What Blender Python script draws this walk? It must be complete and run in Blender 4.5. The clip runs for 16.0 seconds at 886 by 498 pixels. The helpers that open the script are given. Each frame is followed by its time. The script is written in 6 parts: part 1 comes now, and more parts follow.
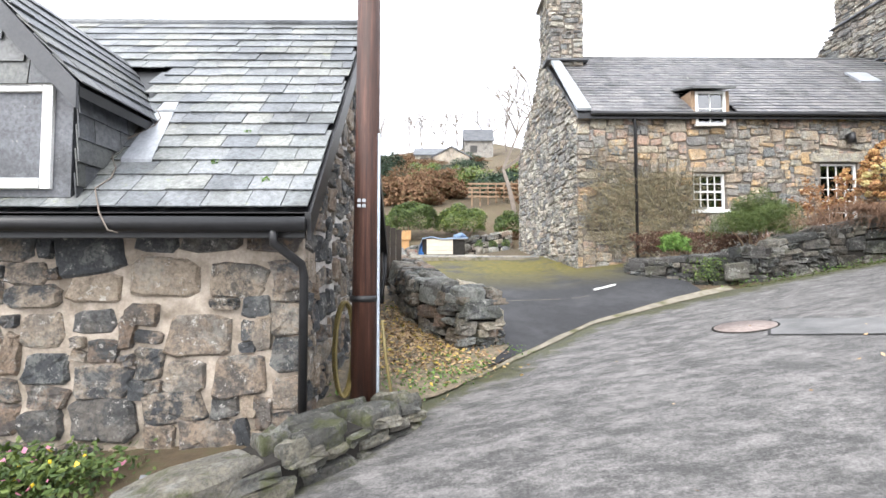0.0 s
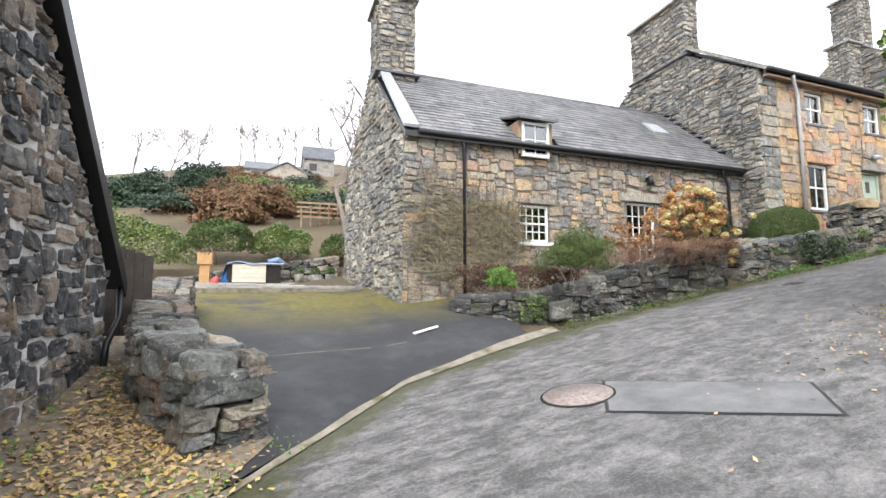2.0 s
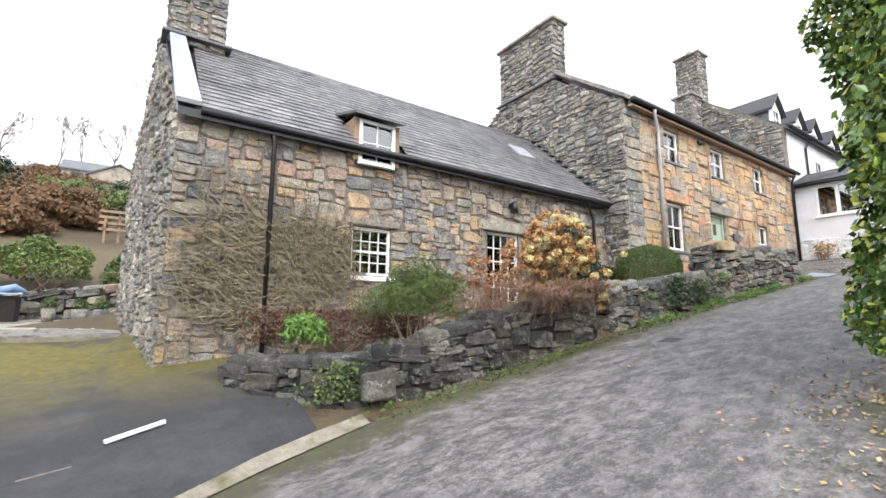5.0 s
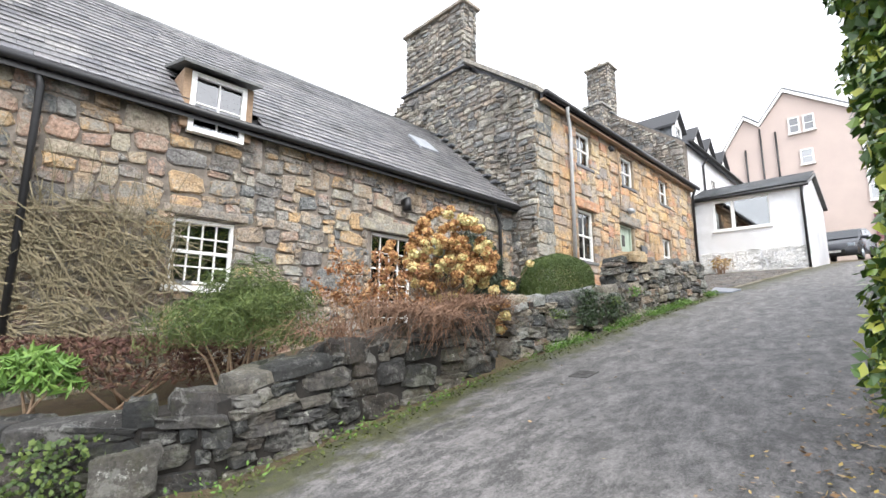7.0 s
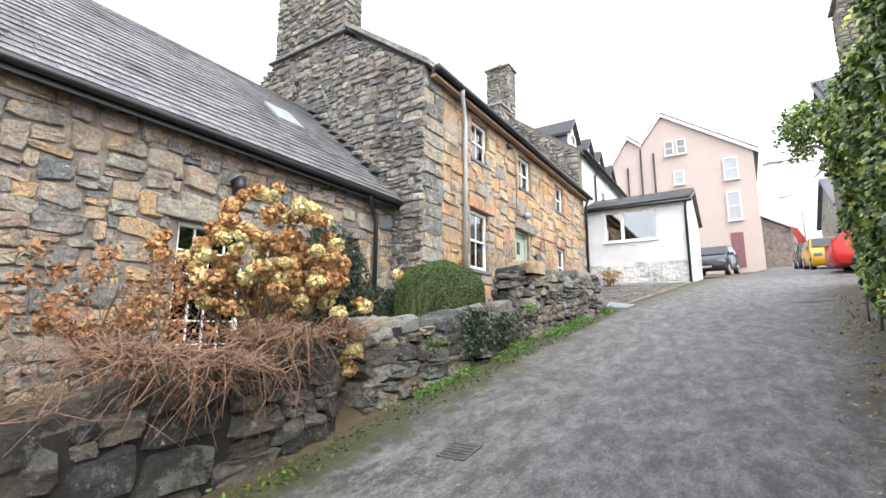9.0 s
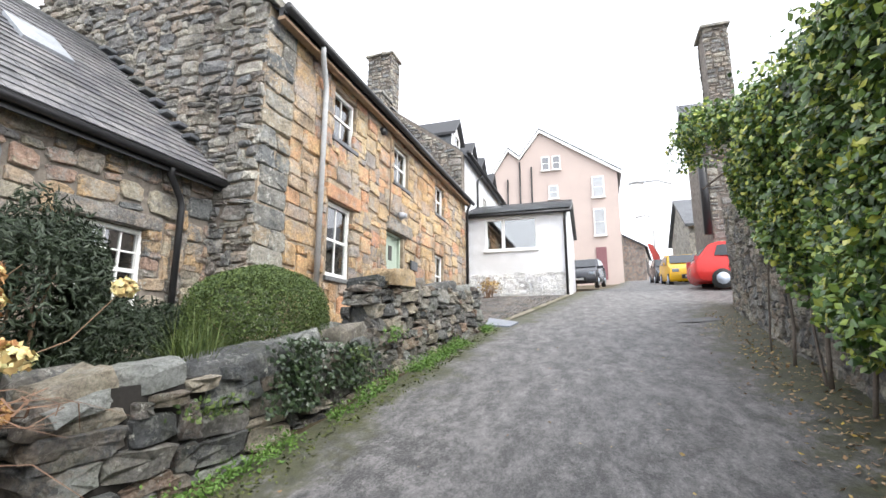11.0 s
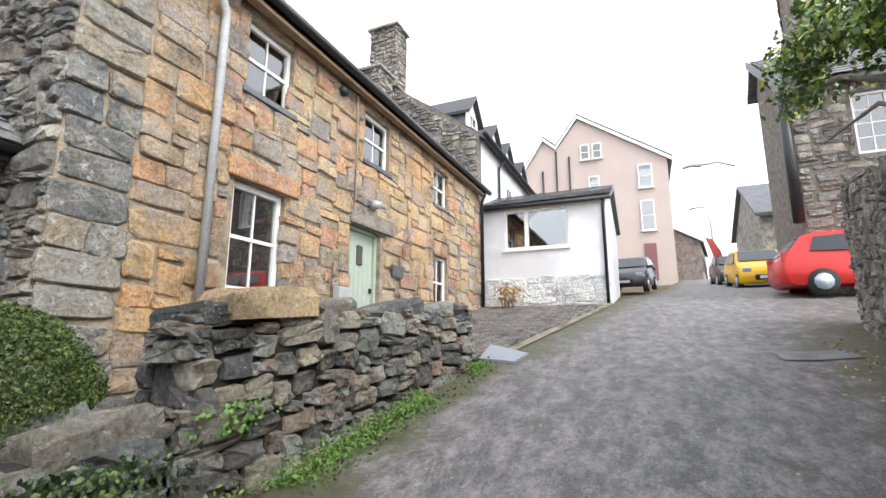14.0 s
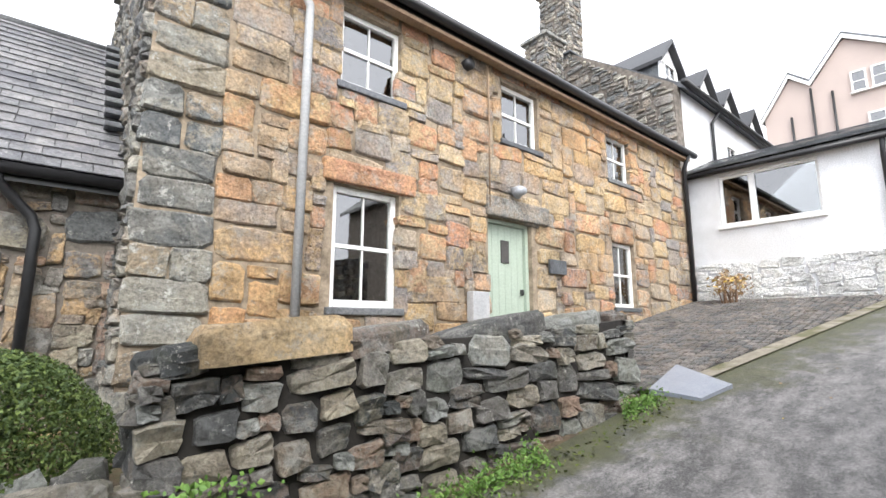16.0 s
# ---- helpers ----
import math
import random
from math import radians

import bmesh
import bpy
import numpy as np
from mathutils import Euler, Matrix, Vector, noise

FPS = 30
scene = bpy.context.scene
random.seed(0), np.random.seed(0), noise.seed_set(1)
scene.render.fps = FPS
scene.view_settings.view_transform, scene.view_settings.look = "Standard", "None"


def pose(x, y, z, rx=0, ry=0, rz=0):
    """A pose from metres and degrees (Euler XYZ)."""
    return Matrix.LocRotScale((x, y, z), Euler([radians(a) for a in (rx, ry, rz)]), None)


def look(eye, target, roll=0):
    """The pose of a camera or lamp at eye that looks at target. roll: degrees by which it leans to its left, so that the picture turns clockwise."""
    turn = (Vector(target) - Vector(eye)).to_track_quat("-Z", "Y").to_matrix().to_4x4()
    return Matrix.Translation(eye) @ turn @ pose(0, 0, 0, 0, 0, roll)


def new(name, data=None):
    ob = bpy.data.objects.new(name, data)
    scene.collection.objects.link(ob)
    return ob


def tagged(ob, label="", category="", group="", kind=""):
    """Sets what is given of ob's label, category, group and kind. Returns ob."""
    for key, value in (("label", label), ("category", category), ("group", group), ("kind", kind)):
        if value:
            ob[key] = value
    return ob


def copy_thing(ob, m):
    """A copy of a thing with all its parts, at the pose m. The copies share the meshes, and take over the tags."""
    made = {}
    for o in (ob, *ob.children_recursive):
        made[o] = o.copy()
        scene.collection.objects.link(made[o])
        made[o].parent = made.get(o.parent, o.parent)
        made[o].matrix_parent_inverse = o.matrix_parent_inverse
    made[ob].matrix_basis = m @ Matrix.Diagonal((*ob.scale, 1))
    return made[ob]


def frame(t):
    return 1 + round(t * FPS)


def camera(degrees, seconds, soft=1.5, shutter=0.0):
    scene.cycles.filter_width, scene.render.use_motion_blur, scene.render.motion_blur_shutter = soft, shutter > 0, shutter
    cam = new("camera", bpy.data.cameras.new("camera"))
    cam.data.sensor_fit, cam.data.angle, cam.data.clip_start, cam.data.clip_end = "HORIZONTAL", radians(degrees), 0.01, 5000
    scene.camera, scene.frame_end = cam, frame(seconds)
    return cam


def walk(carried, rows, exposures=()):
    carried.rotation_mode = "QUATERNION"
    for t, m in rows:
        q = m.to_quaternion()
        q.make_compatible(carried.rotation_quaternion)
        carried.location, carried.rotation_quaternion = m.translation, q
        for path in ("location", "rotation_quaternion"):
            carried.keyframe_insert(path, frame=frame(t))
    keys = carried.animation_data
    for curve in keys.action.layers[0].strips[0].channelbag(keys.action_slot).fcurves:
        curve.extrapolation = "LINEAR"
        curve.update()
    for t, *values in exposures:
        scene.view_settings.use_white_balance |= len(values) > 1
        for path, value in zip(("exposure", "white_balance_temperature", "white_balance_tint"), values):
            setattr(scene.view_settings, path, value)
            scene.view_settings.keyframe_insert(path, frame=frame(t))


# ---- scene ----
cam = camera(87.1, 16.0)
METRES, EYE, TILT, LEAN, TURN = 16.5, 1.55, 0.0, 0.0, -0.7
ROWS = [
    (0.0, 0.0, 0.0, 0.0, 0.0, 2.63, 0.06),
    (0.5, 0.0127, 0.0233, 0.0027, -6.52, 3.29, 0.05),
    (1.0, 0.0247, 0.0488, 0.0071, -11.54, 4.01, 0.08),
    (1.5, 0.0365, 0.078, 0.011, -15.33, 4.77, 0.07),
    (2.0, 0.0541, 0.1028, 0.0169, -19.1, 5.43, 0.01),
    (2.5, 0.0715, 0.1288, 0.0193, -22.49, 5.92, -0.1),
    (3.0, 0.0934, 0.1506, 0.0226, -25.32, 6.62, -0.17),
    (3.5, 0.1169, 0.1706, 0.0293, -28.0, 7.48, -0.22),
    (4.0, 0.14, 0.1907, 0.0359, -30.07, 8.02, -0.28),
    (6.5, 0.2614, 0.2808, 0.0571, -41.02, 9.18, -0.35),
    (7.0, 0.2902, 0.2962, 0.0612, -44.08, 9.49, -0.32),
    (7.5, 0.3183, 0.3121, 0.0641, -47.47, 9.66, -0.3),
    (8.0, 0.3473, 0.3292, 0.0694, -50.21, 9.62, -0.29),
    (8.5, 0.3785, 0.3434, 0.0764, -53.24, 9.72, -0.31),
    (11.0, 0.5325, 0.3926, 0.1036, -71.08, 10.72, -0.1),
    (11.5, 0.5657, 0.3985, 0.1089, -74.71, 10.28, -0.03),
    (12.0, 0.5998, 0.3967, 0.1125, -77.84, 10.27, -0.06),
    (12.5, 0.6332, 0.396, 0.1182, -79.46, 10.59, -0.02),
    (13.0, 0.6662, 0.3949, 0.1262, -77.25, 10.97, -0.04),
    (13.5, 0.6963, 0.3908, 0.1328, -72.57, 10.89, -0.07),
    (14.0, 0.7254, 0.3944, 0.1374, -65.81, 10.7, -0.05),
    (14.5, 0.7495, 0.3916, 0.1414, -58.4, 10.72, -0.06),
    (15.0, 0.7733, 0.3867, 0.1479, -51.78, 10.29, -0.04),
    (15.5, 0.8015, 0.3872, 0.1538, -45.31, 9.65, -0.01),
    (16.0, 0.8299, 0.3857, 0.1585, -39.28, 9.19, -0.04),
]
EXPOSURES = [(0.0, 1.38), (0.5, 1.46), (1.5, 1.28), (2.5, 1.12), (4.0, 1.1), (6.5, 1.24), (8.5, 1.28), (12.5, 1.27), (13.5, 1.2), (14.5, 1.07), (15.2, 1.09), (16.0, 1.3)]
walk(cam, [(t, pose(0, 0, EYE, TILT, LEAN, TURN) @ pose(METRES * x, METRES * y, METRES * z, 90 + pitch, roll, yaw)) for t, x, y, z, yaw, pitch, roll in ROWS], EXPOSURES)

# ---- world and light ----
world = bpy.data.worlds.new("overcast_sky")
scene.world = world
world.use_nodes = True
wn, wl = world.node_tree.nodes, world.node_tree.links
sky = wn.new("ShaderNodeTexSky")
sky.sky_type, sky.sun_disc = "NISHITA", False
sky.sun_elevation, sky.sun_rotation, sky.dust_density, sky.air_density = radians(42), radians(205), 6.0, 1.6
hs = wn.new("ShaderNodeHueSaturation")
hs.inputs["Saturation"].default_value = 0.12
hs.inputs["Value"].default_value = 1.0
wl.new(sky.outputs[0], hs.inputs["Color"])
cloud = wn.new("ShaderNodeMix")
cloud.data_type = "RGBA"
cloud.inputs[0].default_value = 0.6
cloud.inputs[7].default_value = (8.4, 8.8, 9.75, 1)
wl.new(hs.outputs[0], cloud.inputs[6])
wl.new(cloud.outputs[2], wn["Background"].inputs["Color"])
wn["Background"].inputs["Strength"].default_value = 0.15
sun_data = bpy.data.lights.new("sun", "SUN")
sun_data.energy, sun_data.angle, sun_data.color = 0.8, radians(25), (1.0, 0.97, 0.92)
sun = new("sun", sun_data)
sun.matrix_basis = look((0, 0, 60), (14, 32, 18))


# ---- materials ----
def mat(name, build, rough=0.8, metal=0.0):
    m = bpy.data.materials.new(name)
    m.use_nodes = True
    nt = m.node_tree
    b = nt.nodes["Principled BSDF"]
    b.inputs["Roughness"].default_value, b.inputs["Metallic"].default_value = rough, metal
    build(nt, b)
    return m


def N(nt, kind, **inputs):
    n = nt.nodes.new(kind)
    for k, v in inputs.items():
        n.inputs[k.replace("_", " ")].default_value = v
    return n


def ramp(nt, fac, stops, interp="LINEAR"):
    r = nt.nodes.new("ShaderNodeValToRGB")
    r.color_ramp.interpolation = interp
    els = r.color_ramp.elements
    while len(els) < len(stops):
        els.new(0.5)
    for e, (p, c) in zip(els, stops):
        e.position, e.color = p, (*c, 1) if len(c) == 3 else c
    nt.links.new(fac, r.inputs[0])
    return r.outputs[0]


def noise_of(nt, scale, detail=5.0, rough=0.6, coords=None):
    n = N(nt, "ShaderNodeTexNoise", Scale=scale, Detail=detail, Roughness=rough)
    if coords is None:
        g = nt.nodes.new("ShaderNodeNewGeometry")
        coords = g.outputs["Position"]
    nt.links.new(coords, n.inputs["Vector"])
    return n.outputs["Fac"]


def mixc(nt, fac, a, b, mode="MIX"):
    m = nt.nodes.new("ShaderNodeMix")
    m.data_type, m.blend_type = "RGBA", mode
    for sock, val in ((m.inputs[0], fac), (m.inputs[6], a), (m.inputs[7], b)):
        if isinstance(val, (int, float)):
            sock.default_value = val
        elif isinstance(val, tuple):
            sock.default_value = (*val, 1)
        else:
            nt.links.new(val, sock)
    return m.outputs[2]


def rnd(nt):
    """A random number for each piece, whether an object of its own or an island of a joined mesh."""
    a, b = nt.nodes.new("ShaderNodeObjectInfo"), nt.nodes.new("ShaderNodeNewGeometry")
    s, f = nt.nodes.new("ShaderNodeMath"), nt.nodes.new("ShaderNodeMath")
    s.operation, f.operation = "MULTIPLY_ADD", "FRACT"
    s.inputs[1].default_value = 7.31
    nt.links.new(a.outputs["Random"], s.inputs[0])
    nt.links.new(b.outputs["Random Per Island"], s.inputs[2])
    nt.links.new(s.outputs[0], f.inputs[0])
    return f.outputs[0]


def bump(nt, b, height, strength=0.4, dist=0.02):
    n = N(nt, "ShaderNodeBump", Strength=strength, Distance=dist)
    nt.links.new(height, n.inputs["Height"])
    nt.links.new(n.outputs[0], b.inputs["Normal"])


def stone_mat(name, cols, lichen=(0.5, 0.5, 0.44), lichen_at=0.6, rough=0.85, relief=0.9, blotch=0.75, stain=0.45, moss=0.0, crust=0.0, zone=None):
    """Stones of several colours, each blotched with a second one, stained, and spotted with pale lichen."""
    def build(nt, b):
        n = len(cols)
        r1 = rnd(nt)
        base = ramp(nt, r1, [(i / n, c) for i, c in enumerate(cols)], "CONSTANT")
        r2 = nt.nodes.new("ShaderNodeMath")
        r2.operation = "FRACT"
        mul = nt.nodes.new("ShaderNodeMath")
        mul.operation = "MULTIPLY"
        mul.inputs[1].default_value = 13.7
        nt.links.new(r1, mul.inputs[0])
        nt.links.new(mul.outputs[0], r2.inputs[0])
        other = ramp(nt, r2.outputs[0], [(i / n, c) for i, c in enumerate(cols)], "CONSTANT")
        k = blotch
        c = mixc(nt, ramp(nt, noise_of(nt, 4.6, 9, 0.8), [(0.46, (0, 0, 0)), (0.54, (k, k, k))]), base, other)
        if zone:
            c = mixc(nt, ramp(nt, noise_of(nt, 0.42, 6, 0.7), [(0.46, (0, 0, 0)), (0.6, (0.6, 0.6, 0.6))]), c, zone)
        # weather stains that run across the joints
        q = 1 - stain
        c = mixc(nt, 1.0, c, ramp(nt, noise_of(nt, 1.3, 8, 0.72), [(0.36, (q, q, q * 0.98)), (0.5, (1, 1, 1)), (0.66, (1.2, 1.18, 1.14))]), "MULTIPLY")
        c = mixc(nt, 0.95, c, ramp(nt, noise_of(nt, 26, 9, 0.8), [(0.3, (0.25, 0.25, 0.25)), (0.5, (0.95, 0.95, 0.95)), (0.72, (1.6, 1.6, 1.6))]), "MULTIPLY")
        # pits and sooty specks
        c = mixc(nt, ramp(nt, noise_of(nt, 12.5, 9, 0.85), [(0.34, (0.8, 0.8, 0.8)), (0.42, (0, 0, 0))]), c, (0.03, 0.03, 0.03))
        if crust:
            c = mixc(nt, ramp(nt, noise_of(nt, 2.9, 10, 0.82), [(0.53, (0, 0, 0)), (0.58, (crust, crust, crust))]), c, (0.4, 0.4, 0.37))
        c = mixc(nt, ramp(nt, noise_of(nt, 9.3, 9, 0.8), [(lichen_at, (0, 0, 0)), (lichen_at + 0.03, (0.9, 0.9, 0.9))]), c, lichen)
        if moss:
            c = mixc(nt, ramp(nt, noise_of(nt, 2.4, 9, 0.78), [(0.5, (0, 0, 0)), (0.6, (moss, moss, moss))]), c, (0.075, 0.085, 0.02))
        nt.links.new(c, b.inputs["Base Color"])
        bump(nt, b, noise_of(nt, 15, 10, 0.75), relief, 0.08)
    return mat(name, build, rough)


def noisy(name, a, c, scale=4.0, rough=0.8, metal=0.0, relief=0.3, fine=40.0, third=None):
    def build(nt, b):
        col = ramp(nt, noise_of(nt, scale, 6, 0.65), [(0.3, a), (0.7, c)])
        if third:
            col = mixc(nt, ramp(nt, noise_of(nt, scale * 0.37, 4, 0.6), [(0.5, (0, 0, 0)), (0.62, (1, 1, 1))]), col, third)
        col = mixc(nt, 0.4, col, ramp(nt, noise_of(nt, fine, 4, 0.7), [(0.3, (0.55, 0.55, 0.55)), (0.7, (1.35, 1.35, 1.35))]), "MULTIPLY")
        nt.links.new(col, b.inputs["Base Color"])
        bump(nt, b, noise_of(nt, fine, 6, 0.7), relief, 0.01)
    return mat(name, build, rough, metal)


def leafy(name, cols, rough=0.5):
    def build(nt, b):
        n = len(cols)
        c = ramp(nt, rnd(nt), [(i / max(1, n - 1), k) for i, k in enumerate(cols)])
        nt.links.new(c, b.inputs["Base Color"])
    return mat(name, build, rough)


GREY_STONE = stone_mat("grey_rubble", [(0.247, 0.236, 0.217), (0.390, 0.360, 0.300), (0.175, 0.175, 0.175), (0.489, 0.460, 0.389), (0.293, 0.263, 0.233), (0.360, 0.300, 0.240), (0.215, 0.224, 0.224)], stain=0.5, crust=0.5)
WARM_STONE = stone_mat("brown_rubble", [(0.351, 0.295, 0.239), (0.253, 0.232, 0.211), (0.435, 0.337, 0.239), (0.309, 0.295, 0.267), (0.421, 0.379, 0.295), (0.211, 0.204, 0.197), (0.407, 0.281, 0.218), (0.168, 0.176, 0.176), (0.505, 0.351, 0.197)], stain=0.5, crust=0.55)
ORANGE_STONE = stone_mat("ochre_blocks", [(0.517, 0.374, 0.203), (0.559, 0.333, 0.192), (0.378, 0.326, 0.277), (0.574, 0.430, 0.249), (0.455, 0.373, 0.284), (0.541, 0.285, 0.174), (0.516, 0.393, 0.242), (0.281, 0.260, 0.253), (0.532, 0.430, 0.310), (0.339, 0.299, 0.271)], lichen=(0.5, 0.47, 0.38), lichen_at=0.61, stain=0.5, crust=0.45, zone=(0.57, 0.35, 0.16))
DARK_STONE = stone_mat("dark_slatestone", [(0.05, 0.056, 0.062), (0.16, 0.145, 0.13), (0.08, 0.083, 0.09), (0.32, 0.25, 0.19), (0.1, 0.105, 0.11), (0.38, 0.31, 0.24), (0.06, 0.065, 0.072), (0.25, 0.18, 0.13)], lichen=(0.6, 0.57, 0.53), lichen_at=0.58, rough=0.55, stain=0.4, crust=0.35)
QUOIN = stone_mat("grey_quoins", [(0.27, 0.26, 0.23), (0.13, 0.14, 0.145), (0.38, 0.33, 0.25), (0.18, 0.185, 0.18), (0.42, 0.32, 0.21), (0.33, 0.31, 0.26)], lichen=(0.55, 0.54, 0.5), lichen_at=0.57, stain=0.5, crust=0.5)
DRY_STONE = stone_mat("drystone", [(0.16, 0.152, 0.142), (0.075, 0.078, 0.08), (0.3, 0.275, 0.235), (0.11, 0.112, 0.112), (0.36, 0.32, 0.25), (0.2, 0.165, 0.13), (0.24, 0.17, 0.13), (0.27, 0.28, 0.265), (0.06, 0.066, 0.068)], lichen=(0.5, 0.49, 0.44), lichen_at=0.6, stain=0.4, moss=0.22, crust=0.4, blotch=0.5)
# darker copy of the drystone, with the low wall's shade put into the colours
SHADED_DRY_STONE = stone_mat("shaded_drystone", [(0.072, 0.068, 0.065), (0.036, 0.037, 0.036), (0.122, 0.115, 0.101), (0.054, 0.054, 0.054), (0.158, 0.144, 0.119), (0.086, 0.072, 0.059), (0.029, 0.032, 0.032)], lichen=(0.42, 0.42, 0.38), lichen_at=0.61, stain=0.45, moss=0.25, crust=0.35, blotch=0.5)
WHITE_STONE = stone_mat("whitewashed_rubble", [(0.78, 0.78, 0.77), (0.7, 0.7, 0.68), (0.8, 0.8, 0.8)], lichen=(0.5, 0.46, 0.4), lichen_at=0.68)
MORTAR = noisy("lime_mortar", (0.09, 0.078, 0.066), (0.26, 0.225, 0.19), 7, 0.95, relief=0.5)
PALE_MORTAR = noisy("pale_mortar", (0.13, 0.1, 0.07), (0.42, 0.34, 0.25), 6, 0.95, relief=0.5)
BUFF_MORTAR = noisy("buff_mortar", (0.16, 0.13, 0.1), (0.5, 0.43, 0.36), 4, 0.95, relief=0.6)
LIME = noisy("white_lime_pointing", (0.36, 0.34, 0.32), (0.74, 0.72, 0.7), 5, 0.95, relief=0.6)
# dark joint filling; in drystone walls also painted shade of the open gaps
GAP = noisy("dark_joints_and_gap_shade", (0.012, 0.011, 0.01), (0.03, 0.026, 0.022), 5, 0.95)
SLATE = stone_mat("roof_slate", [(0.1, 0.11, 0.12), (0.13, 0.14, 0.15), (0.085, 0.09, 0.1), (0.15, 0.155, 0.16), (0.115, 0.12, 0.135), (0.12, 0.125, 0.12)], lichen=(0.3, 0.31, 0.29), lichen_at=0.63, rough=0.42, relief=0.2, blotch=0.3)
MOSSY_SLATE = stone_mat("weathered_slate", [(0.172, 0.184, 0.184), (0.218, 0.230, 0.230), (0.138, 0.149, 0.161), (0.241, 0.247, 0.230), (0.196, 0.207, 0.218)], lichen=(0.27, 0.29, 0.2), lichen_at=0.6, rough=0.38, relief=0.2, blotch=0.3)
COT_SLATE = stone_mat("cottage_slate", [(0.138, 0.138, 0.144), (0.184, 0.178, 0.184), (0.115, 0.115, 0.127), (0.218, 0.213, 0.213), (0.161, 0.161, 0.167)], lichen=(0.36, 0.35, 0.32), lichen_at=0.6, rough=0.5, relief=0.3)
BLACK = noisy("black_painted_plastic", (0.012, 0.012, 0.013), (0.02, 0.02, 0.022), 8, 0.4, relief=0.1)
WHITE = noisy("white_gloss_paint", (0.76, 0.76, 0.74), (0.84, 0.84, 0.82), 6, 0.35, relief=0.08)
RENDER_WHITE = noisy("white_lime_render", (0.7, 0.71, 0.73), (0.83, 0.83, 0.84), 1.3, 0.9, relief=0.25, third=(0.66, 0.66, 0.66))
PINK = noisy("pink_render", (0.5, 0.41, 0.37), (0.56, 0.46, 0.41), 0.6, 0.9, relief=0.15)
LEAD = noisy("lead_flashing", (0.33, 0.35, 0.38), (0.45, 0.47, 0.5), 5, 0.45, 0.3)
GREYPIPE = noisy("grey_painted_iron", (0.36, 0.37, 0.38), (0.46, 0.46, 0.46), 7, 0.5)
GREEN_PAINT = noisy("sage_green_paint", (0.36, 0.43, 0.35), (0.41, 0.48, 0.4), 3, 0.5, relief=0.1)
TIMBER = noisy("weathered_timber", (0.2, 0.13, 0.08), (0.33, 0.23, 0.15), 5, 0.8)
DARKWOOD = noisy("tarred_planks", (0.02, 0.016, 0.013), (0.06, 0.045, 0.035), 6, 0.8)
# dark colour that stands for the shade of unlit rooms
DARKROOM = noisy("unlit_room_shade", (0.05, 0.05, 0.05), (0.08, 0.075, 0.07), 2, 0.9)
GALV = noisy("galvanised_steel", (0.38, 0.43, 0.5), (0.5, 0.55, 0.62), 6, 0.4, 0.5)


def _glass(nt, b):
    out = nt.nodes["Material Output"]
    tr, gl, mx, fr = nt.nodes.new("ShaderNodeBsdfTransparent"), nt.nodes.new("ShaderNodeBsdfGlossy"), nt.nodes.new("ShaderNodeMixShader"), nt.nodes.new("ShaderNodeFresnel")
    tr.inputs[0].default_value = (0.85, 0.88, 0.88, 1)
    gl.inputs["Roughness"].default_value = 0.02
    fr.inputs["IOR"].default_value = 3.1
    nt.links.new(fr.outputs[0], mx.inputs[0])
    nt.links.new(tr.outputs[0], mx.inputs[1])
    nt.links.new(gl.outputs[0], mx.inputs[2])
    nt.links.new(mx.outputs[0], out.inputs[0])


GLASS = mat("window_glass", _glass)


# ---- the lie of the land ----
def clamp01(v):
    return min(1.0, max(0.0, v))


def kerb_y(x):
    """The north edge of the lane."""
    return float(np.interp(x, (-6, -1.5, -0.2, 1.3, 2.5, 4.3, 5.4, 8, 12, 18, 26, 34, 60), (-0.5, 3.0, 4.7, 6.2, 7.5, 8.2, 8.5, 8.8, 8.95, 8.6, 7.2, 5.6, 3.6)))


def lane_z(x, y):
    z = 0.26 + 0.173 * min(x, 27) + 0.12 * max(0, min(x, 60) - 27)
    return z - 0.065 * max(0.0, 3 - y) * clamp01((8 - x) / 4)


def ground_z(x, y):
    z = lane_z(x, y)
    d = min(y, 24) - kerb_y(x)
    if d > 0:
        if x < 3.6 and y < 20.1:
            d = min(d, 10.4)
        z += (0.1 * clamp01(d / 0.7) + 0.155 * d) * (1 - clamp01((x - 17.0) / 2.0))
    if y > 22:
        z += 0.3 * (min(y, 150) - 22) * clamp01((40 - x) / 25)
    if y < 4.6 and x > 8:
        z += 0.08 * clamp01((4.6 - y) / 0.8)
    return z


# ---- mesh helpers ----
def mesh_of(name, verts, faces, material, smooth=False):
    me = bpy.data.meshes.new(name)
    me.from_pydata([tuple(v) for v in verts], [], [tuple(f) for f in faces])
    me.materials.append(material)
    if smooth:
        me.polygons.foreach_set("use_smooth", [True] * len(me.polygons))
    me.update()
    return me


def part(parent, name, me, label="", m=None):
    ob = new(name, me)
    ob.parent = parent
    if m is not None:
        ob.matrix_basis = m
    if label:
        ob["label"] = label
    return ob


def from_bm(name, bm, material, smooth=False):
    me = bpy.data.meshes.new(name)
    bmesh.ops.recalc_face_normals(bm, faces=bm.faces)
    bm.to_mesh(me)
    bm.free()
    me.materials.append(material)
    if smooth:
        me.polygons.foreach_set("use_smooth", [True] * len(me.polygons))
    return me


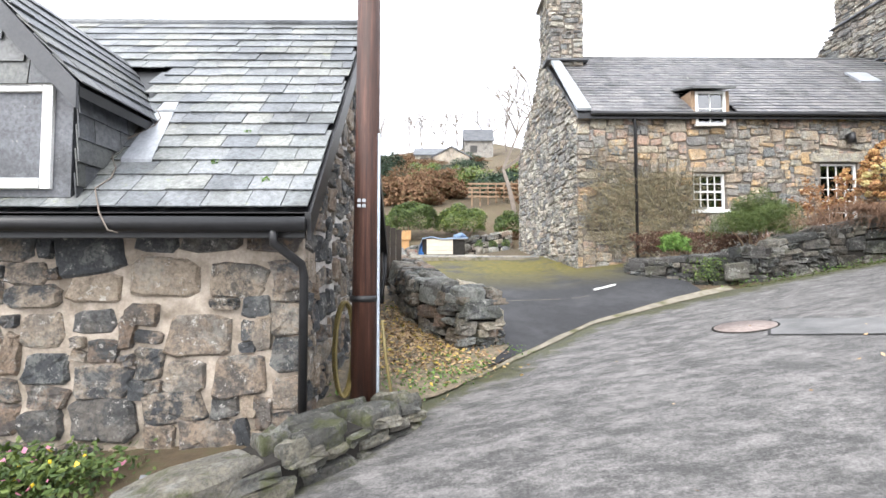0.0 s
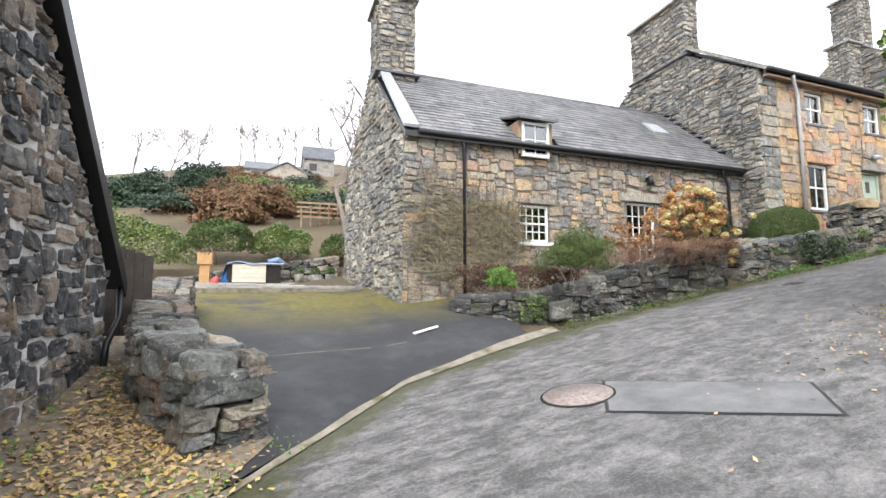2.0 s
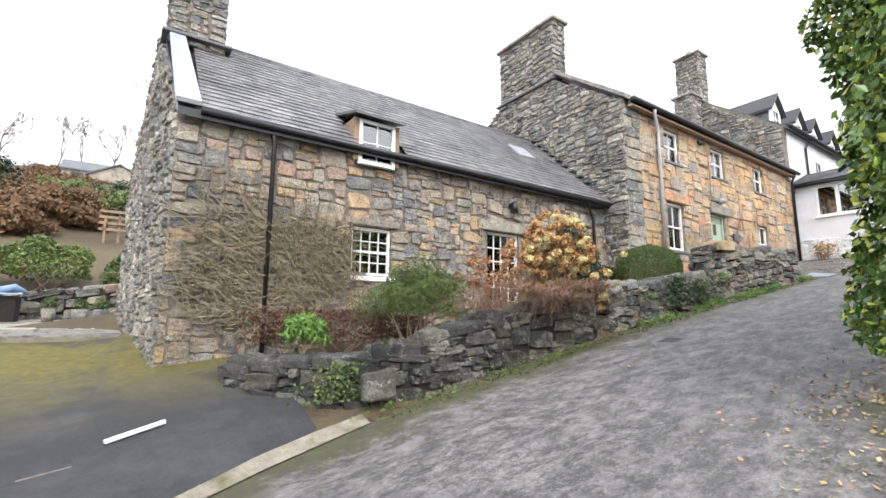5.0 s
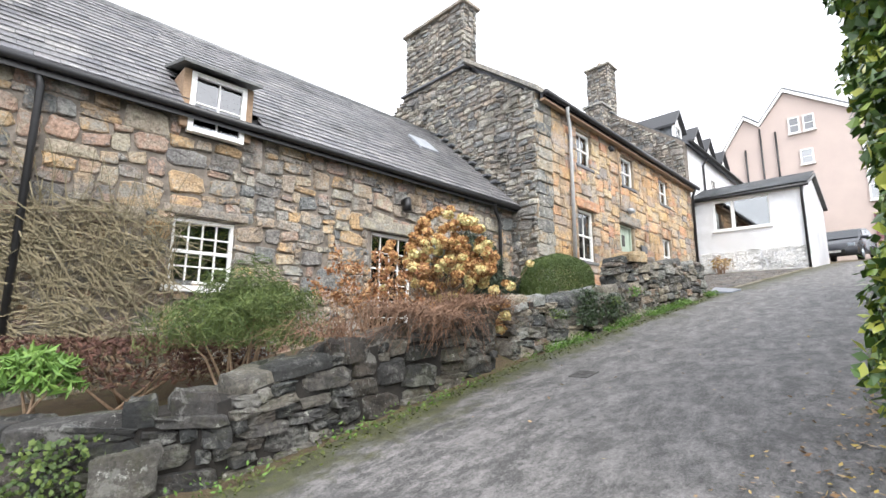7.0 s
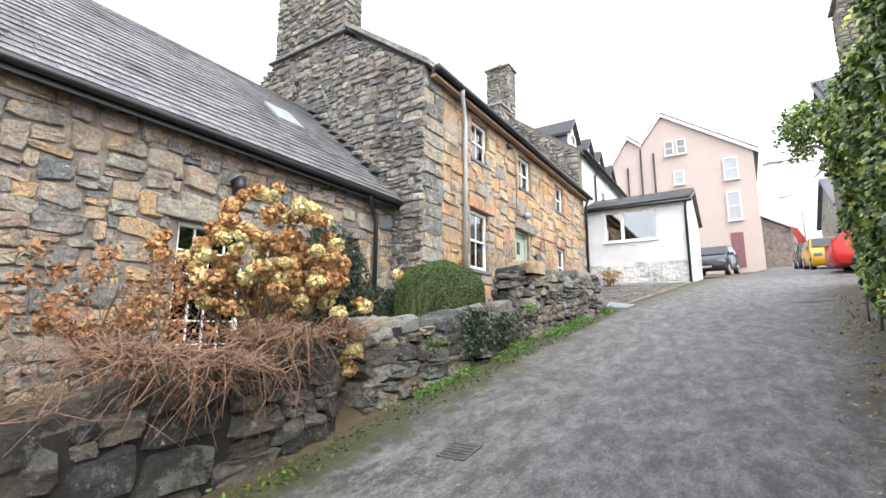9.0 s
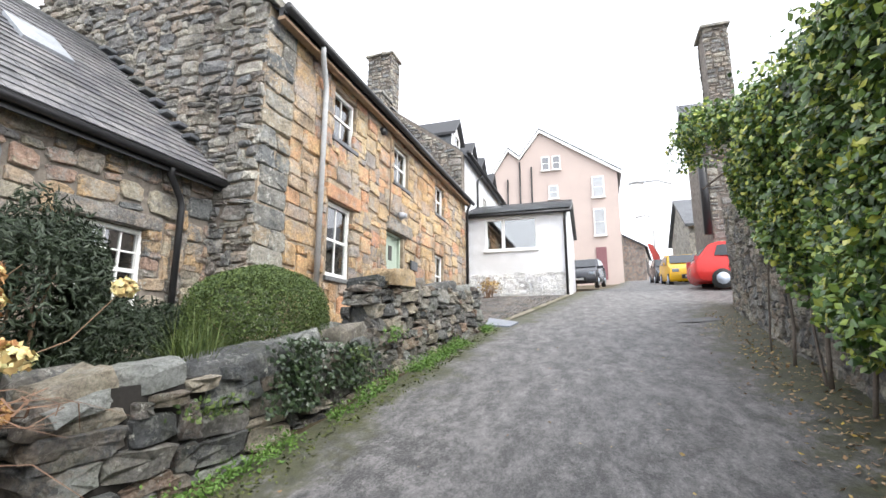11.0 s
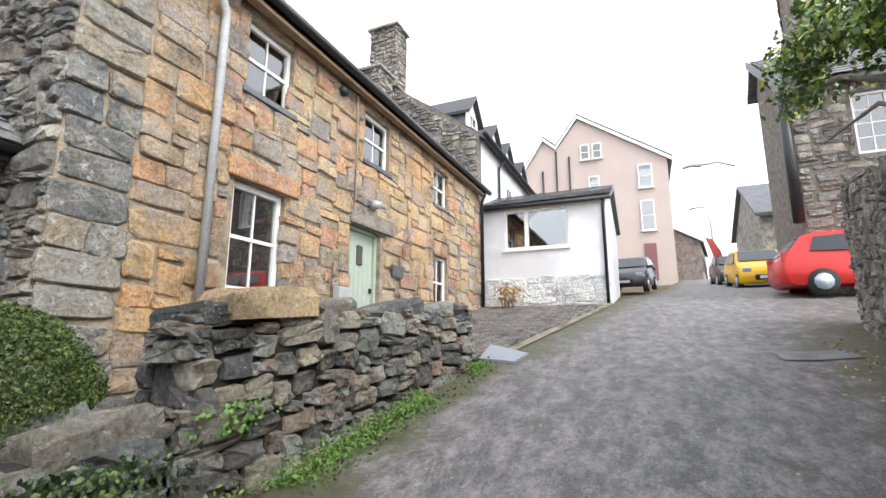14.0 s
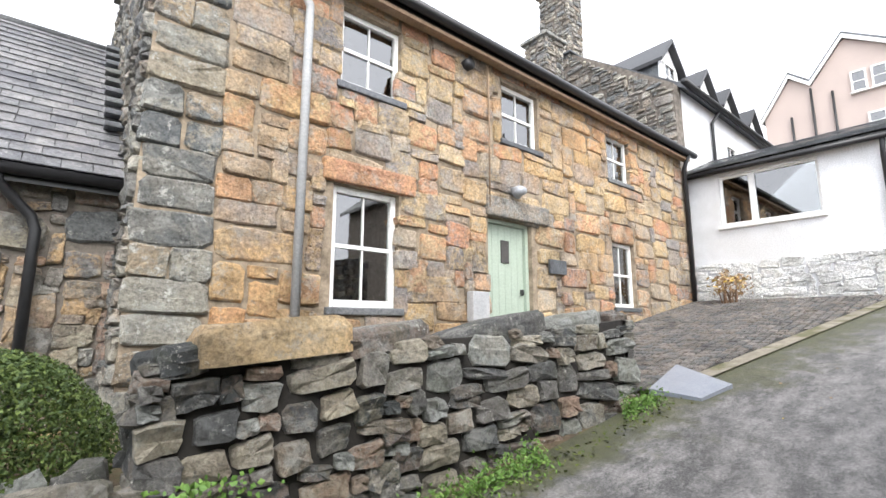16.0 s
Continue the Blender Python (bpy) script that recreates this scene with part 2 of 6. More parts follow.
def box_into(bm, lo, hi, m=None, bev=0.0):
    lo, hi = Vector(lo), Vector(hi)
    r = bmesh.ops.create_cube(bm, size=1, matrix=(m or Matrix()) @ Matrix.Translation((lo + hi) / 2) @ Matrix.Diagonal((*(hi - lo), 1)))
    if bev:
        es = list({e for v in r["verts"] for e in v.link_edges})
        bmesh.ops.bevel(bm, geom=es, offset=bev, segments=2, affect="EDGES", profile=0.6)


def boxes(name, items, material, m=None, bev=0.006):
    bm = bmesh.new()
    for lo, hi in items:
        box_into(bm, lo, hi, m, bev)
    return from_bm(name, bm, material)


def tube(name, pts, radius, material, sides=10, taper=None):
    """A pipe along pts."""
    pts = [Vector(p) for p in pts]
    verts, faces = [], []
    for i, p in enumerate(pts):
        d = (pts[min(i + 1, len(pts) - 1)] - pts[max(i - 1, 0)]).normalized()
        a = d.orthogonal().normalized() if i == 0 else (prev - d * prev.dot(d)).normalized()
        prev = a
        b = d.cross(a)
        r = radius if taper is None else radius + (taper - radius) * i / (len(pts) - 1)
        for k in range(sides):
            t = 2 * math.pi * k / sides
            verts.append(p + (a * math.cos(t) + b * math.sin(t)) * r)
    for i in range(len(pts) - 1):
        for k in range(sides):
            k2 = (k + 1) % sides
            faces.append((i * sides + k, i * sides + k2, (i + 1) * sides + k2, (i + 1) * sides + k))
    faces.append(tuple(range(sides))[::-1])
    faces.append(tuple(range((len(pts) - 1) * sides, len(pts) * sides)))
    return mesh_of(name, verts, faces, material, True)


def prism(name, outline, direction, material):
    """A flat outline of points, thickened along direction."""
    d = Vector(direction)
    bm = bmesh.new()
    a = [bm.verts.new(p) for p in outline]
    b = [bm.verts.new(Vector(p) + d) for p in outline]
    n = len(a)
    bm.faces.new(a)
    bm.faces.new(b[::-1])
    for i in range(n):
        bm.faces.new((a[i], a[(i + 1) % n], b[(i + 1) % n], b[i]))
    return from_bm(name, bm, material)


def wall_mesh(name, m, width, v0, v1, holes, thick, material):
    """A wall in the plane of m (x along, z up, thickness towards +y) with openings (u0, v0, u1, v1) through it."""
    us = sorted({0.0, width, *[h[0] for h in holes], *[h[2] for h in holes]})
    vs = sorted({v0, v1, *[h[1] for h in holes], *[h[3] for h in holes]})
    solid = [[not any(h[0] < (a + b) / 2 < h[2] and h[1] < (c + d) / 2 < h[3] for h in holes) for c, d in zip(vs, vs[1:])] for a, b in zip(us, us[1:])]
    bm = bmesh.new()
    cache = {}

    def V(i, j, k):
        if (i, j, k) not in cache:
            cache[i, j, k] = bm.verts.new(m @ Vector((us[i], thick * k, vs[j])))
        return cache[i, j, k]

    def ok(i, j):
        return 0 <= i < len(us) - 1 and 0 <= j < len(vs) - 1 and solid[i][j]
    for i in range(len(us) - 1):
        for j in range(len(vs) - 1):
            if not solid[i][j]:
                continue
            for k in (0, 1):
                bm.faces.new([V(i, j, k), V(i + 1, j, k), V(i + 1, j + 1, k), V(i, j + 1, k)])
            for di, dj, (p, q) in ((-1, 0, ((i, j), (i, j + 1))), (1, 0, ((i + 1, j), (i + 1, j + 1))), (0, -1, ((i, j), (i + 1, j))), (0, 1, ((i, j + 1), (i + 1, j + 1)))):
                if not ok(i + di, j + dj):
                    bm.faces.new([V(*p, 0), V(*q, 0), V(*q, 1), V(*p, 1)])
    return from_bm(name, bm, material)


# ---- stones ----
def stone_shapes(count, rough, seed, flat=0.1, cut=0.35):
    """Rough-hewn blocks in a unit box: x along, y up the face, z outward. A crooked four-sided outline with
    broken edges and some knocked-off corners, an arris, and a split face that is tilted and uneven."""
    rng = random.Random(seed)
    out = []
    for _ in range(count):
        corners = [(sx * (0.5 - rng.uniform(0, rough)), sy * (0.5 - rng.uniform(0, rough))) for sx, sy in ((-1, -1), (1, -1), (1, 1), (-1, 1))]
        ring = []
        for k in range(4):
            p, c, q = corners[k - 1], corners[k], corners[(k + 1) % 4]
            a = rng.uniform(0.05, 0.12 + cut * 0.5 * rng.random())
            b = rng.uniform(0.05, 0.12 + cut * 0.5 * rng.random())
            ring.append((c[0] + (p[0] - c[0]) * a, c[1] + (p[1] - c[1]) * a))
            ring.append((c[0] + (q[0] - c[0]) * b, c[1] + (q[1] - c[1]) * b))
            f, bow = rng.uniform(0.4, 0.6), 1 + rng.uniform(-0.6, 0.3) * rough
            ring.append(((c[0] + (q[0] - c[0]) * f) * bow, (c[1] + (q[1] - c[1]) * f) * bow))
        tx, ty = rng.uniform(-flat, flat) * 2, rng.uniform(-flat, flat) * 2
        n = len(ring)
        verts = [(x, y, -0.5) for x, y in ring]
        verts += [(x, y, 0.1 + x * tx + y * ty + rng.uniform(-0.08, 0.08)) for x, y in ring]
        verts += [(x * 0.9, y * 0.87, 0.32 + x * tx + y * ty + rng.uniform(-flat, flat)) for x, y in ring]
        verts.append((rng.uniform(-0.1, 0.1), rng.uniform(-0.1, 0.1), 0.36 + rng.uniform(-flat, flat)))
        faces = []
        for k in range(n):
            j = (k + 1) % n
            faces += [(k, j, n + j, n + k), (n + k, n + j, 2 * n + j, 2 * n + k), (2 * n + k, 2 * n + j, 3 * n)]
        out.append((np.array(verts), faces))
    return out


RUBBLE = stone_shapes(20, 0.15, 3, 0.12, 0.5)
BLOCKS = stone_shapes(14, 0.05, 5, 0.08, 0.12)
SQUARED = stone_shapes(16, 0.1, 7, 0.1, 0.3)
SHAPE_MESHES = {}


def pack(nu, nv, blocked, sizes, rng):
    """Fill a grid with blocks of random size, big ones first come."""
    occ = [[blocked(i, j) for j in range(nv)] for i in range(nu)]
    out = []
    for j in range(nv):
        for i in range(nu):
            if occ[i][j]:
                continue
            w, h = rng.choice(sizes)
            while True:
                fw = 0
                while fw < w and i + fw < nu and not occ[i + fw][j]:
                    fw += 1
                w = fw
                if all(j + dj < nv and not any(occ[i + di][j + dj] for di in range(w)) for dj in range(h)):
                    break
                h -= 1
            for di in range(w):
                for dj in range(h):
                    occ[i + di][j + dj] = True
            out.append((i, j, w, h))
    return out


def lay(owner, place, U, V, cell, sizes, material, depth=0.12, gap=0.018, keep=lambda u, v: True, singles=300, near=None, shapes=RUBBLE, seed=1, wob=0.6, name="stone"):
    """Lay stones over a face: place(u, v) gives the point, the way along, the way up and the way out.
    The singles nearest to near=(u, v) become parts of their own; the rest are joined."""
    rng = random.Random(seed)
    cu, cv = cell
    nu, nv = max(1, round(U / cu)), max(1, round(V / cv))
    cu, cv = U / nu, V / nv
    got = []
    for i, j, w, h in pack(nu, nv, lambda i, j: not keep((i + 0.5) * cu, (j + 0.5) * cv), sizes, rng):
        u, v = (i + w / 2) * cu, (j + h / 2) * cv
        du = noise.noise((u * 1.3, v * 1.3, seed)) * wob * cu
        dv = noise.noise((u * 0.9 + 40, v * 1.1, seed)) * wob * cv * 1.6
        edge_u = min(u - w * cu / 2, U - u - w * cu / 2) < 1e-6
        edge_v = min(v - h * cv / 2, V - v - h * cv / 2) < 1e-6
        p, a, up, out = place(u + (0 if edge_u else du), v + (0 if edge_v else dv))
        tilt = rng.gauss(0, 0.075 if shapes is RUBBLE else 0.03) if wob else 0
        a2 = a * math.cos(tilt) + up * math.sin(tilt)
        up2 = up * math.cos(tilt) - a * math.sin(tilt)
        d = depth * rng.uniform(0.7, 1.3)
        sw, sh = w * cu - gap * rng.uniform(0.5, 1.6) + wob * cu * 0.2, h * cv - gap * rng.uniform(0.5, 1.6) + wob * cv * 0.12
        if rng.random() < 0.5:
            sw = -sw
            a2, sw = a2, -sw
        M = Matrix(((a2.x * sw, up2.x * sh, out.x * d, p.x), (a2.y * sw, up2.y * sh, out.y * d, p.y), (a2.z * sw, up2.z * sh, out.z * d, p.z), (0, 0, 0, 1)))
        got.append((u, v, M, rng.randrange(len(shapes))))
    if near:
        got.sort(key=lambda g: (g[0] - near[0]) ** 2 + (g[1] - near[1]) ** 2)
    for u, v, M, k in got[:singles]:
        key = (id(shapes), k, material.name)
        if key not in SHAPE_MESHES:
            SHAPE_MESHES[key] = mesh_of(name, shapes[k][0], shapes[k][1], material)
        part(owner, name, SHAPE_MESHES[key], m=M)
    rest = got[singles:]
    if rest:
        verts, faces, base = [], [], 0
        for u, v, M, k in rest:
            A = np.array(M)
            vs = shapes[k][0] @ A[:3, :3].T + A[:3, 3]
            verts.append(vs)
            faces += [tuple(i + base for i in f) for f in shapes[k][1]]
            base += len(vs)
        tagged(part(owner, name + "work", mesh_of(name + "work", np.concatenate(verts), faces, material)), kind="stuff")


def plane(o, a, up=(0, 0, 1)):
    """A flat face from the corner o, along a; outward is a x up."""
    o, a, up = Vector(o), Vector(a).normalized(), Vector(up).normalized()
    out = a.cross(up).normalized()
    return lambda u, v: (o + a * u + up * v, a, up, out)


def slates(owner, o, a, up, U, V, wide, course, material, keep=lambda u, v: True, singles=300, seed=1, near=None, thick=0.011):
    """Lapped slates up a roof slope."""
    rng = random.Random(seed)
    o, a, up = Vector(o), Vector(a).normalized(), Vector(up).normalized()
    out = a.cross(up).normalized()
    box = [(x, y, z) for z in (0, 1) for x, y in ((0, 0), (1, 0), (1, 1), (0, 1))]
    fc = [(3, 2, 1, 0), (4, 5, 6, 7), (0, 1, 5, 4), (1, 2, 6, 5), (2, 3, 7, 6), (3, 0, 4, 7)]
    me = mesh_of("slate", box, fc, material)
    got = []
    rows = round(V / course)
    course = V / rows
    for j in range(rows):
        u = -wide * (0.5 if j % 2 else 0) - rng.uniform(0, 0.05)
        while u < U:
            w = wide * rng.uniform(0.82, 1.18)
            u0, u1 = max(0, u), min(U, u + w)
            if u1 - u0 > 0.05 and keep((u0 + u1) / 2, (j + 0.5) * course):
                L = min(course * 1.55, V - j * course)
                tip = 0.022 + rng.uniform(0, 0.008)
                up2 = (up * L - out * tip).normalized()
                out2 = a.cross(up2)
                p = o + a * (u0 + 0.003) + up * (j * course - rng.uniform(0, 0.012)) + out * (tip + 0.004)
                s = u1 - u0 - 0.007
                M = Matrix(((a.x * s, up2.x * L, out2.x * thick, p.x), (a.y * s, up2.y * L, out2.y * thick, p.y), (a.z * s, up2.z * L, out2.z * thick, p.z), (0, 0, 0, 1)))
                got.append((u0, j * course, M))
            u += w
    if near:
        got.sort(key=lambda g: (g[0] - near[0]) ** 2 + (g[1] - near[1]) ** 2)
    for _, _, M in got[:singles]:
        part(owner, "slate", me, m=M)
    if got[singles:]:
        verts, faces, base, arr = [], [], 0, np.array(box, float)
        for _, _, M in got[singles:]:
            A = np.array(M)
            verts.append(arr @ A[:3, :3].T + A[:3, 3])
            faces += [tuple(i + base for i in f) for f in fc]
            base += 8
        tagged(part(owner, "slating", mesh_of("slating", np.concatenate(verts), faces, material)), kind="stuff")


# ---- windows and doors ----
def sash(parent_name, m, w, h, cols, rows, label, split=True, bar=0.022, blind=False, sill=None, edge=0.07, group=""):
    """A sash window in the plane of m: x along, z up, y inward; origin at its lower left corner."""
    top = tagged(new(parent_name), label, "window", group, "structure")
    top.matrix_basis = m
    fr = [((0, 0, 0), (edge, 0.09, h)), ((w - edge, 0, 0), (w, 0.09, h)), ((edge, 0, h - edge), (w - edge, 0.09, h)), ((edge, -0.02, 0), (w - edge, 0.09, edge))]
    part(top, "frame", boxes("frame", fr, WHITE))
    bars = []
    iw, ih = w - 2 * edge, h - 2 * edge
    for c in range(1, cols):
        x = edge + iw * c / cols
        bars.append(((x - bar / 2, 0.025, edge), (x + bar / 2, 0.06, h - edge)))
    for r in range(1, rows):
        z = edge + ih * r / rows
        big = split and r * 2 == rows
        t = bar * (2.2 if big else 1)
        bars.append(((edge, 0.015 if big else 0.027, z - t / 2), (w - edge, 0.062, z + t / 2)))
    if bars:
        part(top, "glazing_bars", boxes("glazing_bars", bars, WHITE, bev=0.003))
    gl = part(top, "pane", boxes("pane", [((edge, 0.042, edge), (w - edge, 0.047, h - edge))], GLASS, bev=0))
    gl.visible_shadow = False
    # added dark sheet behind the glass, the room's shade put into its colour
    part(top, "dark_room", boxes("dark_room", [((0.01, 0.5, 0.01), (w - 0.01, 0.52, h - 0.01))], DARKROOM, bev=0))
    if blind:
        part(top, "blind", boxes("blind", [((edge, 0.1, z), (w - edge, 0.118, z + 0.02)) for z in np.arange(edge, h - edge, 0.034)], noisy("grey_blind", (0.12, 0.12, 0.12), (0.18, 0.18, 0.18)), bev=0))
    if sill:
        part(top, "sill", boxes("sill", [((-0.06, -0.14, -0.09), (w + 0.06, 0.1, -0.003))], sill, bev=0.015))
    return top


# ---- ground ----
def sheet(name, xs, ys, fz, material, keep=lambda x, y: True):
    verts = [(x, y, fz(x, y)) for x in xs for y in ys]
    n = len(ys)
    faces = [(i * n + j, (i + 1) * n + j, (i + 1) * n + j + 1, i * n + j + 1) for i in range(len(xs) - 1) for j in range(n - 1) if keep((xs[i] + xs[i + 1]) / 2, (ys[j] + ys[j + 1]) / 2)]
    return new(name, mesh_of(name, verts, faces, material, True))


def _ground(nt, b):
    """Garden earth, moss and leaf litter, and rough grass further off."""
    c = ramp(nt, noise_of(nt, 5, 8, 0.7), [(0.3, (0.05, 0.04, 0.025)), (0.5, (0.12, 0.085, 0.05)), (0.7, (0.07, 0.09, 0.03))])
    c = mixc(nt, ramp(nt, noise_of(nt, 0.15, 3, 0.6), [(0.45, (0, 0, 0)), (0.6, (1, 1, 1))]), c, (0.075, 0.055, 0.03))
    nt.links.new(c, b.inputs["Base Color"])
    bump(nt, b, noise_of(nt, 18, 8, 0.75), 0.8, 0.05)


def _tarmac(nt, b):
    """Worn asphalt: pale scuffed bands, fine aggregate, green edges."""
    fine, grit = noise_of(nt, 55, 6, 0.85), noise_of(nt, 160, 2, 0.8)
    c = ramp(nt, fine, [(0.3, (0.014, 0.014, 0.014)), (0.52, (0.068, 0.066, 0.064)), (0.72, (0.21, 0.2, 0.195))])
    g = nt.nodes.new("ShaderNodeNewGeometry")
    st = N(nt, "ShaderNodeMapping")
    st.inputs["Scale"].default_value = (0.55, 1.1, 1)
    st.inputs["Rotation"].default_value = (0, 0, -0.35)
    nt.links.new(g.outputs["Position"], st.inputs[0])
    worn = ramp(nt, noise_of(nt, 4.6, 12, 0.85, st.outputs[0]), [(0.44, (0, 0, 0)), (0.58, (0.85, 0.85, 0.85))])
    c = mixc(nt, worn, c, mixc(nt, 0.9, (0.25, 0.238, 0.23), ramp(nt, fine, [(0.3, (0.3, 0.3, 0.3)), (0.7, (1.5, 1.5, 1.5))]), "MULTIPLY"))
    c = mixc(nt, ramp(nt, noise_of(nt, 6.5, 10, 0.85), [(0.5, (0, 0, 0)), (0.64, (0.65, 0.65, 0.65))]), c, (0.03, 0.03, 0.027))
    c = mixc(nt, ramp(nt, grit, [(0.66, (0, 0, 0)), (0.72, (0.6, 0.6, 0.6))]), c, (0.4, 0.38, 0.36))
    # damp moss and grit that gathers along both edges of the lane
    at = nt.nodes.new("ShaderNodeAttribute")
    at.attribute_name = "verge"
    ed = nt.nodes.new("ShaderNodeMath")
    ed.operation = "ADD"
    nt.links.new(at.outputs["Fac"], ed.inputs[0])
    nt.links.new(ramp(nt, noise_of(nt, 2.0, 9, 0.75), [(0.25, (-0.0, -0.0, -0.0)), (0.75, (0.9, 0.9, 0.9))]), ed.inputs[1])
    green = ramp(nt, noise_of(nt, 7, 8, 0.75), [(0.3, (0.03, 0.03, 0.02)), (0.55, (0.06, 0.062, 0.022)), (0.7, (0.1, 0.085, 0.05))])
    c = mixc(nt, ramp(nt, ed.outputs[0], [(0.72, (0, 0, 0)), (1.0, (0.9, 0.9, 0.9))]), c, green)
    nt.links.new(c, b.inputs["Base Color"])
    bump(nt, b, fine, 0.6, 0.015)


def _drive(nt, b):
    fine = noise_of(nt, 110, 3, 0.8)
    c = ramp(nt, fine, [(0.3, (0.007, 0.008, 0.009)), (0.7, (0.04, 0.04, 0.044))])
    c = mixc(nt, ramp(nt, noise_of(nt, 1.1, 10, 0.78), [(0.46, (0, 0, 0)), (0.66, (0.6, 0.6, 0.6))]), c, (0.07, 0.07, 0.075))
    g, sp = nt.nodes.new("ShaderNodeNewGeometry"), nt.nodes.new("ShaderNodeSeparateXYZ")
    nt.links.new(g.outputs["Position"], sp.inputs[0])
    far = N(nt, "ShaderNodeMapRange")
    for k, v in (("From Min", 9.6), ("From Max", 12.5)):
        far.inputs[k].default_value = v
    nt.links.new(sp.outputs["Y"], far.inputs["Value"])
    ad = nt.nodes.new("ShaderNodeMath")
    ad.operation = "MULTIPLY"
    nt.links.new(far.outputs[0], ad.inputs[0])
    nt.links.new(ramp(nt, noise_of(nt, 0.8, 7, 0.7), [(0.36, (0.1, 0.1, 0.1)), (0.5, (1, 1, 1))]), ad.inputs[1])
    moss = ramp(nt, noise_of(nt, 8, 6, 0.7), [(0.3, (0.06, 0.06, 0.01)), (0.7, (0.16, 0.125, 0.018))])
    c = mixc(nt, ad.outputs[0], c, moss)
    nt.links.new(c, b.inputs["Base Color"])
    bump(nt, b, fine, 0.35, 0.01)


GROUND, TARMAC, DRIVE = mat("garden_earth", _ground, 0.95), mat("worn_asphalt", _tarmac, 0.6), mat("dark_asphalt", _drive, 0.8)
CONCRETE = noisy("mossy_concrete", (0.15, 0.135, 0.1), (0.27, 0.24, 0.19), 6, 0.9, third=(0.1, 0.095, 0.045))
xs = sorted({*np.arange(-14, 36, 0.5), *np.arange(36, 80, 4), *np.arange(80, 401, 40), *np.arange(-60, -14, 5), *np.arange(-400, -60, 40)})
ys = sorted({*np.arange(-8, 24, 0.5), *np.arange(24, 80, 4), *np.arange(80, 401, 40), *np.arange(-60, -8, 5), *np.arange(-400, -60, 40)})
tagged(sheet("ground", xs, ys, lambda x, y: ground_z(x, y) - 0.1, GROUND), "brown earth and rough grass sloping up the hillside", "ground", kind="structure")


def strip(name, rows, material, lift):
    """A surface through rows of (x, y) pairs, draped on the ground."""
    verts = [(x, y, ground_z(x, y) + lift) for r in rows for x, y in r]
    n = len(rows[0])
    faces = [(i * n + j, i * n + j + 1, (i + 1) * n + j + 1, (i + 1) * n + j) for i in range(len(rows) - 1) for j in range(n - 1)]
    return new(name, mesh_of(name, verts, faces, material, True))


def south_y(x):
    return float(np.interp(x, (-30, 3, 6, 7.5, 14, 20, 24, 60), (-10, -5, 0, 3.6, 3.4, 3.0, -2, -6)))


road_x = [*np.arange(-12, 36, 0.3), *np.arange(36, 90, 2)]
road = tagged(strip("road", [[(x, south_y(x) + (kerb_y(x) - 0.02 - south_y(x)) * k / 24) for k in range(25)] for x in road_x], TARMAC, 0.0), "worn grey asphalt lane climbing between stone walls", "road", kind="structure")
wear = road.data.attributes.new("verge", "FLOAT", "POINT")
wear.data.foreach_set("value", [max(clamp01(1 - (kerb_y(x) - y) / 1.1), clamp01(1 - (y - 4.5 + 0.06 * max(0, x - 12)) / 1.0) * clamp01((x - 6) / 2) * clamp01((23 - x) / 3)) * 0.75 for x, y, _ in (v.co for v in road.data.vertices)])
def drive_row(y):
    x0 = float(np.interp(y, (4.9, 5.9, 7.35, 9.5, 12.2, 14.6), (0.0, 0.55, 0.1, -0.6, -0.9, -1.2)))
    x1 = float(np.interp(y - 0.1, (4.7, 6.2, 7.5, 8.2, 8.5, 9.0), (-0.2, 1.3, 2.5, 4.3, 4.9, 4.9)))
    return [(x0 + (max(x1, x0 + 0.02) - x0) * k / 16, y) for k in range(17)]


tagged(strip("driveway", [drive_row(y) for y in np.arange(5.0, 14.7, 0.15)][::-1], DRIVE, 0.004), "dark asphalt driveway with yellow-green moss", "driveway", kind="structure")
kx = [*np.arange(-1.0, 5.6, 0.15)]
tagged(strip("kerb", [[(x - 0.02, kerb_y(x) - 0.07 + (0.13 + 0.05 * noise.noise((x * 2.0, 0, 0)) + 0.12 * clamp01((x - 2.5) / 2)) * k / 4) for k in range(5)] for x in kx], CONCRETE, 0.012), "mossy pale concrete strip along the driveway mouth", "kerb", kind="structure")

# ---- low house with the big slate roof ----
house = tagged(new("stone_house"), "low dark rubble house with a steep slate roof and dormer", "house")
hx, hy0, hy1, ridge_y, ridge_z, eave_z = -1.12, 3.92, 8.75, 6.32, 4.93, 2.02
part(house, "wall", wall_mesh("wall", pose(-9, hy0, 0), 9 + hx, -0.8, 2.15, [], 0.4, BUFF_MORTAR))
part(house, "gable_wall", prism("gable_wall", [(hx, hy0 + 0.402, -0.8), (hx, hy1, -0.8), (hx, hy1, 2.1), (hx, ridge_y, 4.7), (hx, hy0 + 0.402, 2.5)], (-0.4, 0, 0), LIME))
part(house, "back_wall", wall_mesh("back_wall", pose(-9, hy1 - 0.4, 0), 8.4 + hx, -0.8, 2.1, [], 0.4, BUFF_MORTAR))
slope = Vector((0, ridge_y - 3.6, ridge_z - eave_z))
part(house, "roof", prism("roof", [(-9, 3.6, eave_z - 0.02), (-9, ridge_y, ridge_z - 0.02), (-9, 9.04, eave_z - 0.02), (-9, 9.04, eave_z - 0.14), (-9, ridge_y, ridge_z - 0.14), (-9, 3.6, eave_z - 0.14)], (9 + hx + 0.12, 0, 0), BLACK))
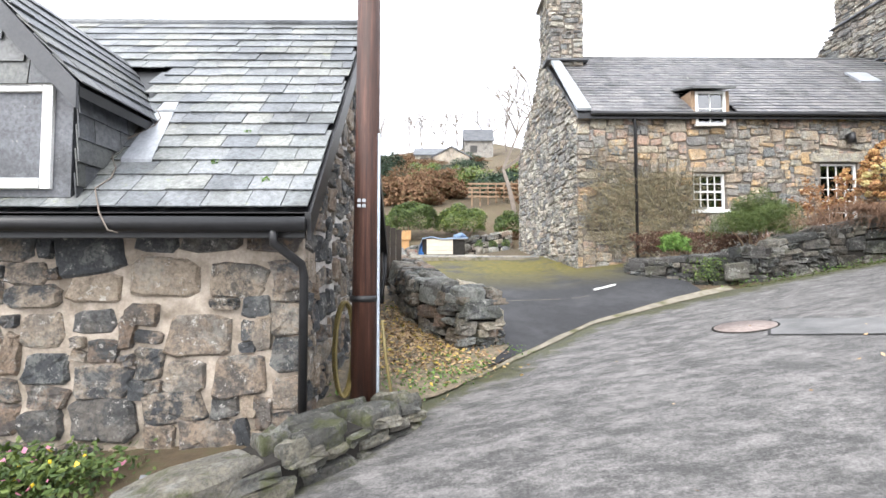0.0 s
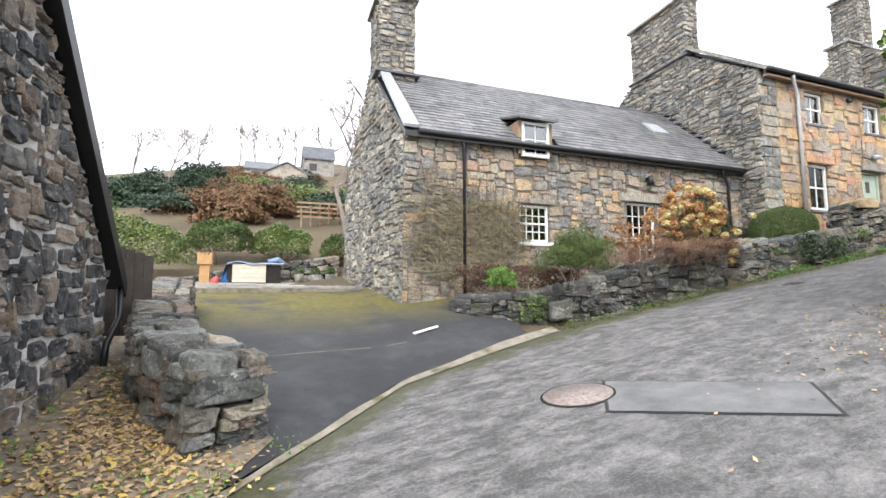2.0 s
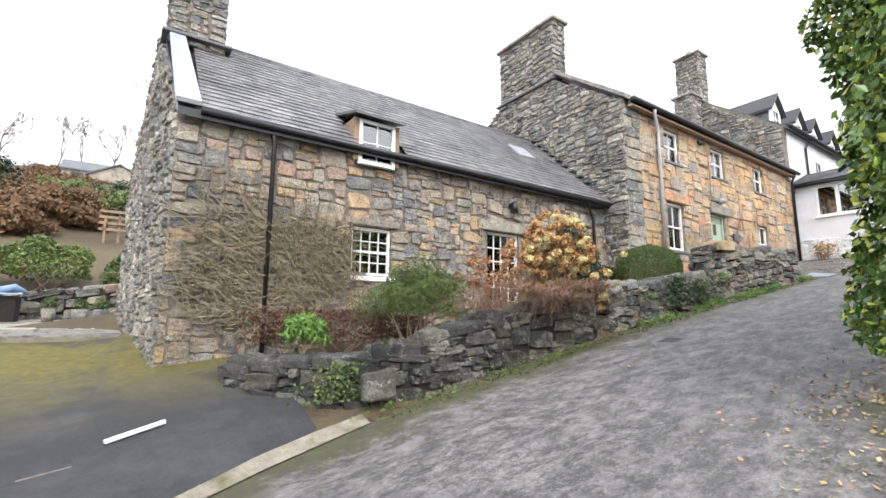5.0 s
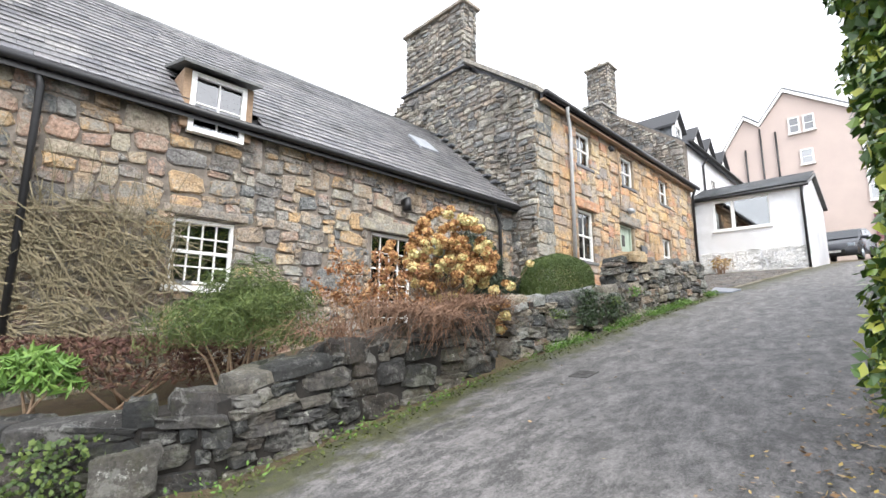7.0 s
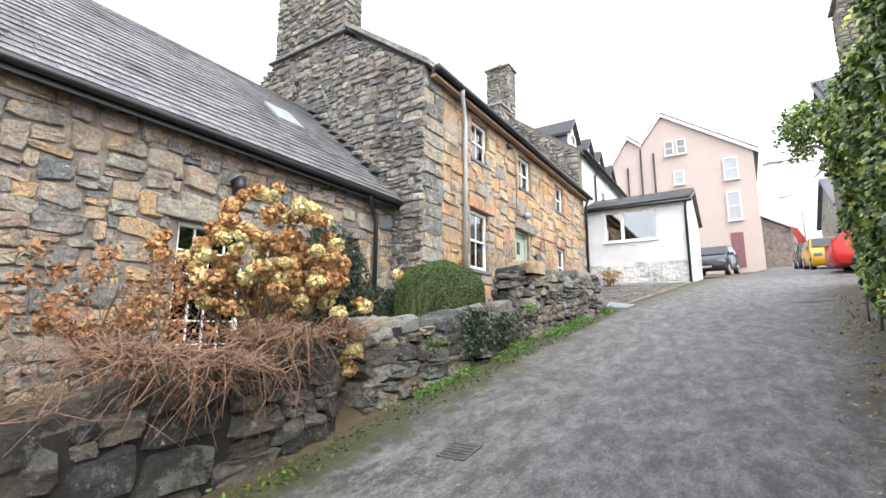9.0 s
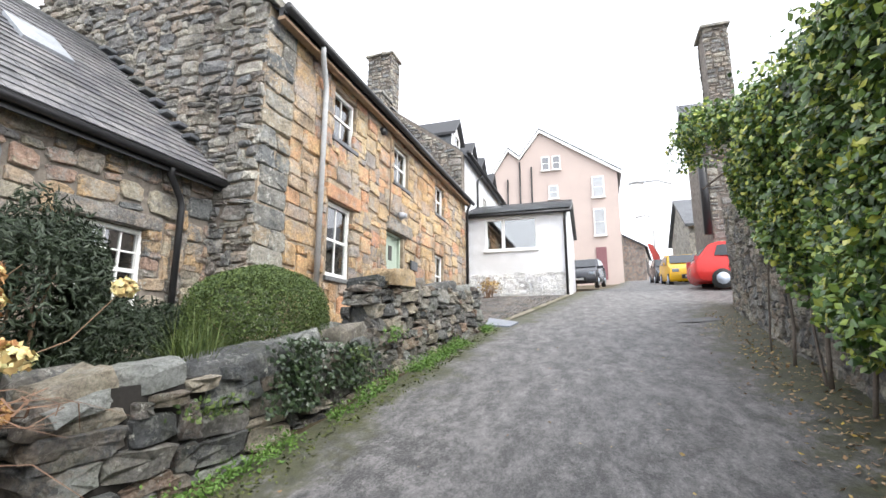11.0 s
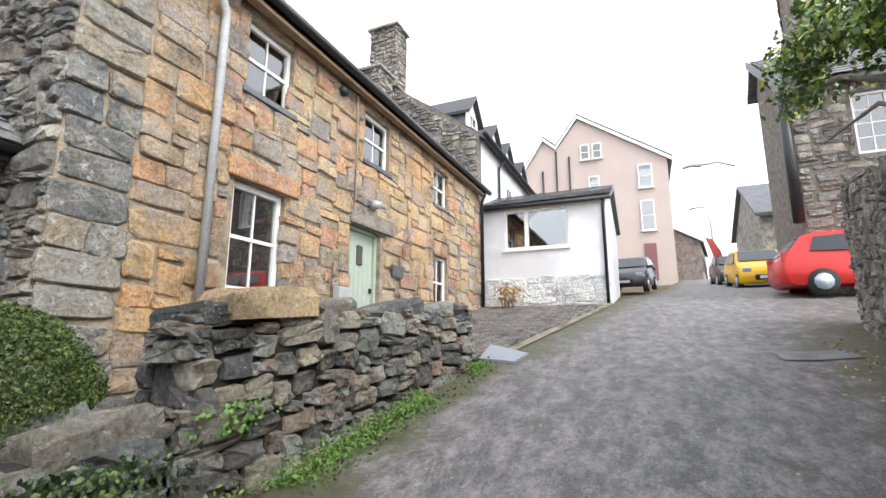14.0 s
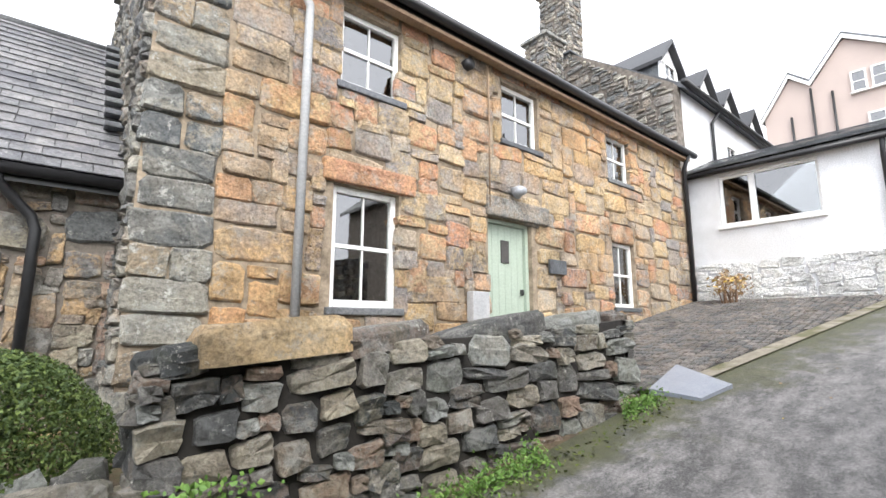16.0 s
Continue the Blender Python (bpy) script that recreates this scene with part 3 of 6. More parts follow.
slates(house, (-8, 3.58, eave_z), (1, 0, 0), slope, 8 + hx + 0.13, slope.length, 0.3, 0.215, MOSSY_SLATE, near=(6.2, 1.0), seed=4, singles=190, keep=lambda u, v: not (u < 5.0 and v > 0.45 and v < 2.6))
part(house, "ridge_tile", tube("ridge_tile", [(-9, ridge_y, ridge_z + 0.01), (hx + 0.13, ridge_y, ridge_z + 0.01)], 0.07, SLATE, 8))
for sgn, ye in ((1, 3.56), (-1, 9.08)):
    part(house, "bargeboard", prism("bargeboard", [(hx + 0.125, ye, eave_z - 0.03), (hx + 0.125, ridge_y, ridge_z - 0.0), (hx + 0.125, ridge_y, ridge_z - 0.24), (hx + 0.125, ye + sgn * 0.02, eave_z - 0.24)], (0.03, 0, 0), BLACK))
part(house, "fascia", boxes("fascia", [((-9, 3.6, 1.8), (hx + 0.1, 3.63, 2.0))], BLACK))
part(house, "gutter", tube("gutter", [(-9, 3.52, 1.92), (hx + 0.12, 3.52, 1.9)], 0.06, BLACK, 12))
part(house, "downpipe", tube("downpipe", [(hx - 0.12, 3.52, 1.88), (hx - 0.12, 3.54, 1.76), (hx + 0.04, 3.72, 1.6), (hx + 0.05, 3.76, 1.5), (hx + 0.05, 3.76, 0.3)], 0.036, BLACK, 12))
part(house, "back_downpipe", tube("back_downpipe", [(hx + 0.1, 9.0, 1.9), (hx + 0.12, 8.95, 1.5), (hx + 0.12, 8.5, 1.2), (hx + 0.1, 8.5, 0.8)], 0.04, BLACK, 10))
for k in range(5):
    part(house, "screen_plank", boxes("screen_plank", [((-1.28 + 0.115 * k, 9.26, 1.25), (-1.28 + 0.115 * k + 0.108, 9.29, 2.52 - 0.04 * k))], DARKWOOD, bev=0.004))
# dormer
dx0, dx1, dy, dz0, dz1 = -4.5, -2.84, 3.62, 2.12, 3.0
part(house, "dormer", prism("dormer", [(dx0, dy, dz0), (dx1, dy, dz0), (dx1, dy, dz1), ((dx0 + dx1) / 2, dy, dz1 + 0.85), (dx0, dy, dz1)], (0, 1.9, 0), SLATE))
mid = (dx0 + dx1) / 2
for sgn in (1, -1):
    xe = mid + sgn * 0.98
    part(house, "dormer_roof", prism("dormer_roof", [(mid, dy - 0.14, dz1 + 1.0), (xe, dy - 0.14, dz1 - 0.06), (xe, dy - 0.14, dz1 - 0.14), (mid, dy - 0.14, dz1 + 0.9)], (0, 2.0, 0), BLACK))
    part(house, "dormer_fascia", prism("dormer_fascia", [(mid, dy - 0.15, dz1 + 1.0), (xe, dy - 0.15, dz1 - 0.04), (xe, dy - 0.15, dz1 - 0.24), (mid, dy - 0.15, dz1 + 0.78)], (0, -0.025, 0), noisy("dark_grey_board", (0.06, 0.062, 0.068), (0.085, 0.088, 0.095), 4, 0.6)))
    al = Vector((0, 1, 0)) if sgn > 0 else Vector((0, -1, 0))
    slates(house, (xe, dy - 0.16 if sgn > 0 else dy + 1.7, dz1 - 0.05), al, (mid - xe, 0, 1.06), 1.86, 1.43, 0.3, 0.2, SLATE, singles=24, seed=8 + sgn)
slates(house, (dx1 + 0.012, dy, dz0 - 0.1), (0, 1, 0), (0, 0, 1), 1.0, 0.95, 0.3, 0.19, SLATE, singles=20, seed=12)
slates(house, (dx0, dy - 0.012, dz1), (1, 0, 0), (0, 0, 1), dx1 - dx0, 0.7, 0.28, 0.19, SLATE, singles=20, seed=13, keep=lambda u, v: abs(u - 0.83) < 0.8 - v)
part(house, "flashing", prism("flashing", [(dx1 + 0.14, 3.98, 2.45), (dx1 + 0.4, 3.98, 2.44), (dx1 + 0.2, 4.75, 3.25), (dx1 + 0.06, 4.75, 3.25)], (0, -0.01, 0.06), LEAD))
sash("window_1", pose(-4.3, dy - 0.03, dz0 + 0.06), 1.32, 0.84, 2, 1, "white plastic dormer window with a lampshade behind", split=False, edge=0.08)
lamp = tagged(new("lampshade"), "pale cream pleated lampshade standing behind the dormer window", "lamp")
part(lamp, "shade", tube("shade", [(-3.32, 3.78, 2.2), (-3.32, 3.78, 2.27), (-3.32, 3.78, 2.5)], 0.14, noisy("cream_cloth", (0.7, 0.6, 0.5), (0.78, 0.68, 0.58)), 16, taper=0.07))

# ---- the cottage ----
cottage = tagged(new("stone_cottage"), "long grey-brown rubble stone cottage with a slate roof", "house")
cx0, cx1, cy, cz, cry, crz = 3.6, 14.25, 11.84, 5.72, 14.6, 8.3
C_HOLES = [(6.6 - cx0, 3.12, 7.44 - cx0, 4.05), (9.92 - cx0, 2.35, 10.9 - cx0, 4.32), (12.3 - cx0, 3.55, 13.25 - cx0, 4.6), (6.64 - cx0, 5.25, 7.36 - cx0, 5.55)]
part(cottage, "wall", wall_mesh("wall", pose(cx0, cy, 0), cx1 - cx0, 0.6, 5.55, C_HOLES, 0.55, MORTAR))
gb = Vector((-0.5, 5.56, 0))
part(cottage, "gable_wall", prism("gable_wall", [(cx0 - 0.05, cy + 0.552, 0.6), (cx0 - 0.5, 17.4, 0.6), (cx0 - 0.5, 17.4, 5.6), (cx0 - 0.25, cry, 8.1), (cx0 - 0.05, cy + 0.552, 6.0)], (0.55, 0, 0), MORTAR))
part(cottage, "back_wall", boxes("back_wall", [((cx0, 16.9, 0.6), (cx1, 17.4, 5.6))], MORTAR))
cs = Vector((0, cry - (cy - 0.22), crz - 5.55))
part(cottage, "roof", prism("roof", [(cx0 - 0.02, cy - 0.22, 5.53), (cx0 - 0.2, cry, crz - 0.03), (cx0 - 0.2, 17.6, 5.5), (cx0 - 0.2, 17.6, 5.35), (cx0 - 0.2, cry, crz - 0.2), (cx0 - 0.02, cy - 0.22, 5.4)], (cx1 - cx0 + 0.02, 0, 0), BLACK))
slates(cottage, (cx0 + 0.3, cy - 0.26, 5.55), (1, 0, 0), cs, cx1 - cx0 - 0.3, cs.length, 0.26, 0.19, COT_SLATE, singles=130, near=(4.5, 1.0), seed=17, keep=lambda u, v: not (2.65 < u < 3.7 and v < 1.15))
part(cottage, "fascia", boxes("fascia", [((cx0 + 0.25, cy - 0.21, 5.42), (6.5, cy - 0.14, 5.56)), ((7.5, cy - 0.21, 5.42), (cx1, cy - 0.14, 5.56))], BLACK))
part(cottage, "gutter", tube("gutter", [(cx0 + 0.3, cy - 0.27, 5.52), (cx1, cy - 0.27, 5.5)], 0.055, BLACK))
part(cottage, "verge_flashing", prism("verge_flashing", [(cx0 - 0.06, cy - 0.24, 5.6), (cx0 + 0.3, cy - 0.24, 5.6), (cx0 + 0.1, cry - 0.3, crz + 0.0), (cx0 - 0.16, cry - 0.3, crz + 0.0)], (0, -0.03, 0.06), LEAD))
part(cottage, "ridge_tile", tube("ridge_tile", [(4.6, cry, crz + 0.02), (cx1, cry, crz + 0.02)], 0.08, SLATE, 8))
part(cottage, "rooflight", boxes("rooflight", [((0, 0, 0.05), (0.62, 0.7, 0.12))], LEAD, Matrix.Translation((12.2, 13.1, 6.9)) @ Euler((cs.to_2d().length and math.atan2(cs.z, cs.y), 0, 0)).to_matrix().to_4x4()))


def chimney(owner, x0, x1, y0, y1, z0, z1, material, mortar, cell=(0.12, 0.095), singles=0, seed=1, pots=()):
    part(owner, "chimney_core", boxes("chimney_core", [((x0 + 0.05, y0 + 0.05, z0), (x1 - 0.05, y1 - 0.05, z1 - 0.1))], mortar, bev=0))
    sizes = [(2, 1), (3, 2), (3, 1), (4, 2), (2, 2)]
    for o, a, L in (((x0, y0 + 0.05, z0), (1, 0, 0), x1 - x0), ((x0 + 0.05, y1, z0), (0, -1, 0), y1 - y0), ((x1 - 0.05, y0, z0), (0, 1, 0), y1 - y0)):
        lay(owner, plane(o, a), L, z1 - z0 - 0.12, cell, sizes, material, depth=0.12, singles=singles, seed=seed + int(L * 100))
    part(owner, "chimney_cap", boxes("chimney_cap", [((x0 - 0.08, y0 - 0.08, z1 - 0.16), (x1 + 0.08, y1 + 0.08, z1 - 0.05)), ((x0, y0, z1 - 0.06), (x1, y1, z1))], material, bev=0.03))
    part(owner, "drip_course", boxes("drip_course", [((x0 - 0.1, y0 - 0.1, z0 + 0.12), (x1 + 0.1, y1 + 0.1, z0 + 0.18))], SLATE, bev=0.015))
    for px, py in pots:
        part(owner, "pot", tube("pot", [(px, py, z1), (px, py, z1 + 0.3)], 0.14, DARK_STONE, 12, 0.12))


chimney(cottage, 3.42, 4.5, 13.9, 15.3, 7.8, 10.35, GREY_STONE, MORTAR, seed=3)
# dormer of the cottage
part(cottage, "dormer_roof", prism("dormer_roof", [(6.45, cy - 0.36, 6.14), (7.55, cy - 0.36, 6.14), (7.55, cy + 0.9, 6.52), (6.45, cy + 0.9, 6.52)], (0, 0, 0.05), SLATE))
part(cottage, "dormer_cheek", boxes("dormer_cheek", [((6.52, cy - 0.14, 5.3), (6.62, cy + 0.7, 6.16)), ((7.4, cy - 0.14, 5.3), (7.5, cy + 0.7, 6.16))], TIMBER))
sash("window_2", pose(6.62, cy - 0.16, 5.24), 0.78, 0.9, 2, 2, "small white dormer window with four panes", split=False, edge=0.07)
sash("window_3", pose(6.58, cy + 0.06, 3.1), 0.88, 0.96, 4, 4, "white small-paned sash window in rubble wall", sill=WHITE, group="cottage windows")
sash("window_4", pose(9.9, cy + 0.06, 2.35), 1.02, 1.98, 4, 6, "tall white glazed cottage door-window", split=False, group="cottage windows")
sash("window_5", pose(12.28, cy + 0.06, 3.53), 0.98, 1.08, 4, 4, "white small-paned sash window beside downpipe", sill=WHITE, group="cottage windows")
for lo, hi in (((9.6, cy - 0.08, 4.33), (11.2, cy + 0.2, 4.56)), ((12.1, cy - 0.08, 4.61), (13.4, cy + 0.2, 4.8)), ((6.45, cy - 0.07, 4.07), (7.6, cy + 0.2, 4.2))):
    part(cottage, "lintel", boxes("lintel", [(lo, hi)], WARM_STONE, bev=0.03))
part(cottage, "downpipe", tube("downpipe", [(5.0, cy - 0.2, 5.5), (5.06, cy - 0.14, 5.3), (5.06, cy - 0.14, 1.75)], 0.04, BLACK))
part(cottage, "downpipe", tube("downpipe", [(13.3, cy - 0.26, 5.5), (13.32, cy - 0.2, 5.38), (13.56, cy - 0.14, 5.12), (13.6, cy - 0.14, 5.0), (13.6, cy - 0.14, 3.2)], 0.045, BLACK))
part(cottage, "wall_lamp", tube("wall_lamp", [(10.6, cy - 0.05, 5.0), (10.6, cy - 0.2, 5.02), (10.6, cy - 0.2, 4.8)], 0.06, BLACK, 10, 0.1))


# ---- the taller ochre house ----
tall = tagged(new("ochre_house"), "two-storey ochre stone house with white sashes and green door", "house")
tx0, tx1, ty, tz, try_, trz = 14.25, 25.72, 11.03, 8.4, 14.8, 11.05
T_HOLES = [(16.16 - tx0, 4.35, 17.08 - tx0, 5.8), (16.2 - tx0, 7.08, 17.08 - tx0, 8.1), (19.06 - tx0, 7.1, 19.98 - tx0, 8.1), (22.2 - tx0, 7.1, 23.08 - tx0, 8.08), (22.2 - tx0, 4.5, 23.05 - tx0, 5.8), (18.7 - tx0, 3.75, 19.72 - tx0, 5.78)]
part(tall, "wall", wall_mesh("wall", pose(tx0, ty, 0), tx1 - tx0, 2.4, 8.45, T_HOLES, 0.55, PALE_MORTAR))
part(tall, "gable_wall", prism("gable_wall", [(tx0, ty + 0.552, 2.4), (tx0, 18.6, 2.4), (tx0, 18.6, 8.4), (tx0, try_, trz), (tx0, ty + 0.552, 8.75)], (0.55, 0, 0), MORTAR))
part(tall, "east_gable", prism("east_gable", [(tx1, ty + 0.552, 2.4), (tx1, 18.6, 2.4), (tx1, 18.6, 8.4), (tx1, try_, trz), (tx1, ty + 0.552, 8.7)], (-0.5, 0, 0), MORTAR))
part(tall, "back_wall", boxes("back_wall", [((tx0, 18.1, 2.4), (tx1, 18.6, 8.4))], MORTAR))
part(tall, "roof", prism("roof", [(tx0 + 0.2, ty - 0.3, 8.4), (tx0 + 0.2, try_, trz + 0.16), (tx0 + 0.2, 18.9, 8.4), (tx0 + 0.2, 18.9, 8.3), (tx0 + 0.2, try_, trz + 0.02), (tx0 + 0.2, ty - 0.3, 8.3)], (tx1 - tx0 - 0.2, 0, 0), SLATE))
part(tall, "fascia", boxes("fascia", [((tx0 + 0.05, ty - 0.2, 8.26), (tx1 + 0.1, ty - 0.12, 8.42))], BLACK))
part(tall, "gutter", tube("gutter", [(tx0 + 0.02, ty - 0.3, 8.38), (tx1 + 0.15, ty - 0.3, 8.36)], 0.075, BLACK, 12))
part(tall, "gutter_bracket_board", boxes("gutter_bracket_board", [((tx0 + 0.05, ty - 0.24, 8.2), (tx1, ty - 0.1, 8.26))], TIMBER))
part(tall, "coping", prism("coping", [(tx0 - 0.12, ty - 0.15, 8.42), (tx0 - 0.12, 13.4, 10.28), (tx0 - 0.12, 13.4, 10.4), (tx0 - 0.12, ty - 0.15, 8.56)], (0.5, 0, 0), GREY_STONE))
part(tall, "grey_downpipe", tube("grey_downpipe", [(15.3, ty - 0.3, 8.34), (15.36, ty - 0.26, 8.2), (15.72, ty - 0.12, 7.8), (15.72, ty - 0.12, 7.6), (15.72, ty - 0.12, 4.0)], 0.05, GREYPIPE, 12))
part(tall, "downpipe", tube("downpipe", [(25.5, ty - 0.3, 8.34), (25.6, ty - 0.12, 8.0), (25.6, ty - 0.12, 4.6)], 0.05, BLACK))
chimney(tall, 14.2, 14.82, 13.45, 16.15, 10.0, 12.45, GREY_STONE, MORTAR, seed=5)
chimney(tall, 24.6, 25.5, 14.2, 15.1, 10.6, 13.15, GREY_STONE, MORTAR, seed=6, pots=((25.05, 14.65),))
w1 = sash("window_6", pose(16.16, ty + 0.08, 4.36), 0.93, 1.44, 2, 2, "white two-over-two sash window with grey blind", sill=SLATE, blind=True, edge=0.085, group="ochre house windows")
sash("window_7", pose(16.19, ty + 0.08, 7.08), 0.9, 1.02, 2, 2, "white upstairs sash window under the eave", sill=SLATE, group="ochre house windows")
sash("window_8", pose(19.05, ty + 0.08, 7.1), 0.94, 1.0, 2, 2, "white upstairs sash window under the eave", sill=SLATE, group="ochre house windows")
sash("window_9", pose(22.19, ty + 0.08, 7.1), 0.9, 0.98, 2, 2, "white upstairs sash window under the eave", sill=SLATE, group="ochre house windows")
sash("window_10", pose(22.19, ty + 0.08, 4.5), 0.87, 1.3, 2, 2, "white two-over-two ground floor sash window", sill=SLATE, group="ochre house windows")
for lo, hi, k in (((18.62, ty - 0.1, 5.79), (20.1, ty + 0.2, 6.1), GREY_STONE), ((16.0, ty - 0.08, 5.81), (17.3, ty + 0.2, 6.08), ORANGE_STONE)):
    part(tall, "lintel", boxes("lintel", [(lo, hi)], k, bev=0.03))
door = tagged(new("door_1"), "closed sage green plank door with a small pane", "door", kind="structure")
part(door, "leaf", boxes("leaf", [((18.78 + i * 0.145, ty + 0.14, 3.75), (18.78 + i * 0.145 + 0.142, ty + 0.19, 5.76)) for i in range(6)], GREEN_PAINT, bev=0.006))
part(door, "frame", boxes("frame", [((18.7, ty + 0.08, 3.75), (18.78, ty + 0.22, 5.78)), ((19.65, ty + 0.08, 3.75), (19.72, ty + 0.22, 5.78)), ((18.78, ty + 0.08, 5.72), (19.65, ty + 0.22, 5.78))], GREEN_PAINT))
# opaque pane with the dark of the room behind painted in
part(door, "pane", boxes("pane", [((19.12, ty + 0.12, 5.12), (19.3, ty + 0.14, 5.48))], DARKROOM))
part(door, "knob", boxes("knob", [((19.55, ty + 0.08, 4.62), (19.6, ty + 0.14, 4.72))], BLACK, bev=0.02))
part(tall, "bulkhead_lamp", tube("bulkhead_lamp", [(19.25, ty - 0.1, 6.22), (19.25, ty - 0.18, 6.24), (19.25, ty - 0.27, 6.22)], 0.11, LEAD, 14, 0.06))
part(tall, "vent_pipe", tube("vent_pipe", [(18.25, ty + 0.05, 8.06), (18.25, ty - 0.14, 8.05)], 0.09, BLACK, 14))
part(tall, "name_plate", boxes("name_plate", [((20.06, ty - 0.1, 5.0), (20.52, ty - 0.06, 5.24))], SLATE))
part(tall, "cable", tube("cable", [(18.66, ty - 0.09, 8.2), (18.67, ty - 0.1, 7.0), (18.66, ty - 0.09, 5.9)], 0.014, TIMBER, 6))
part(tall, "post_box", boxes("post_box", [((18.2, ty - 0.2, 4.2), (18.52, ty - 0.06, 4.62))], GREYPIPE, bev=0.02))

# ---- white annexe and white house ----
annexe = tagged(new("white_annexe"), "low whitewashed annexe with a picture window", "house")
ax, ay0, ay1 = 26.0, 7.25, 11.0
A_HOLES = [(11.0 - 10.3, 6.5, 11.0 - 8.35, 7.72)]
part(annexe, "wall", wall_mesh("wall", pose(ax, ay1, 0, 0, 0, -90), ay1 - ay0, 4.0, 7.85, A_HOLES, 0.35, RENDER_WHITE))
part(annexe, "south_wall", prism("south_wall", [(ax + 0.352, ay0, 4.0), (31, ay0, 4.0), (31, ay0, 7.8), (28.3, ay0, 8.7), (ax + 0.352, ay0, 7.95)], (0, 0.35, 0), RENDER_WHITE))
part(annexe, "roof", prism("roof", [(ax - 0.15, ay0 - 0.15, 7.8), (28.3, ay0 - 0.15, 8.72), (31.2, ay0 - 0.15, 7.75), (31.2, ay0 - 0.15, 7.85), (28.3, ay0 - 0.15, 8.82), (ax - 0.15, ay0 - 0.15, 7.9)], (0, 4.1, 0), SLATE))
slates(annexe, (ax - 0.2, 11.2, 7.9), (0, -1, 0), (2.5, 0, 1.0), 4.1, 2.7, 0.32, 0.22, SLATE, singles=40, seed=21)
part(annexe, "gutter", tube("gutter", [(ax - 0.2, 11.1, 7.82), (ax - 0.2, ay0 - 0.16, 7.8)], 0.06, BLACK))
part(annexe, "downpipe", tube("downpipe", [(ax - 0.18, ay0 + 0.05, 7.78), (ax - 0.05, ay0 + 0.08, 7.5), (ax - 0.05, ay0 + 0.08, 4.7)], 0.045, BLACK))
sash("window_11", pose(ax + 0.06, 10.3, 6.5, 0, 0, -90), 1.95, 1.22, 1, 1, "white-framed picture window with one mullion", split=False, edge=0.06, sill=WHITE)
part(annexe, "mullion", boxes("mullion", [((ax + 0.04, 9.56, 6.52), (ax + 0.14, 9.68, 7.7))], WHITE))
white = tagged(new("white_house"), "tall white rendered house with stone gable and dormers", "house")
WX, WY, WE, WRY, WRZ = 26.6, 11.4, 10.85, 15.3, 13.8
part(white, "wall", boxes("wall", [((WX + 0.45, WY, 4), (47, 18.4, WE))], RENDER_WHITE, bev=0))
part(white, "gable_wall", prism("gable_wall", [(WX, WY, 4), (WX, 19.2, 4), (WX, 19.2, WE), (WX, WRY, WRZ), (WX, WY, WE + 0.05)], (0.44, 0, 0), MORTAR))
part(white, "roof", prism("roof", [(WX + 0.25, WY - 0.25, WE), (WX + 0.25, WRY, WRZ + 0.05), (WX + 0.25, 19.4, WE), (WX + 0.25, 19.4, WE - 0.15), (WX + 0.25, WRY, WRZ - 0.1), (WX + 0.25, WY - 0.25, WE - 0.15)], (20, 0, 0), SLATE))
part(white, "gutter", tube("gutter", [(WX - 0.05, WY - 0.3, WE - 0.03), (47, WY - 0.3, WE - 0.03)], 0.09, BLACK))
part(white, "downpipe", tube("downpipe", [(29.2, WY - 0.25, WE - 0.1), (29.0, WY - 0.08, WE - 0.5), (29.0, WY - 0.08, 7.5)], 0.05, BLACK))
chimney(white, 26.5, 27.4, 14.65, 15.9, 13.2, 16.2, GREY_STONE, MORTAR, seed=9, pots=((26.95, 15.3),))
for i in range(4):
    x0 = (27.8, 30.5, 32.6, 35.3)[i] - 0.65
    part(white, "dormer", prism("dormer", [(x0, 12.0, 11.1), (x0 + 1.3, 12.0, 11.1), (x0 + 1.3, 12.0, 12.1), (x0 + 0.65, 12.0, 12.82), (x0, 12.0, 12.1)], (0, 2.2, 0), RENDER_WHITE))
    part(white, "dormer_cheek", boxes("dormer_cheek", [((x0 - 0.03, 12.02, 11.1), (x0 - 0.004, 13.8, 12.05))], SLATE, bev=0))
    for sgn in (-1, 1):
        part(white, "dormer_roof", prism("dormer_roof", [(x0 + 0.65, 11.8, 12.99), (x0 + 0.65 + sgn * 0.82, 11.8, 12.07), (x0 + 0.65 + sgn * 0.82, 11.8, 11.95), (x0 + 0.65, 11.8, 12.85)], (0, 2.5, 0), BLACK))
    sash("window_12", pose(x0 + 0.25, 11.94, 11.3), 0.8, 0.85, 2, 2, "small white dormer window", split=False, group="white house dormer windows")
for x0 in (30.1, 33.9):
    sash("window_13", pose(x0, WY - 0.06, 8.4), 0.9, 1.6, 2, 2, "white upstairs window in white render", group="white house windows")

# ---- pink house ----
pink = tagged(new("pink_house"), "tall pale pink rendered house with two gables", "house")
px = 50.0
part(pink, "wall", prism("wall", [(px, 4.1, 5), (px, 15.1, 5), (px, 15.1, 17.9), (px, 13.5, 20.3), (px, 12.4, 19.4), (px, 10.6, 21.8), (px, 4.1, 17.5)], (9, 0, 0), PINK))
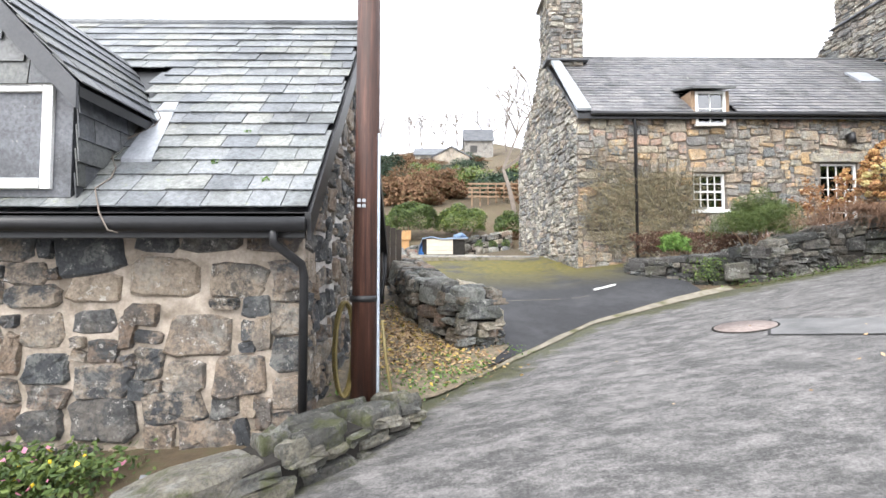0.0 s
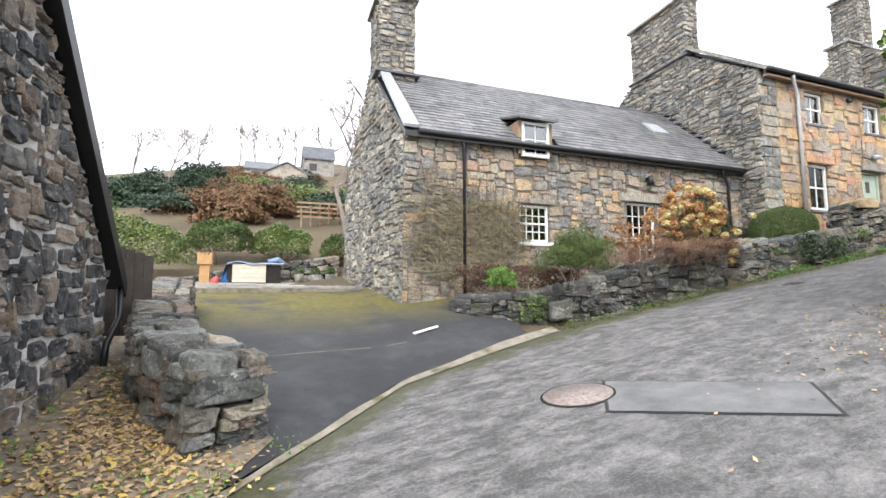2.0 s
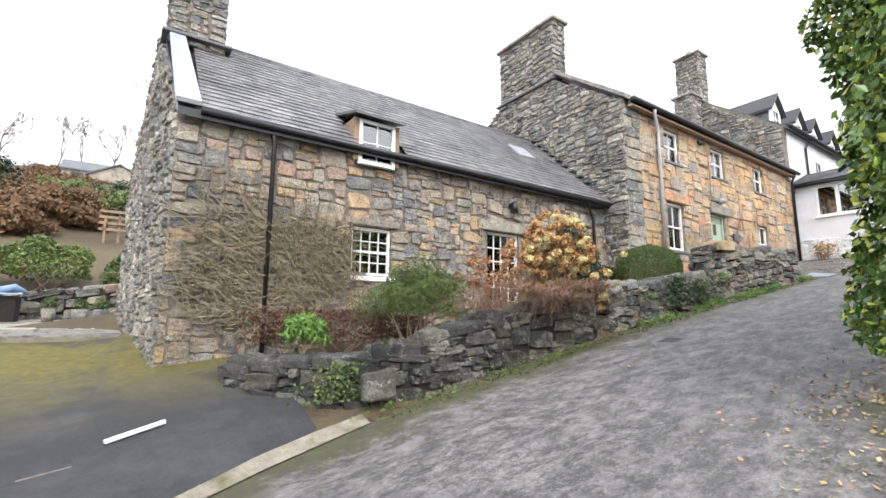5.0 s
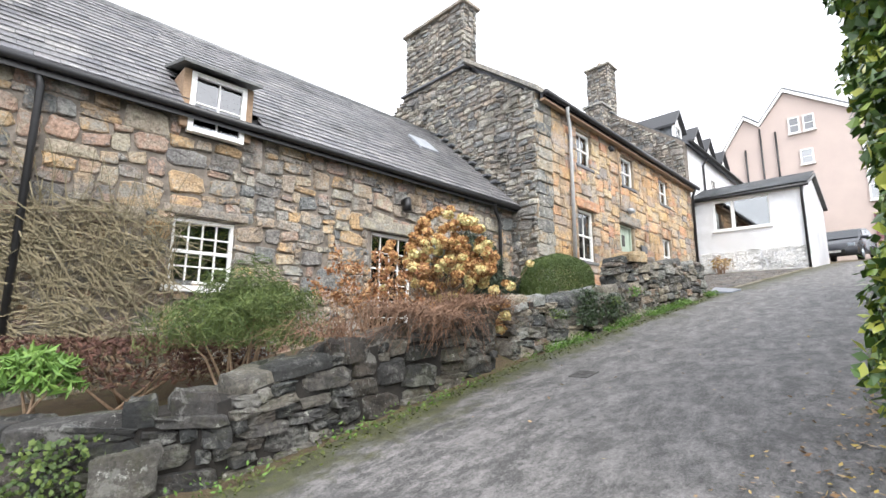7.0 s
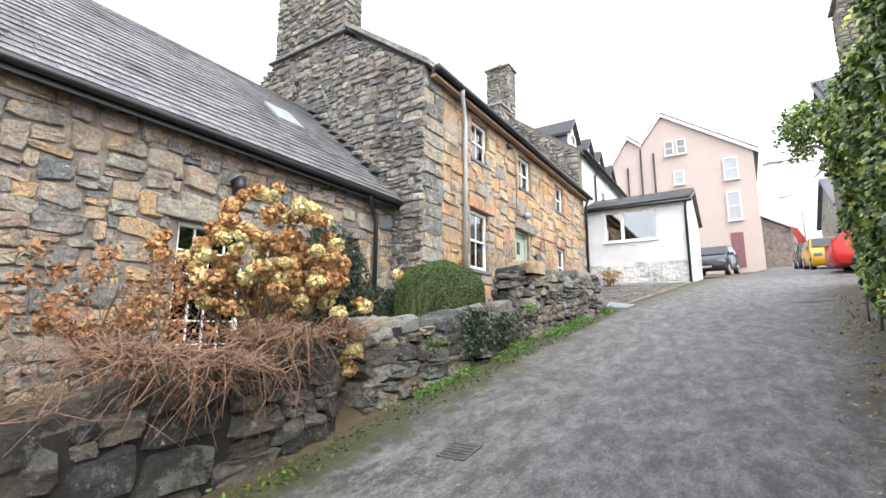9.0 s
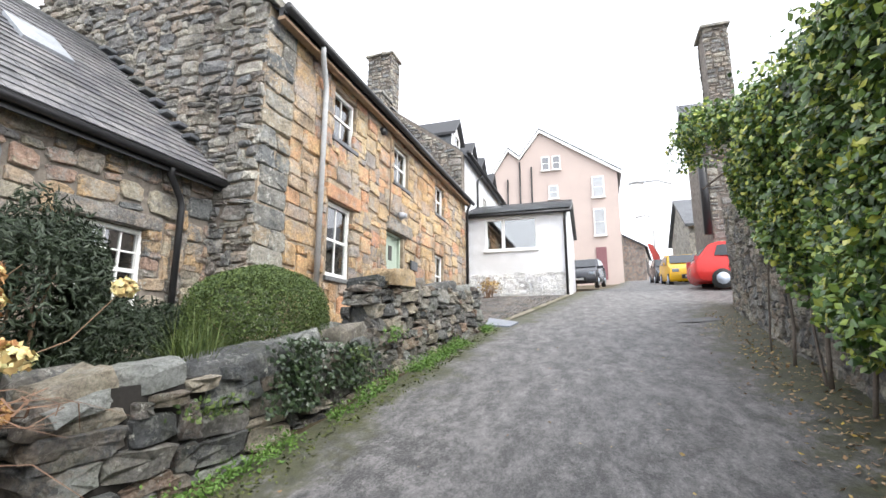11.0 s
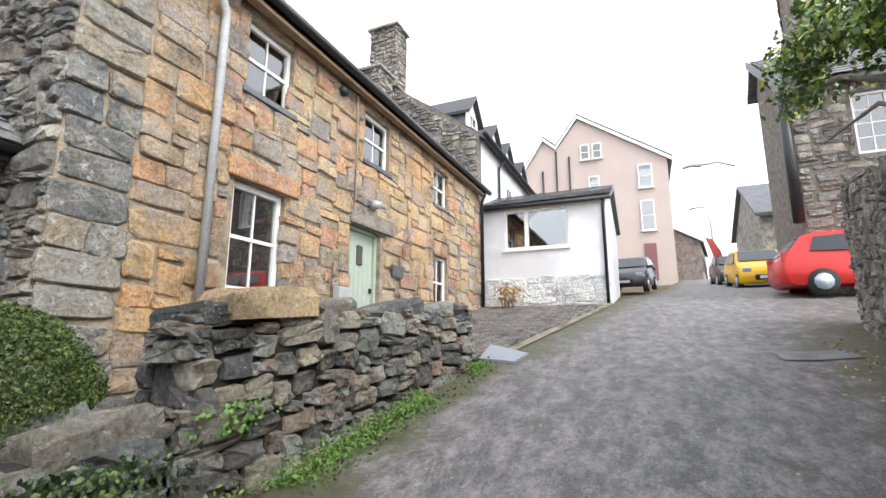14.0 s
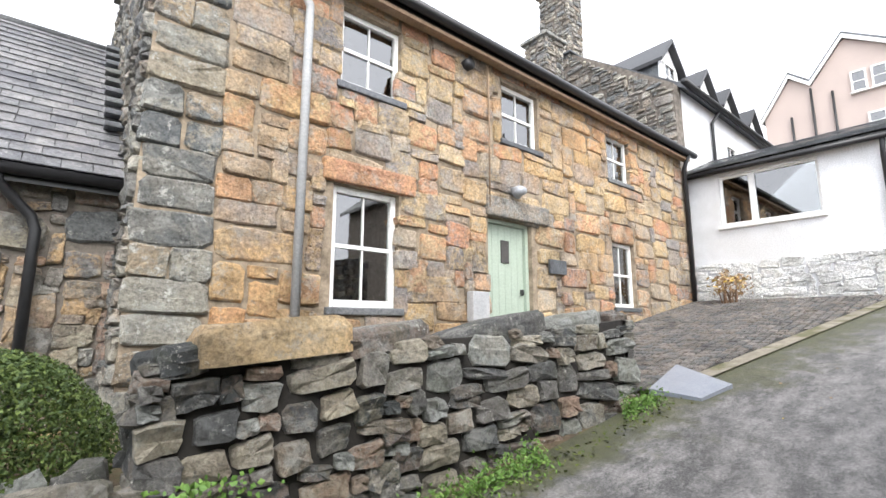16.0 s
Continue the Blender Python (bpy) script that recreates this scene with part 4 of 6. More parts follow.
for a, b in (((3.7, 17.2), (10.6, 21.95)), ((10.6, 21.95), (12.45, 19.5)), ((12.45, 19.5), (13.5, 20.45)), ((13.5, 20.45), (15.3, 17.7))):
    part(pink, "verge_board", prism("verge_board", [(px - 0.25, a[0], a[1] - 0.15), (px - 0.25, b[0], b[1] - 0.15), (px - 0.25, b[0], b[1] + 0.12), (px - 0.25, a[0], a[1] + 0.12)], (0.12, 0, 0), WHITE))
    part(pink, "roof", prism("roof", [(px - 0.2, a[0], a[1] + 0.1), (px - 0.2, b[0], b[1] + 0.1), (px - 0.2, b[0], b[1] + 0.3), (px - 0.2, a[0], a[1] + 0.3)], (9.4, 0, 0), SLATE))
for y0, z0, w, h in ((10.5, 18.1, 0.75, 1.35), (9.55, 18.1, 0.75, 1.35), (6.25, 15.2, 1.05, 1.9), (6.25, 11.8, 1.0, 2.4), (9.95, 15.4, 0.85, 1.25)):
    sash("window_14", pose(px - 0.1, y0, z0, 0, 0, -90), w, h, 1, 2, "white sash window in pink render", edge=0.1, group="pink house windows", sill=WHITE)
part(pink, "door", boxes("door", [((px - 0.08, 5.35, 8.0), (px + 0.02, 6.2, 10.8))], noisy("plum_paint", (0.2, 0.09, 0.1), (0.26, 0.12, 0.13))))
for y0, z0, z1 in ((11.4, 12, 18.6), (12.45, 9, 19.2), (13.6, 12, 17.6)):
    part(pink, "soil_pipe", tube("soil_pipe", [(px - 0.1, y0, z0), (px - 0.1, y0, z1)], 0.07, BLACK, 8))
part(pink, "chimney", boxes("chimney", [((54, 5.6, 18), (55, 6.6, 20.4))], PINK))

# ---- foliage ----
def leaf_mesh(name, pts, outs, size, material, rng, narrow=0.55, spread=0.9):
    """Many small folded leaves at pts, each facing roughly along outs."""
    pts, outs = np.asarray(pts, float), np.asarray(outs, float)
    n = len(pts)
    nr = outs + rng.normal(0, spread, (n, 3))
    nr /= np.linalg.norm(nr, axis=1)[:, None] + 1e-9
    a = np.cross(nr, rng.normal(0, 1, (n, 3)))
    a /= np.linalg.norm(a, axis=1)[:, None] + 1e-9
    b = np.cross(nr, a)
    s = size * rng.uniform(0.6, 1.35, (n, 1))
    v = np.stack([pts - a * s * 0.5, pts + b * s * 0.5 * narrow - nr * s * 0.12, pts + a * s * 0.55 - nr * s * 0.1, pts - b * s * 0.5 * narrow - nr * s * 0.12], 1).reshape(-1, 3)
    i = np.arange(n)[:, None] * 4
    f = np.concatenate([i + [0, 1, 2], i + [0, 2, 3]])
    return mesh_of(name, v.tolist(), f.tolist(), material)


def ball_points(rng, n, c, r, lump=0.25, lo=0.55, freq=1.6, flat=-0.4):
    """Points through the outer part of a lumpy ellipsoid, and the ways out."""
    d = rng.normal(0, 1, (n, 3))
    d /= np.linalg.norm(d, axis=1)[:, None]
    d[:, 2] = np.where(d[:, 2] < flat, -d[:, 2], d[:, 2])
    k = np.array([1 + lump * noise.noise((x * freq + c[0], y * freq + c[1], z * freq + c[2])) * 1.6 for x, y, z in d])
    rad = k * rng.uniform(lo, 1.0, n) ** 0.6
    return np.array(c) + d * rad[:, None] * np.array(r), d


def shrub(name, label, c, r, n, size, material, seed, group="", lump=0.3, narrow=0.55, stems=7, stem_mat=None, lo=0.5, flat=-0.4, spread=0.9):
    rng = np.random.default_rng(seed)
    top = tagged(new(name), label, "shrub", group)
    top.matrix_basis = pose(c[0], c[1], ground_z(c[0], c[1]) - 0.1)
    o = Vector((c[0], c[1], ground_z(c[0], c[1]) - 0.1))
    pts, outs = ball_points(rng, n, c, r, lump, lo, flat=flat)
    tagged(part(top, "foliage", leaf_mesh("foliage", pts - np.array(o), outs, size, material, rng, narrow, spread)), kind="stuff")
    bm_parts = []
    for k in range(stems):
        e = Vector(pts[int(rng.integers(n))]) - o
        s = Vector((rng.normal(0, 0.08), rng.normal(0, 0.08), 0.0))
        m = s.lerp(e, 0.5) + Vector((rng.normal(0, 0.06), rng.normal(0, 0.06), 0.12))
        part(top, "stem", tube("stem", [s, s.lerp(m, 0.5), m, e], 0.02, stem_mat or TIMBER, 6, 0.006))
    return top


IVY = leafy("ivy_leaves", [(0.025, 0.06, 0.014), (0.06, 0.12, 0.028), (0.09, 0.17, 0.035), (0.07, 0.14, 0.03), (0.26, 0.36, 0.06), (0.5, 0.5, 0.09)], 0.4)
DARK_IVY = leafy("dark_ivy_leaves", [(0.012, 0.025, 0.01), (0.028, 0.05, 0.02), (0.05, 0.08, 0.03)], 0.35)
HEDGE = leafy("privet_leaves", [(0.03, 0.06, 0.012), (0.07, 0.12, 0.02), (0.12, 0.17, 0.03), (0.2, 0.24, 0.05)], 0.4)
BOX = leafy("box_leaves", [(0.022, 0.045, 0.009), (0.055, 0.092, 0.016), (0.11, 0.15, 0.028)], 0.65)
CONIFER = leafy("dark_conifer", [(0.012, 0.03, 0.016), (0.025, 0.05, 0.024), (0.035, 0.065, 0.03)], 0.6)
# yew foliage; also the painted shade inside the ivy
YEW_AND_SHADE = leafy("yew_and_ivy_shade", [(0.012, 0.022, 0.01), (0.02, 0.035, 0.014), (0.03, 0.045, 0.02)], 0.6)
BROOM = leafy("broom_green", [(0.035, 0.065, 0.012), (0.075, 0.11, 0.022), (0.12, 0.15, 0.04)], 0.6)
BRACKEN = leafy("bracken_brown", [(0.1, 0.05, 0.025), (0.2, 0.11, 0.055), (0.15, 0.08, 0.04), (0.1, 0.08, 0.03)], 0.8)
HYDRANGEA = leafy("dry_hydrangea", [(0.17, 0.075, 0.03), (0.34, 0.16, 0.06), (0.5, 0.28, 0.11), (0.52, 0.37, 0.16)], 0.8)
DEADLEAF = leafy("fallen_leaves", [(0.2, 0.11, 0.05), (0.36, 0.24, 0.13), (0.45, 0.33, 0.2), (0.5, 0.36, 0.06)], 0.8)
WEED = leafy("green_weeds", [(0.06, 0.13, 0.02), (0.1, 0.2, 0.03), (0.15, 0.25, 0.05)], 0.6)
TWIG = noisy("brown_twigs", (0.16, 0.1, 0.065), (0.3, 0.19, 0.12), 9, 0.85)
BARK = noisy("grey_bark", (0.14, 0.12, 0.1), (0.24, 0.2, 0.17), 3, 0.9)


# ---- dry stone walls ----
def along(pts):
    P = [Vector((x, y)) for x, y in pts]
    L = [0.0]
    for a, b in zip(P, P[1:]):
        L.append(L[-1] + (b - a).length)
    def at(u):
        u = min(max(u, 0), L[-1])
        k = max(i for i in range(len(P) - 1) if L[i] <= u + 1e-9)
        return P[k].lerp(P[k + 1], (u - L[k]) / (L[k + 1] - L[k]))
    return at, L[-1]


def dry_wall(name, label, pts, heights, thick, cell, sizes, singles, seed, near=None, both=False, cope=(0.34, 0.14), material=None, core=None, depth=0.2, lean=0.0, coping=True):
    """A drystone wall along pts with its face to the right of the way; heights at even steps along it."""
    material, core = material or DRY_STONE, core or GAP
    at, L = along(pts)
    hs = np.linspace(0, L, len(heights))
    H = lambda u: float(np.interp(u, hs, heights))
    base = lambda p: ground_z(p.x, p.y) - 0.14
    top = tagged(new(name), label, "wall", kind="structure")

    def frame_at(u):
        p, q = at(max(0, u - 0.15)), at(min(L, u + 0.15))
        a = Vector((q.x - p.x, q.y - p.y, base(q) - base(p))).normalized()
        out = Vector((a.y, -a.x, 0)).normalized()
        return at(u), a, out
    us = np.linspace(0.13, L - 0.13, max(3, int(L / 0.3)))
    V, F = [], []
    for u in us:
        p, a, out = frame_at(u)
        for w, h in ((-0.05, 0), (-0.05, H(u) - 0.08), (-thick + 0.05, H(u) - 0.08), (-thick + 0.05, 0)):
            V.append((p.x + out.x * w, p.y + out.y * w, base(p) + h))
    for i in range(len(us) - 1):
        for k in range(4):
            F.append((i * 4 + k, (i + 1) * 4 + k, (i + 1) * 4 + (k + 1) % 4, i * 4 + (k + 1) % 4))
    n = len(V)
    F += [(0, 1, 2, 3), (n - 1, n - 2, n - 3, n - 4)]
    # by default a near-black core: shade between the stones put into its colour
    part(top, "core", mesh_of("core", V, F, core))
    hm = max(heights)

    def face(side):
        def place(u, v):
            uu = u if side > 0 else L - u
            p, a, out = frame_at(uu)
            off = -depth * 0.3 - lean * v if side > 0 else -thick + depth * 0.3 + lean * v
            q = Vector((p.x + out.x * off, p.y + out.y * off, base(p) + v))
            return q, a * side, Vector((0, 0, 1)), out * side
        return place
    lay(top, face(1), L, hm, cell, sizes, material, depth=depth, gap=-0.012, keep=lambda u, v: v < H(u) - (0.1 if coping else 0), singles=singles, near=near, seed=seed, wob=0.7)
    if both:
        lay(top, face(-1), L, hm, cell, sizes, material, depth=depth, gap=-0.012, keep=lambda u, v: v < H(L - u) - 0.1, singles=singles // 3, near=near, seed=seed + 1, wob=0.7)
    for uu, s in ((0, -1), (L, 1)):
        p, a, out = frame_at(uu)
        ah = Vector((a.x, a.y, 0)).normalized() * s
        o = Vector((p.x, p.y, base(p))) + (Vector((0, 0, 0)) if s > 0 else -out * thick) - ah * 0.05
        lay(top, plane(o, -out if s > 0 else out), thick, H(uu) - 0.1, cell, sizes, material, depth=depth, gap=-0.012, singles=8, seed=seed + 3, wob=0.5)
    if coping:
        def onto(u, v):
            p, a, out = frame_at(u)
            jig = 0.05 * noise.noise((u * 2.3, seed, 0))
            q = Vector((p.x - out.x * v, p.y - out.y * v, base(p) + H(u) - 0.05 + jig))
            return q, a, (-out), a.cross(-out).normalized()
        lay(top, onto, L, thick, (cope[0] / 2, thick / 3), [(2, 2), (3, 3), (2, 3), (4, 3), (2, 2), (1, 1), (3, 2)], material, depth=cope[1], gap=0.01, singles=30, near=(near[0], thick / 2) if near else None, seed=seed + 5, wob=0.9)
    return top


S_BIG = [(2, 1), (3, 1), (3, 2), (2, 2), (4, 2), (4, 1), (5, 2), (1, 1), (3, 3), (2, 2), (3, 2), (5, 3)]
S_DRY = [(2, 1), (3, 1), (3, 2), (2, 2), (4, 2), (4, 1), (5, 2), (1, 1), (2, 1), (5, 3)]
# the low wall takes the drystone copy that has shade painted in
dry_wall("wall_garden_low", "grey mossy drystone garden wall beside the lane", [(4.25, 10.6), (4.6, 9.75), (5.3, 9.1), (6.4, 8.82), (8.2, 9.0), (10.15, 9.1)], [0.45, 0.6, 0.72, 0.86, 0.9, 0.86], 0.6, (0.125, 0.095), S_DRY, 150, 51, near=(2.8, 0.4), cope=(0.42, 0.2), material=SHADED_DRY_STONE)
dry_wall("wall_garden_mid", "low drystone wall with big grey lichened coping", [(10.6, 9.12), (12.2, 9.08), (14.1, 9.0)], [1.0, 0.86, 0.82, 0.8], 0.5, (0.13, 0.1), S_DRY, 100, 61, near=(2, 0.4), cope=(0.5, 0.26))
dry_wall("wall_garden_high", "tall drystone garden wall with ochre coping stones", [(14.15, 8.99), (16, 8.9), (18.45, 8.68)], [1.4, 1.3, 1.15, 1.05, 0.98], 0.5, (0.115, 0.085), S_BIG, 200, 71, near=(2.6, 0.6), cope=(0.6, 0.17))
dry_wall("wall_drive", "mossy drystone wall dividing driveway and gravel bed", [(-1.3, 12.2), (-1.0, 9.5), (-0.48, 7.35), (0.28, 5.9)], [0.75, 0.8, 0.85, 0.92], 0.7, (0.13, 0.1), S_DRY, 110, 81, near=(5.8, 0.4), both=True, cope=(0.36, 0.18))
dry_wall("wall_south", "tall grey rubble boundary wall hung with ivy", [(21.4, 3.3), (20.1, 3.62), (16.6, 3.98), (13, 4.2), (8.2, 4.4)], [2.3, 2.35, 2.45, 2.6, 2.6], 0.5, (0.1, 0.085), [(2, 2), (3, 2), (2, 1), (2, 3), (3, 3), (1, 1), (1, 2)], 110, 91, near=(4.0, 0.9), depth=0.16, coping=False, material=GREY_STONE, core=MORTAR)

MOSSY_STONE = stone_mat("mossy_edge_stone", [(0.13, 0.125, 0.11), (0.2, 0.185, 0.15), (0.09, 0.09, 0.085), (0.25, 0.23, 0.18), (0.16, 0.15, 0.13)], lichen=(0.42, 0.42, 0.36), lichen_at=0.61, stain=0.5, moss=0.75, crust=0.4)
dry_wall("wall_edging", "low mossy rubble wall edging the lane below the house", [(-2.75, 1.75), (-1.8, 2.35), (-0.9, 3.12), (-0.1, 4.05)], [0.42, 0.44, 0.46, 0.36], 0.5, (0.1, 0.075), S_DRY, 70, 85, near=(2.4, 0.3), cope=(0.44, 0.17), material=MOSSY_STONE)

# ---- telegraph pole ----
def _pole(nt, b):
    g, mp = nt.nodes.new("ShaderNodeNewGeometry"), N(nt, "ShaderNodeMapping")
    mp.inputs["Scale"].default_value = (14, 14, 0.7)
    nt.links.new(g.outputs["Position"], mp.inputs[0])
    c = ramp(nt, noise_of(nt, 2, 8, 0.7, mp.outputs[0]), [(0.3, (0.018, 0.01, 0.008)), (0.55, (0.075, 0.03, 0.02)), (0.75, (0.19, 0.09, 0.06))])
    nt.links.new(c, b.inputs["Base Color"])
    bump(nt, b, noise_of(nt, 3, 6, 0.7, mp.outputs[0]), 0.5, 0.02)


POLE = mat("creosoted_pine", _pole, 0.55)
pole = tagged(new("telegraph_pole"), "dark red-brown creosoted wooden telegraph pole", "pole")
gx, gy = -0.7, 4.5
gzp = ground_z(gx, gy) - 0.15
pole.matrix_basis = pose(gx, gy, gzp)
part(pole, "shaft", tube("shaft", [(0, 0, 0), (0.02, 0, 2.5), (0.05, 0, 8.5)], 0.135, POLE, 24, 0.1))
part(pole, "steel_strip", boxes("steel_strip", [((0.125, -0.05, 0.05), (0.15, -0.01, 2.75))], GALV))
part(pole, "black_band", tube("black_band", [(0, 0, 1.13), (0, 0, 1.19)], 0.14, BLACK, 24))
part(pole, "tag", boxes("tag", [((-0.06, -0.142, 0.22), (0.02, -0.136, 0.25))], WHITE, bev=0))
part(pole, "marks", boxes("marks", [((-0.05 + 0.045 * (i % 2), -0.137, 2.02 + 0.05 * (i // 2)), (-0.02 + 0.045 * (i % 2), -0.128, 2.05 + 0.05 * (i // 2))) for i in range(4)], LEAD, bev=0))
HOSE = noisy("yellow_brown_cable", (0.13, 0.1, 0.035), (0.22, 0.17, 0.06), 6, 0.5)
coil = tagged(new("coiled_cable"), "coil of yellow-brown cable hanging against the pole", "cable")
for k in range(5):
    part(coil, "loop", tube("loop", [(gx - 0.17 + 0.09 * math.cos(t) - 0.012 * k, gy - 0.03 + 0.05 * k / 2 + 0.04 * math.sin(t), gzp + 0.68 + 0.44 * math.sin(t)) for t in np.linspace(0, 2 * math.pi, 26)], 0.014, HOSE, 6))
part(coil, "tail", tube("tail", [(gx + 0.17, gy, gzp + 0.95), (gx + 0.21, gy - 0.02, gzp + 0.6), (gx + 0.27, gy - 0.06, gzp + 0.25), (gx + 0.26, gy - 0.06, gzp)], 0.016, HOSE, 6))

# gravel bed with fallen leaves
BED = noisy("gravel_and_mulch", (0.08, 0.075, 0.05), (0.27, 0.21, 0.15), 14, 0.95, relief=0.9, fine=60)
tagged(strip("gravel_bed", [[(-1.2 + (min(1.2, 0.15 + 0.0 * y) + float(np.interp(y, (4.3, 4.9, 6.2, 7.5, 9.6, 12), (0.2, 1.2, 2.0, 1.2, 0.3, 0.0)))) * k / 8, y) for k in range(9)] for y in np.arange(3.4, 10.5, 0.2)], BED, 0.02), "gravel bed strewn with brown leaves beside the house", "gravel", kind="structure")


def litter(name, label, spots, n, size, material, seed, lift=0.015):
    rng = np.random.default_rng(seed)
    pts = []
    for _ in range(n):
        x0, y0, x1, y1, w = spots[int(rng.integers(len(spots)))]
        t = rng.random()
        x, y = x0 + (x1 - x0) * t + rng.normal(0, w), y0 + (y1 - y0) * t + rng.normal(0, w)
        pts.append((x, y, ground_z(x, y) + lift + rng.uniform(0, 0.012)))
    outs = np.tile((0, 0, 1.0), (n, 1))
    tagged(new(name, leaf_mesh(name, pts, outs, size, material, rng, 0.6, 0.35)), label, "leaves", kind="stuff")


litter("leaf_litter", "dry brown leaves fallen on the gravel bed", [(-0.5, 5.2, -0.6, 8.5, 0.28), (0.2, 5.5, -0.2, 7, 0.3)], 3000, 0.06, DEADLEAF, 3, 0.03)
litter("leaf_litter", "scattered pale and yellow leaves along the lane edge", [(8, 5.1, 20, 4.0, 0.25), (8.2, 5.0, 13, 4.7, 0.22), (5.5, 4.2, 8.5, 5.2, 0.35), (13, 4.6, 19, 4.0, 0.18)], 1700, 0.042, DEADLEAF, 4)
litter("leaf_litter", "thin scatter of small leaves over the asphalt", [(3, 3, 12, 6.5, 1.6), (10, 6.5, 20, 6.0, 1.5)], 170, 0.035, DEADLEAF, 5)


def verge(name, label, spots, n, seed, size=0.05, material=None, high=0.12):
    rng = np.random.default_rng(seed)
    pts, outs = [], []
    for _ in range(n):
        x0, y0, x1, y1, w = spots[int(rng.integers(len(spots)))]
        t = rng.random()
        x, y = x0 + (x1 - x0) * t + rng.normal(0, w), y0 + (y1 - y0) * t + rng.normal(0, w)
        if noise.noise((x * 1.7, y * 1.7, seed)) < -0.12:
            continue
        pts.append((x, y, ground_z(x, y) + abs(rng.normal(0, high * 0.5))))
        outs.append((0, 0, 1))
    tagged(new(name, leaf_mesh(name, pts, outs, size, material or WEED, rng, 0.5, 1.0)), label, "plants", kind="stuff")


verge("verge_weeds", "low green weeds along the foot of the drystone walls", [(14.1, 8.75, 18.4, 8.5, 0.07), (10.7, 8.9, 14.1, 8.8, 0.07), (14.1, 8.75, 18.4, 8.5, 0.1)], 8000, 6, 0.036, None, 0.1)
verge("verge_weeds", "sparse green weeds by the driveway edge", [(-0.4, 4.75, 1.1, 6.1, 0.1), (-0.9, 4.6, 0.3, 5.6, 0.2), (5.4, 8.6, 10, 8.75, 0.06), (-1.6, 2.7, -0.3, 4.2, 0.1), (-0.9, 8, -0.9, 6, 0.15)], 2200, 7, 0.04)
litter("moss_edge", "dark green moss fringe where lane meets wall", [(10.6, 8.72, 18.4, 8.35, 0.08), (5.5, 8.5, 10.5, 8.8, 0.1)], 2600, 0.04, leafy("moss", [(0.05, 0.075, 0.015), (0.1, 0.12, 0.025), (0.07, 0.07, 0.03)], 0.9), 8, 0.0)

# ---- plants of the gardens ----
flowers = tagged(new("flower_bed"), "low leafy plants with small pink and yellow flowers", "flowers")
rngf = np.random.default_rng(9)
pts = np.stack([rngf.normal(-2.95, 0.34, 2600), rngf.normal(3.4, 0.16, 2600), rngf.uniform(-0.05, 0.24, 2600)], 1)
tagged(part(flowers, "foliage", leaf_mesh("foliage", pts, np.tile((0, -0.4, 1.0), (2600, 1)), 0.055, BOX, rngf)), kind="stuff")
for cname, col in (("pink_petals", (0.36, 0.13, 0.2)), ("yellow_petals", (0.6, 0.42, 0.02))):
    pp = np.stack([rngf.normal(-2.95, 0.3, 26), rngf.normal(3.25, 0.14, 26), rngf.uniform(0.1, 0.26, 26)], 1)
    tagged(part(flowers, cname, leaf_mesh(cname, pp, np.tile((0, -1.0, 0.6), (26, 1)), 0.045, leafy(cname, [col, tuple(min(1, c * 1.3) for c in col)]), rngf, 0.9)), kind="stuff")

shrub("broom_bush", "feathery green broom bush in front of cottage wall", (6.95, 10.0, 2.55), (0.82, 0.6, 0.62), 16000, 0.1, BROOM, 11, narrow=0.07, stems=10, lo=0.15, lump=0.4, spread=0.7)
shrub("fern", "bright green fern at the foot of the cottage", (5.3, 10.3, 2.1), (0.3, 0.3, 0.28), 700, 0.14, WEED, 12, narrow=0.25, stems=4)
shrub("heather_bush", "low dark brown heather along the cottage wall", (6.1, 10.9, 2.1), (1.7, 0.5, 0.42), 5000, 0.08, leafy("heather_brown", [(0.05, 0.025, 0.02), (0.11, 0.05, 0.035), (0.09, 0.06, 0.03)], 0.9), 13, narrow=0.3)
shrub("box_dome", "clipped green box bush rounded into a dome", (13.25, 9.95, 3.4), (0.98, 0.72, 0.66), 60000, 0.026, BOX, 14, lump=0.06, lo=0.7, stems=4, flat=-0.7)
shrub("yew_hedge", "dark dense yew bush against the cottage", (11.35, 10.7, 3.2), (0.85, 0.65, 1.15), 16000, 0.07, YEW_AND_SHADE, 15, lump=0.25, lo=0.5, narrow=0.3)
shrub("yew_hedge", "low dark hedge growing below the cottage window", (12.5, 10.85, 2.95), (1.15, 0.6, 0.68), 13000, 0.07, YEW_AND_SHADE, 16, lump=0.2, lo=0.5, narrow=0.3)

# grass tuft
tuft = tagged(new("grass_tuft"), "tuft of long arching green grass behind the wall", "grass")
rngt = np.random.default_rng(21)
V, F = [], []
for k in range(420):
    a, L = rngt.uniform(0, 2 * math.pi), rngt.uniform(0.45, 0.85)
    d = np.array((math.cos(a), math.sin(a), 0)) * rngt.uniform(0.15, 0.75)
    o = np.array((12.0 + rngt.normal(0, 0.12), 9.55 + rngt.normal(0, 0.08), ground_z(12.0, 9.55) + 0.15))
    sidev = np.array((-math.sin(a), math.cos(a), 0)) * 0.007
    b = len(V)
    for s in (0, 0.35, 0.7, 1.0):
        p = o + d * L * s ** 1.5 + np.array((0, 0, L * (1.25 * s - 0.5 * s * s * np.linalg.norm(d) * 1.6)))
        w = 1 - s * 0.9
        V += [tuple(p - sidev * w), tuple(p + sidev * w)]
    F += [(b + 2 * i, b + 2 * i + 1, b + 2 * i + 3, b + 2 * i + 2) for i in range(3)]
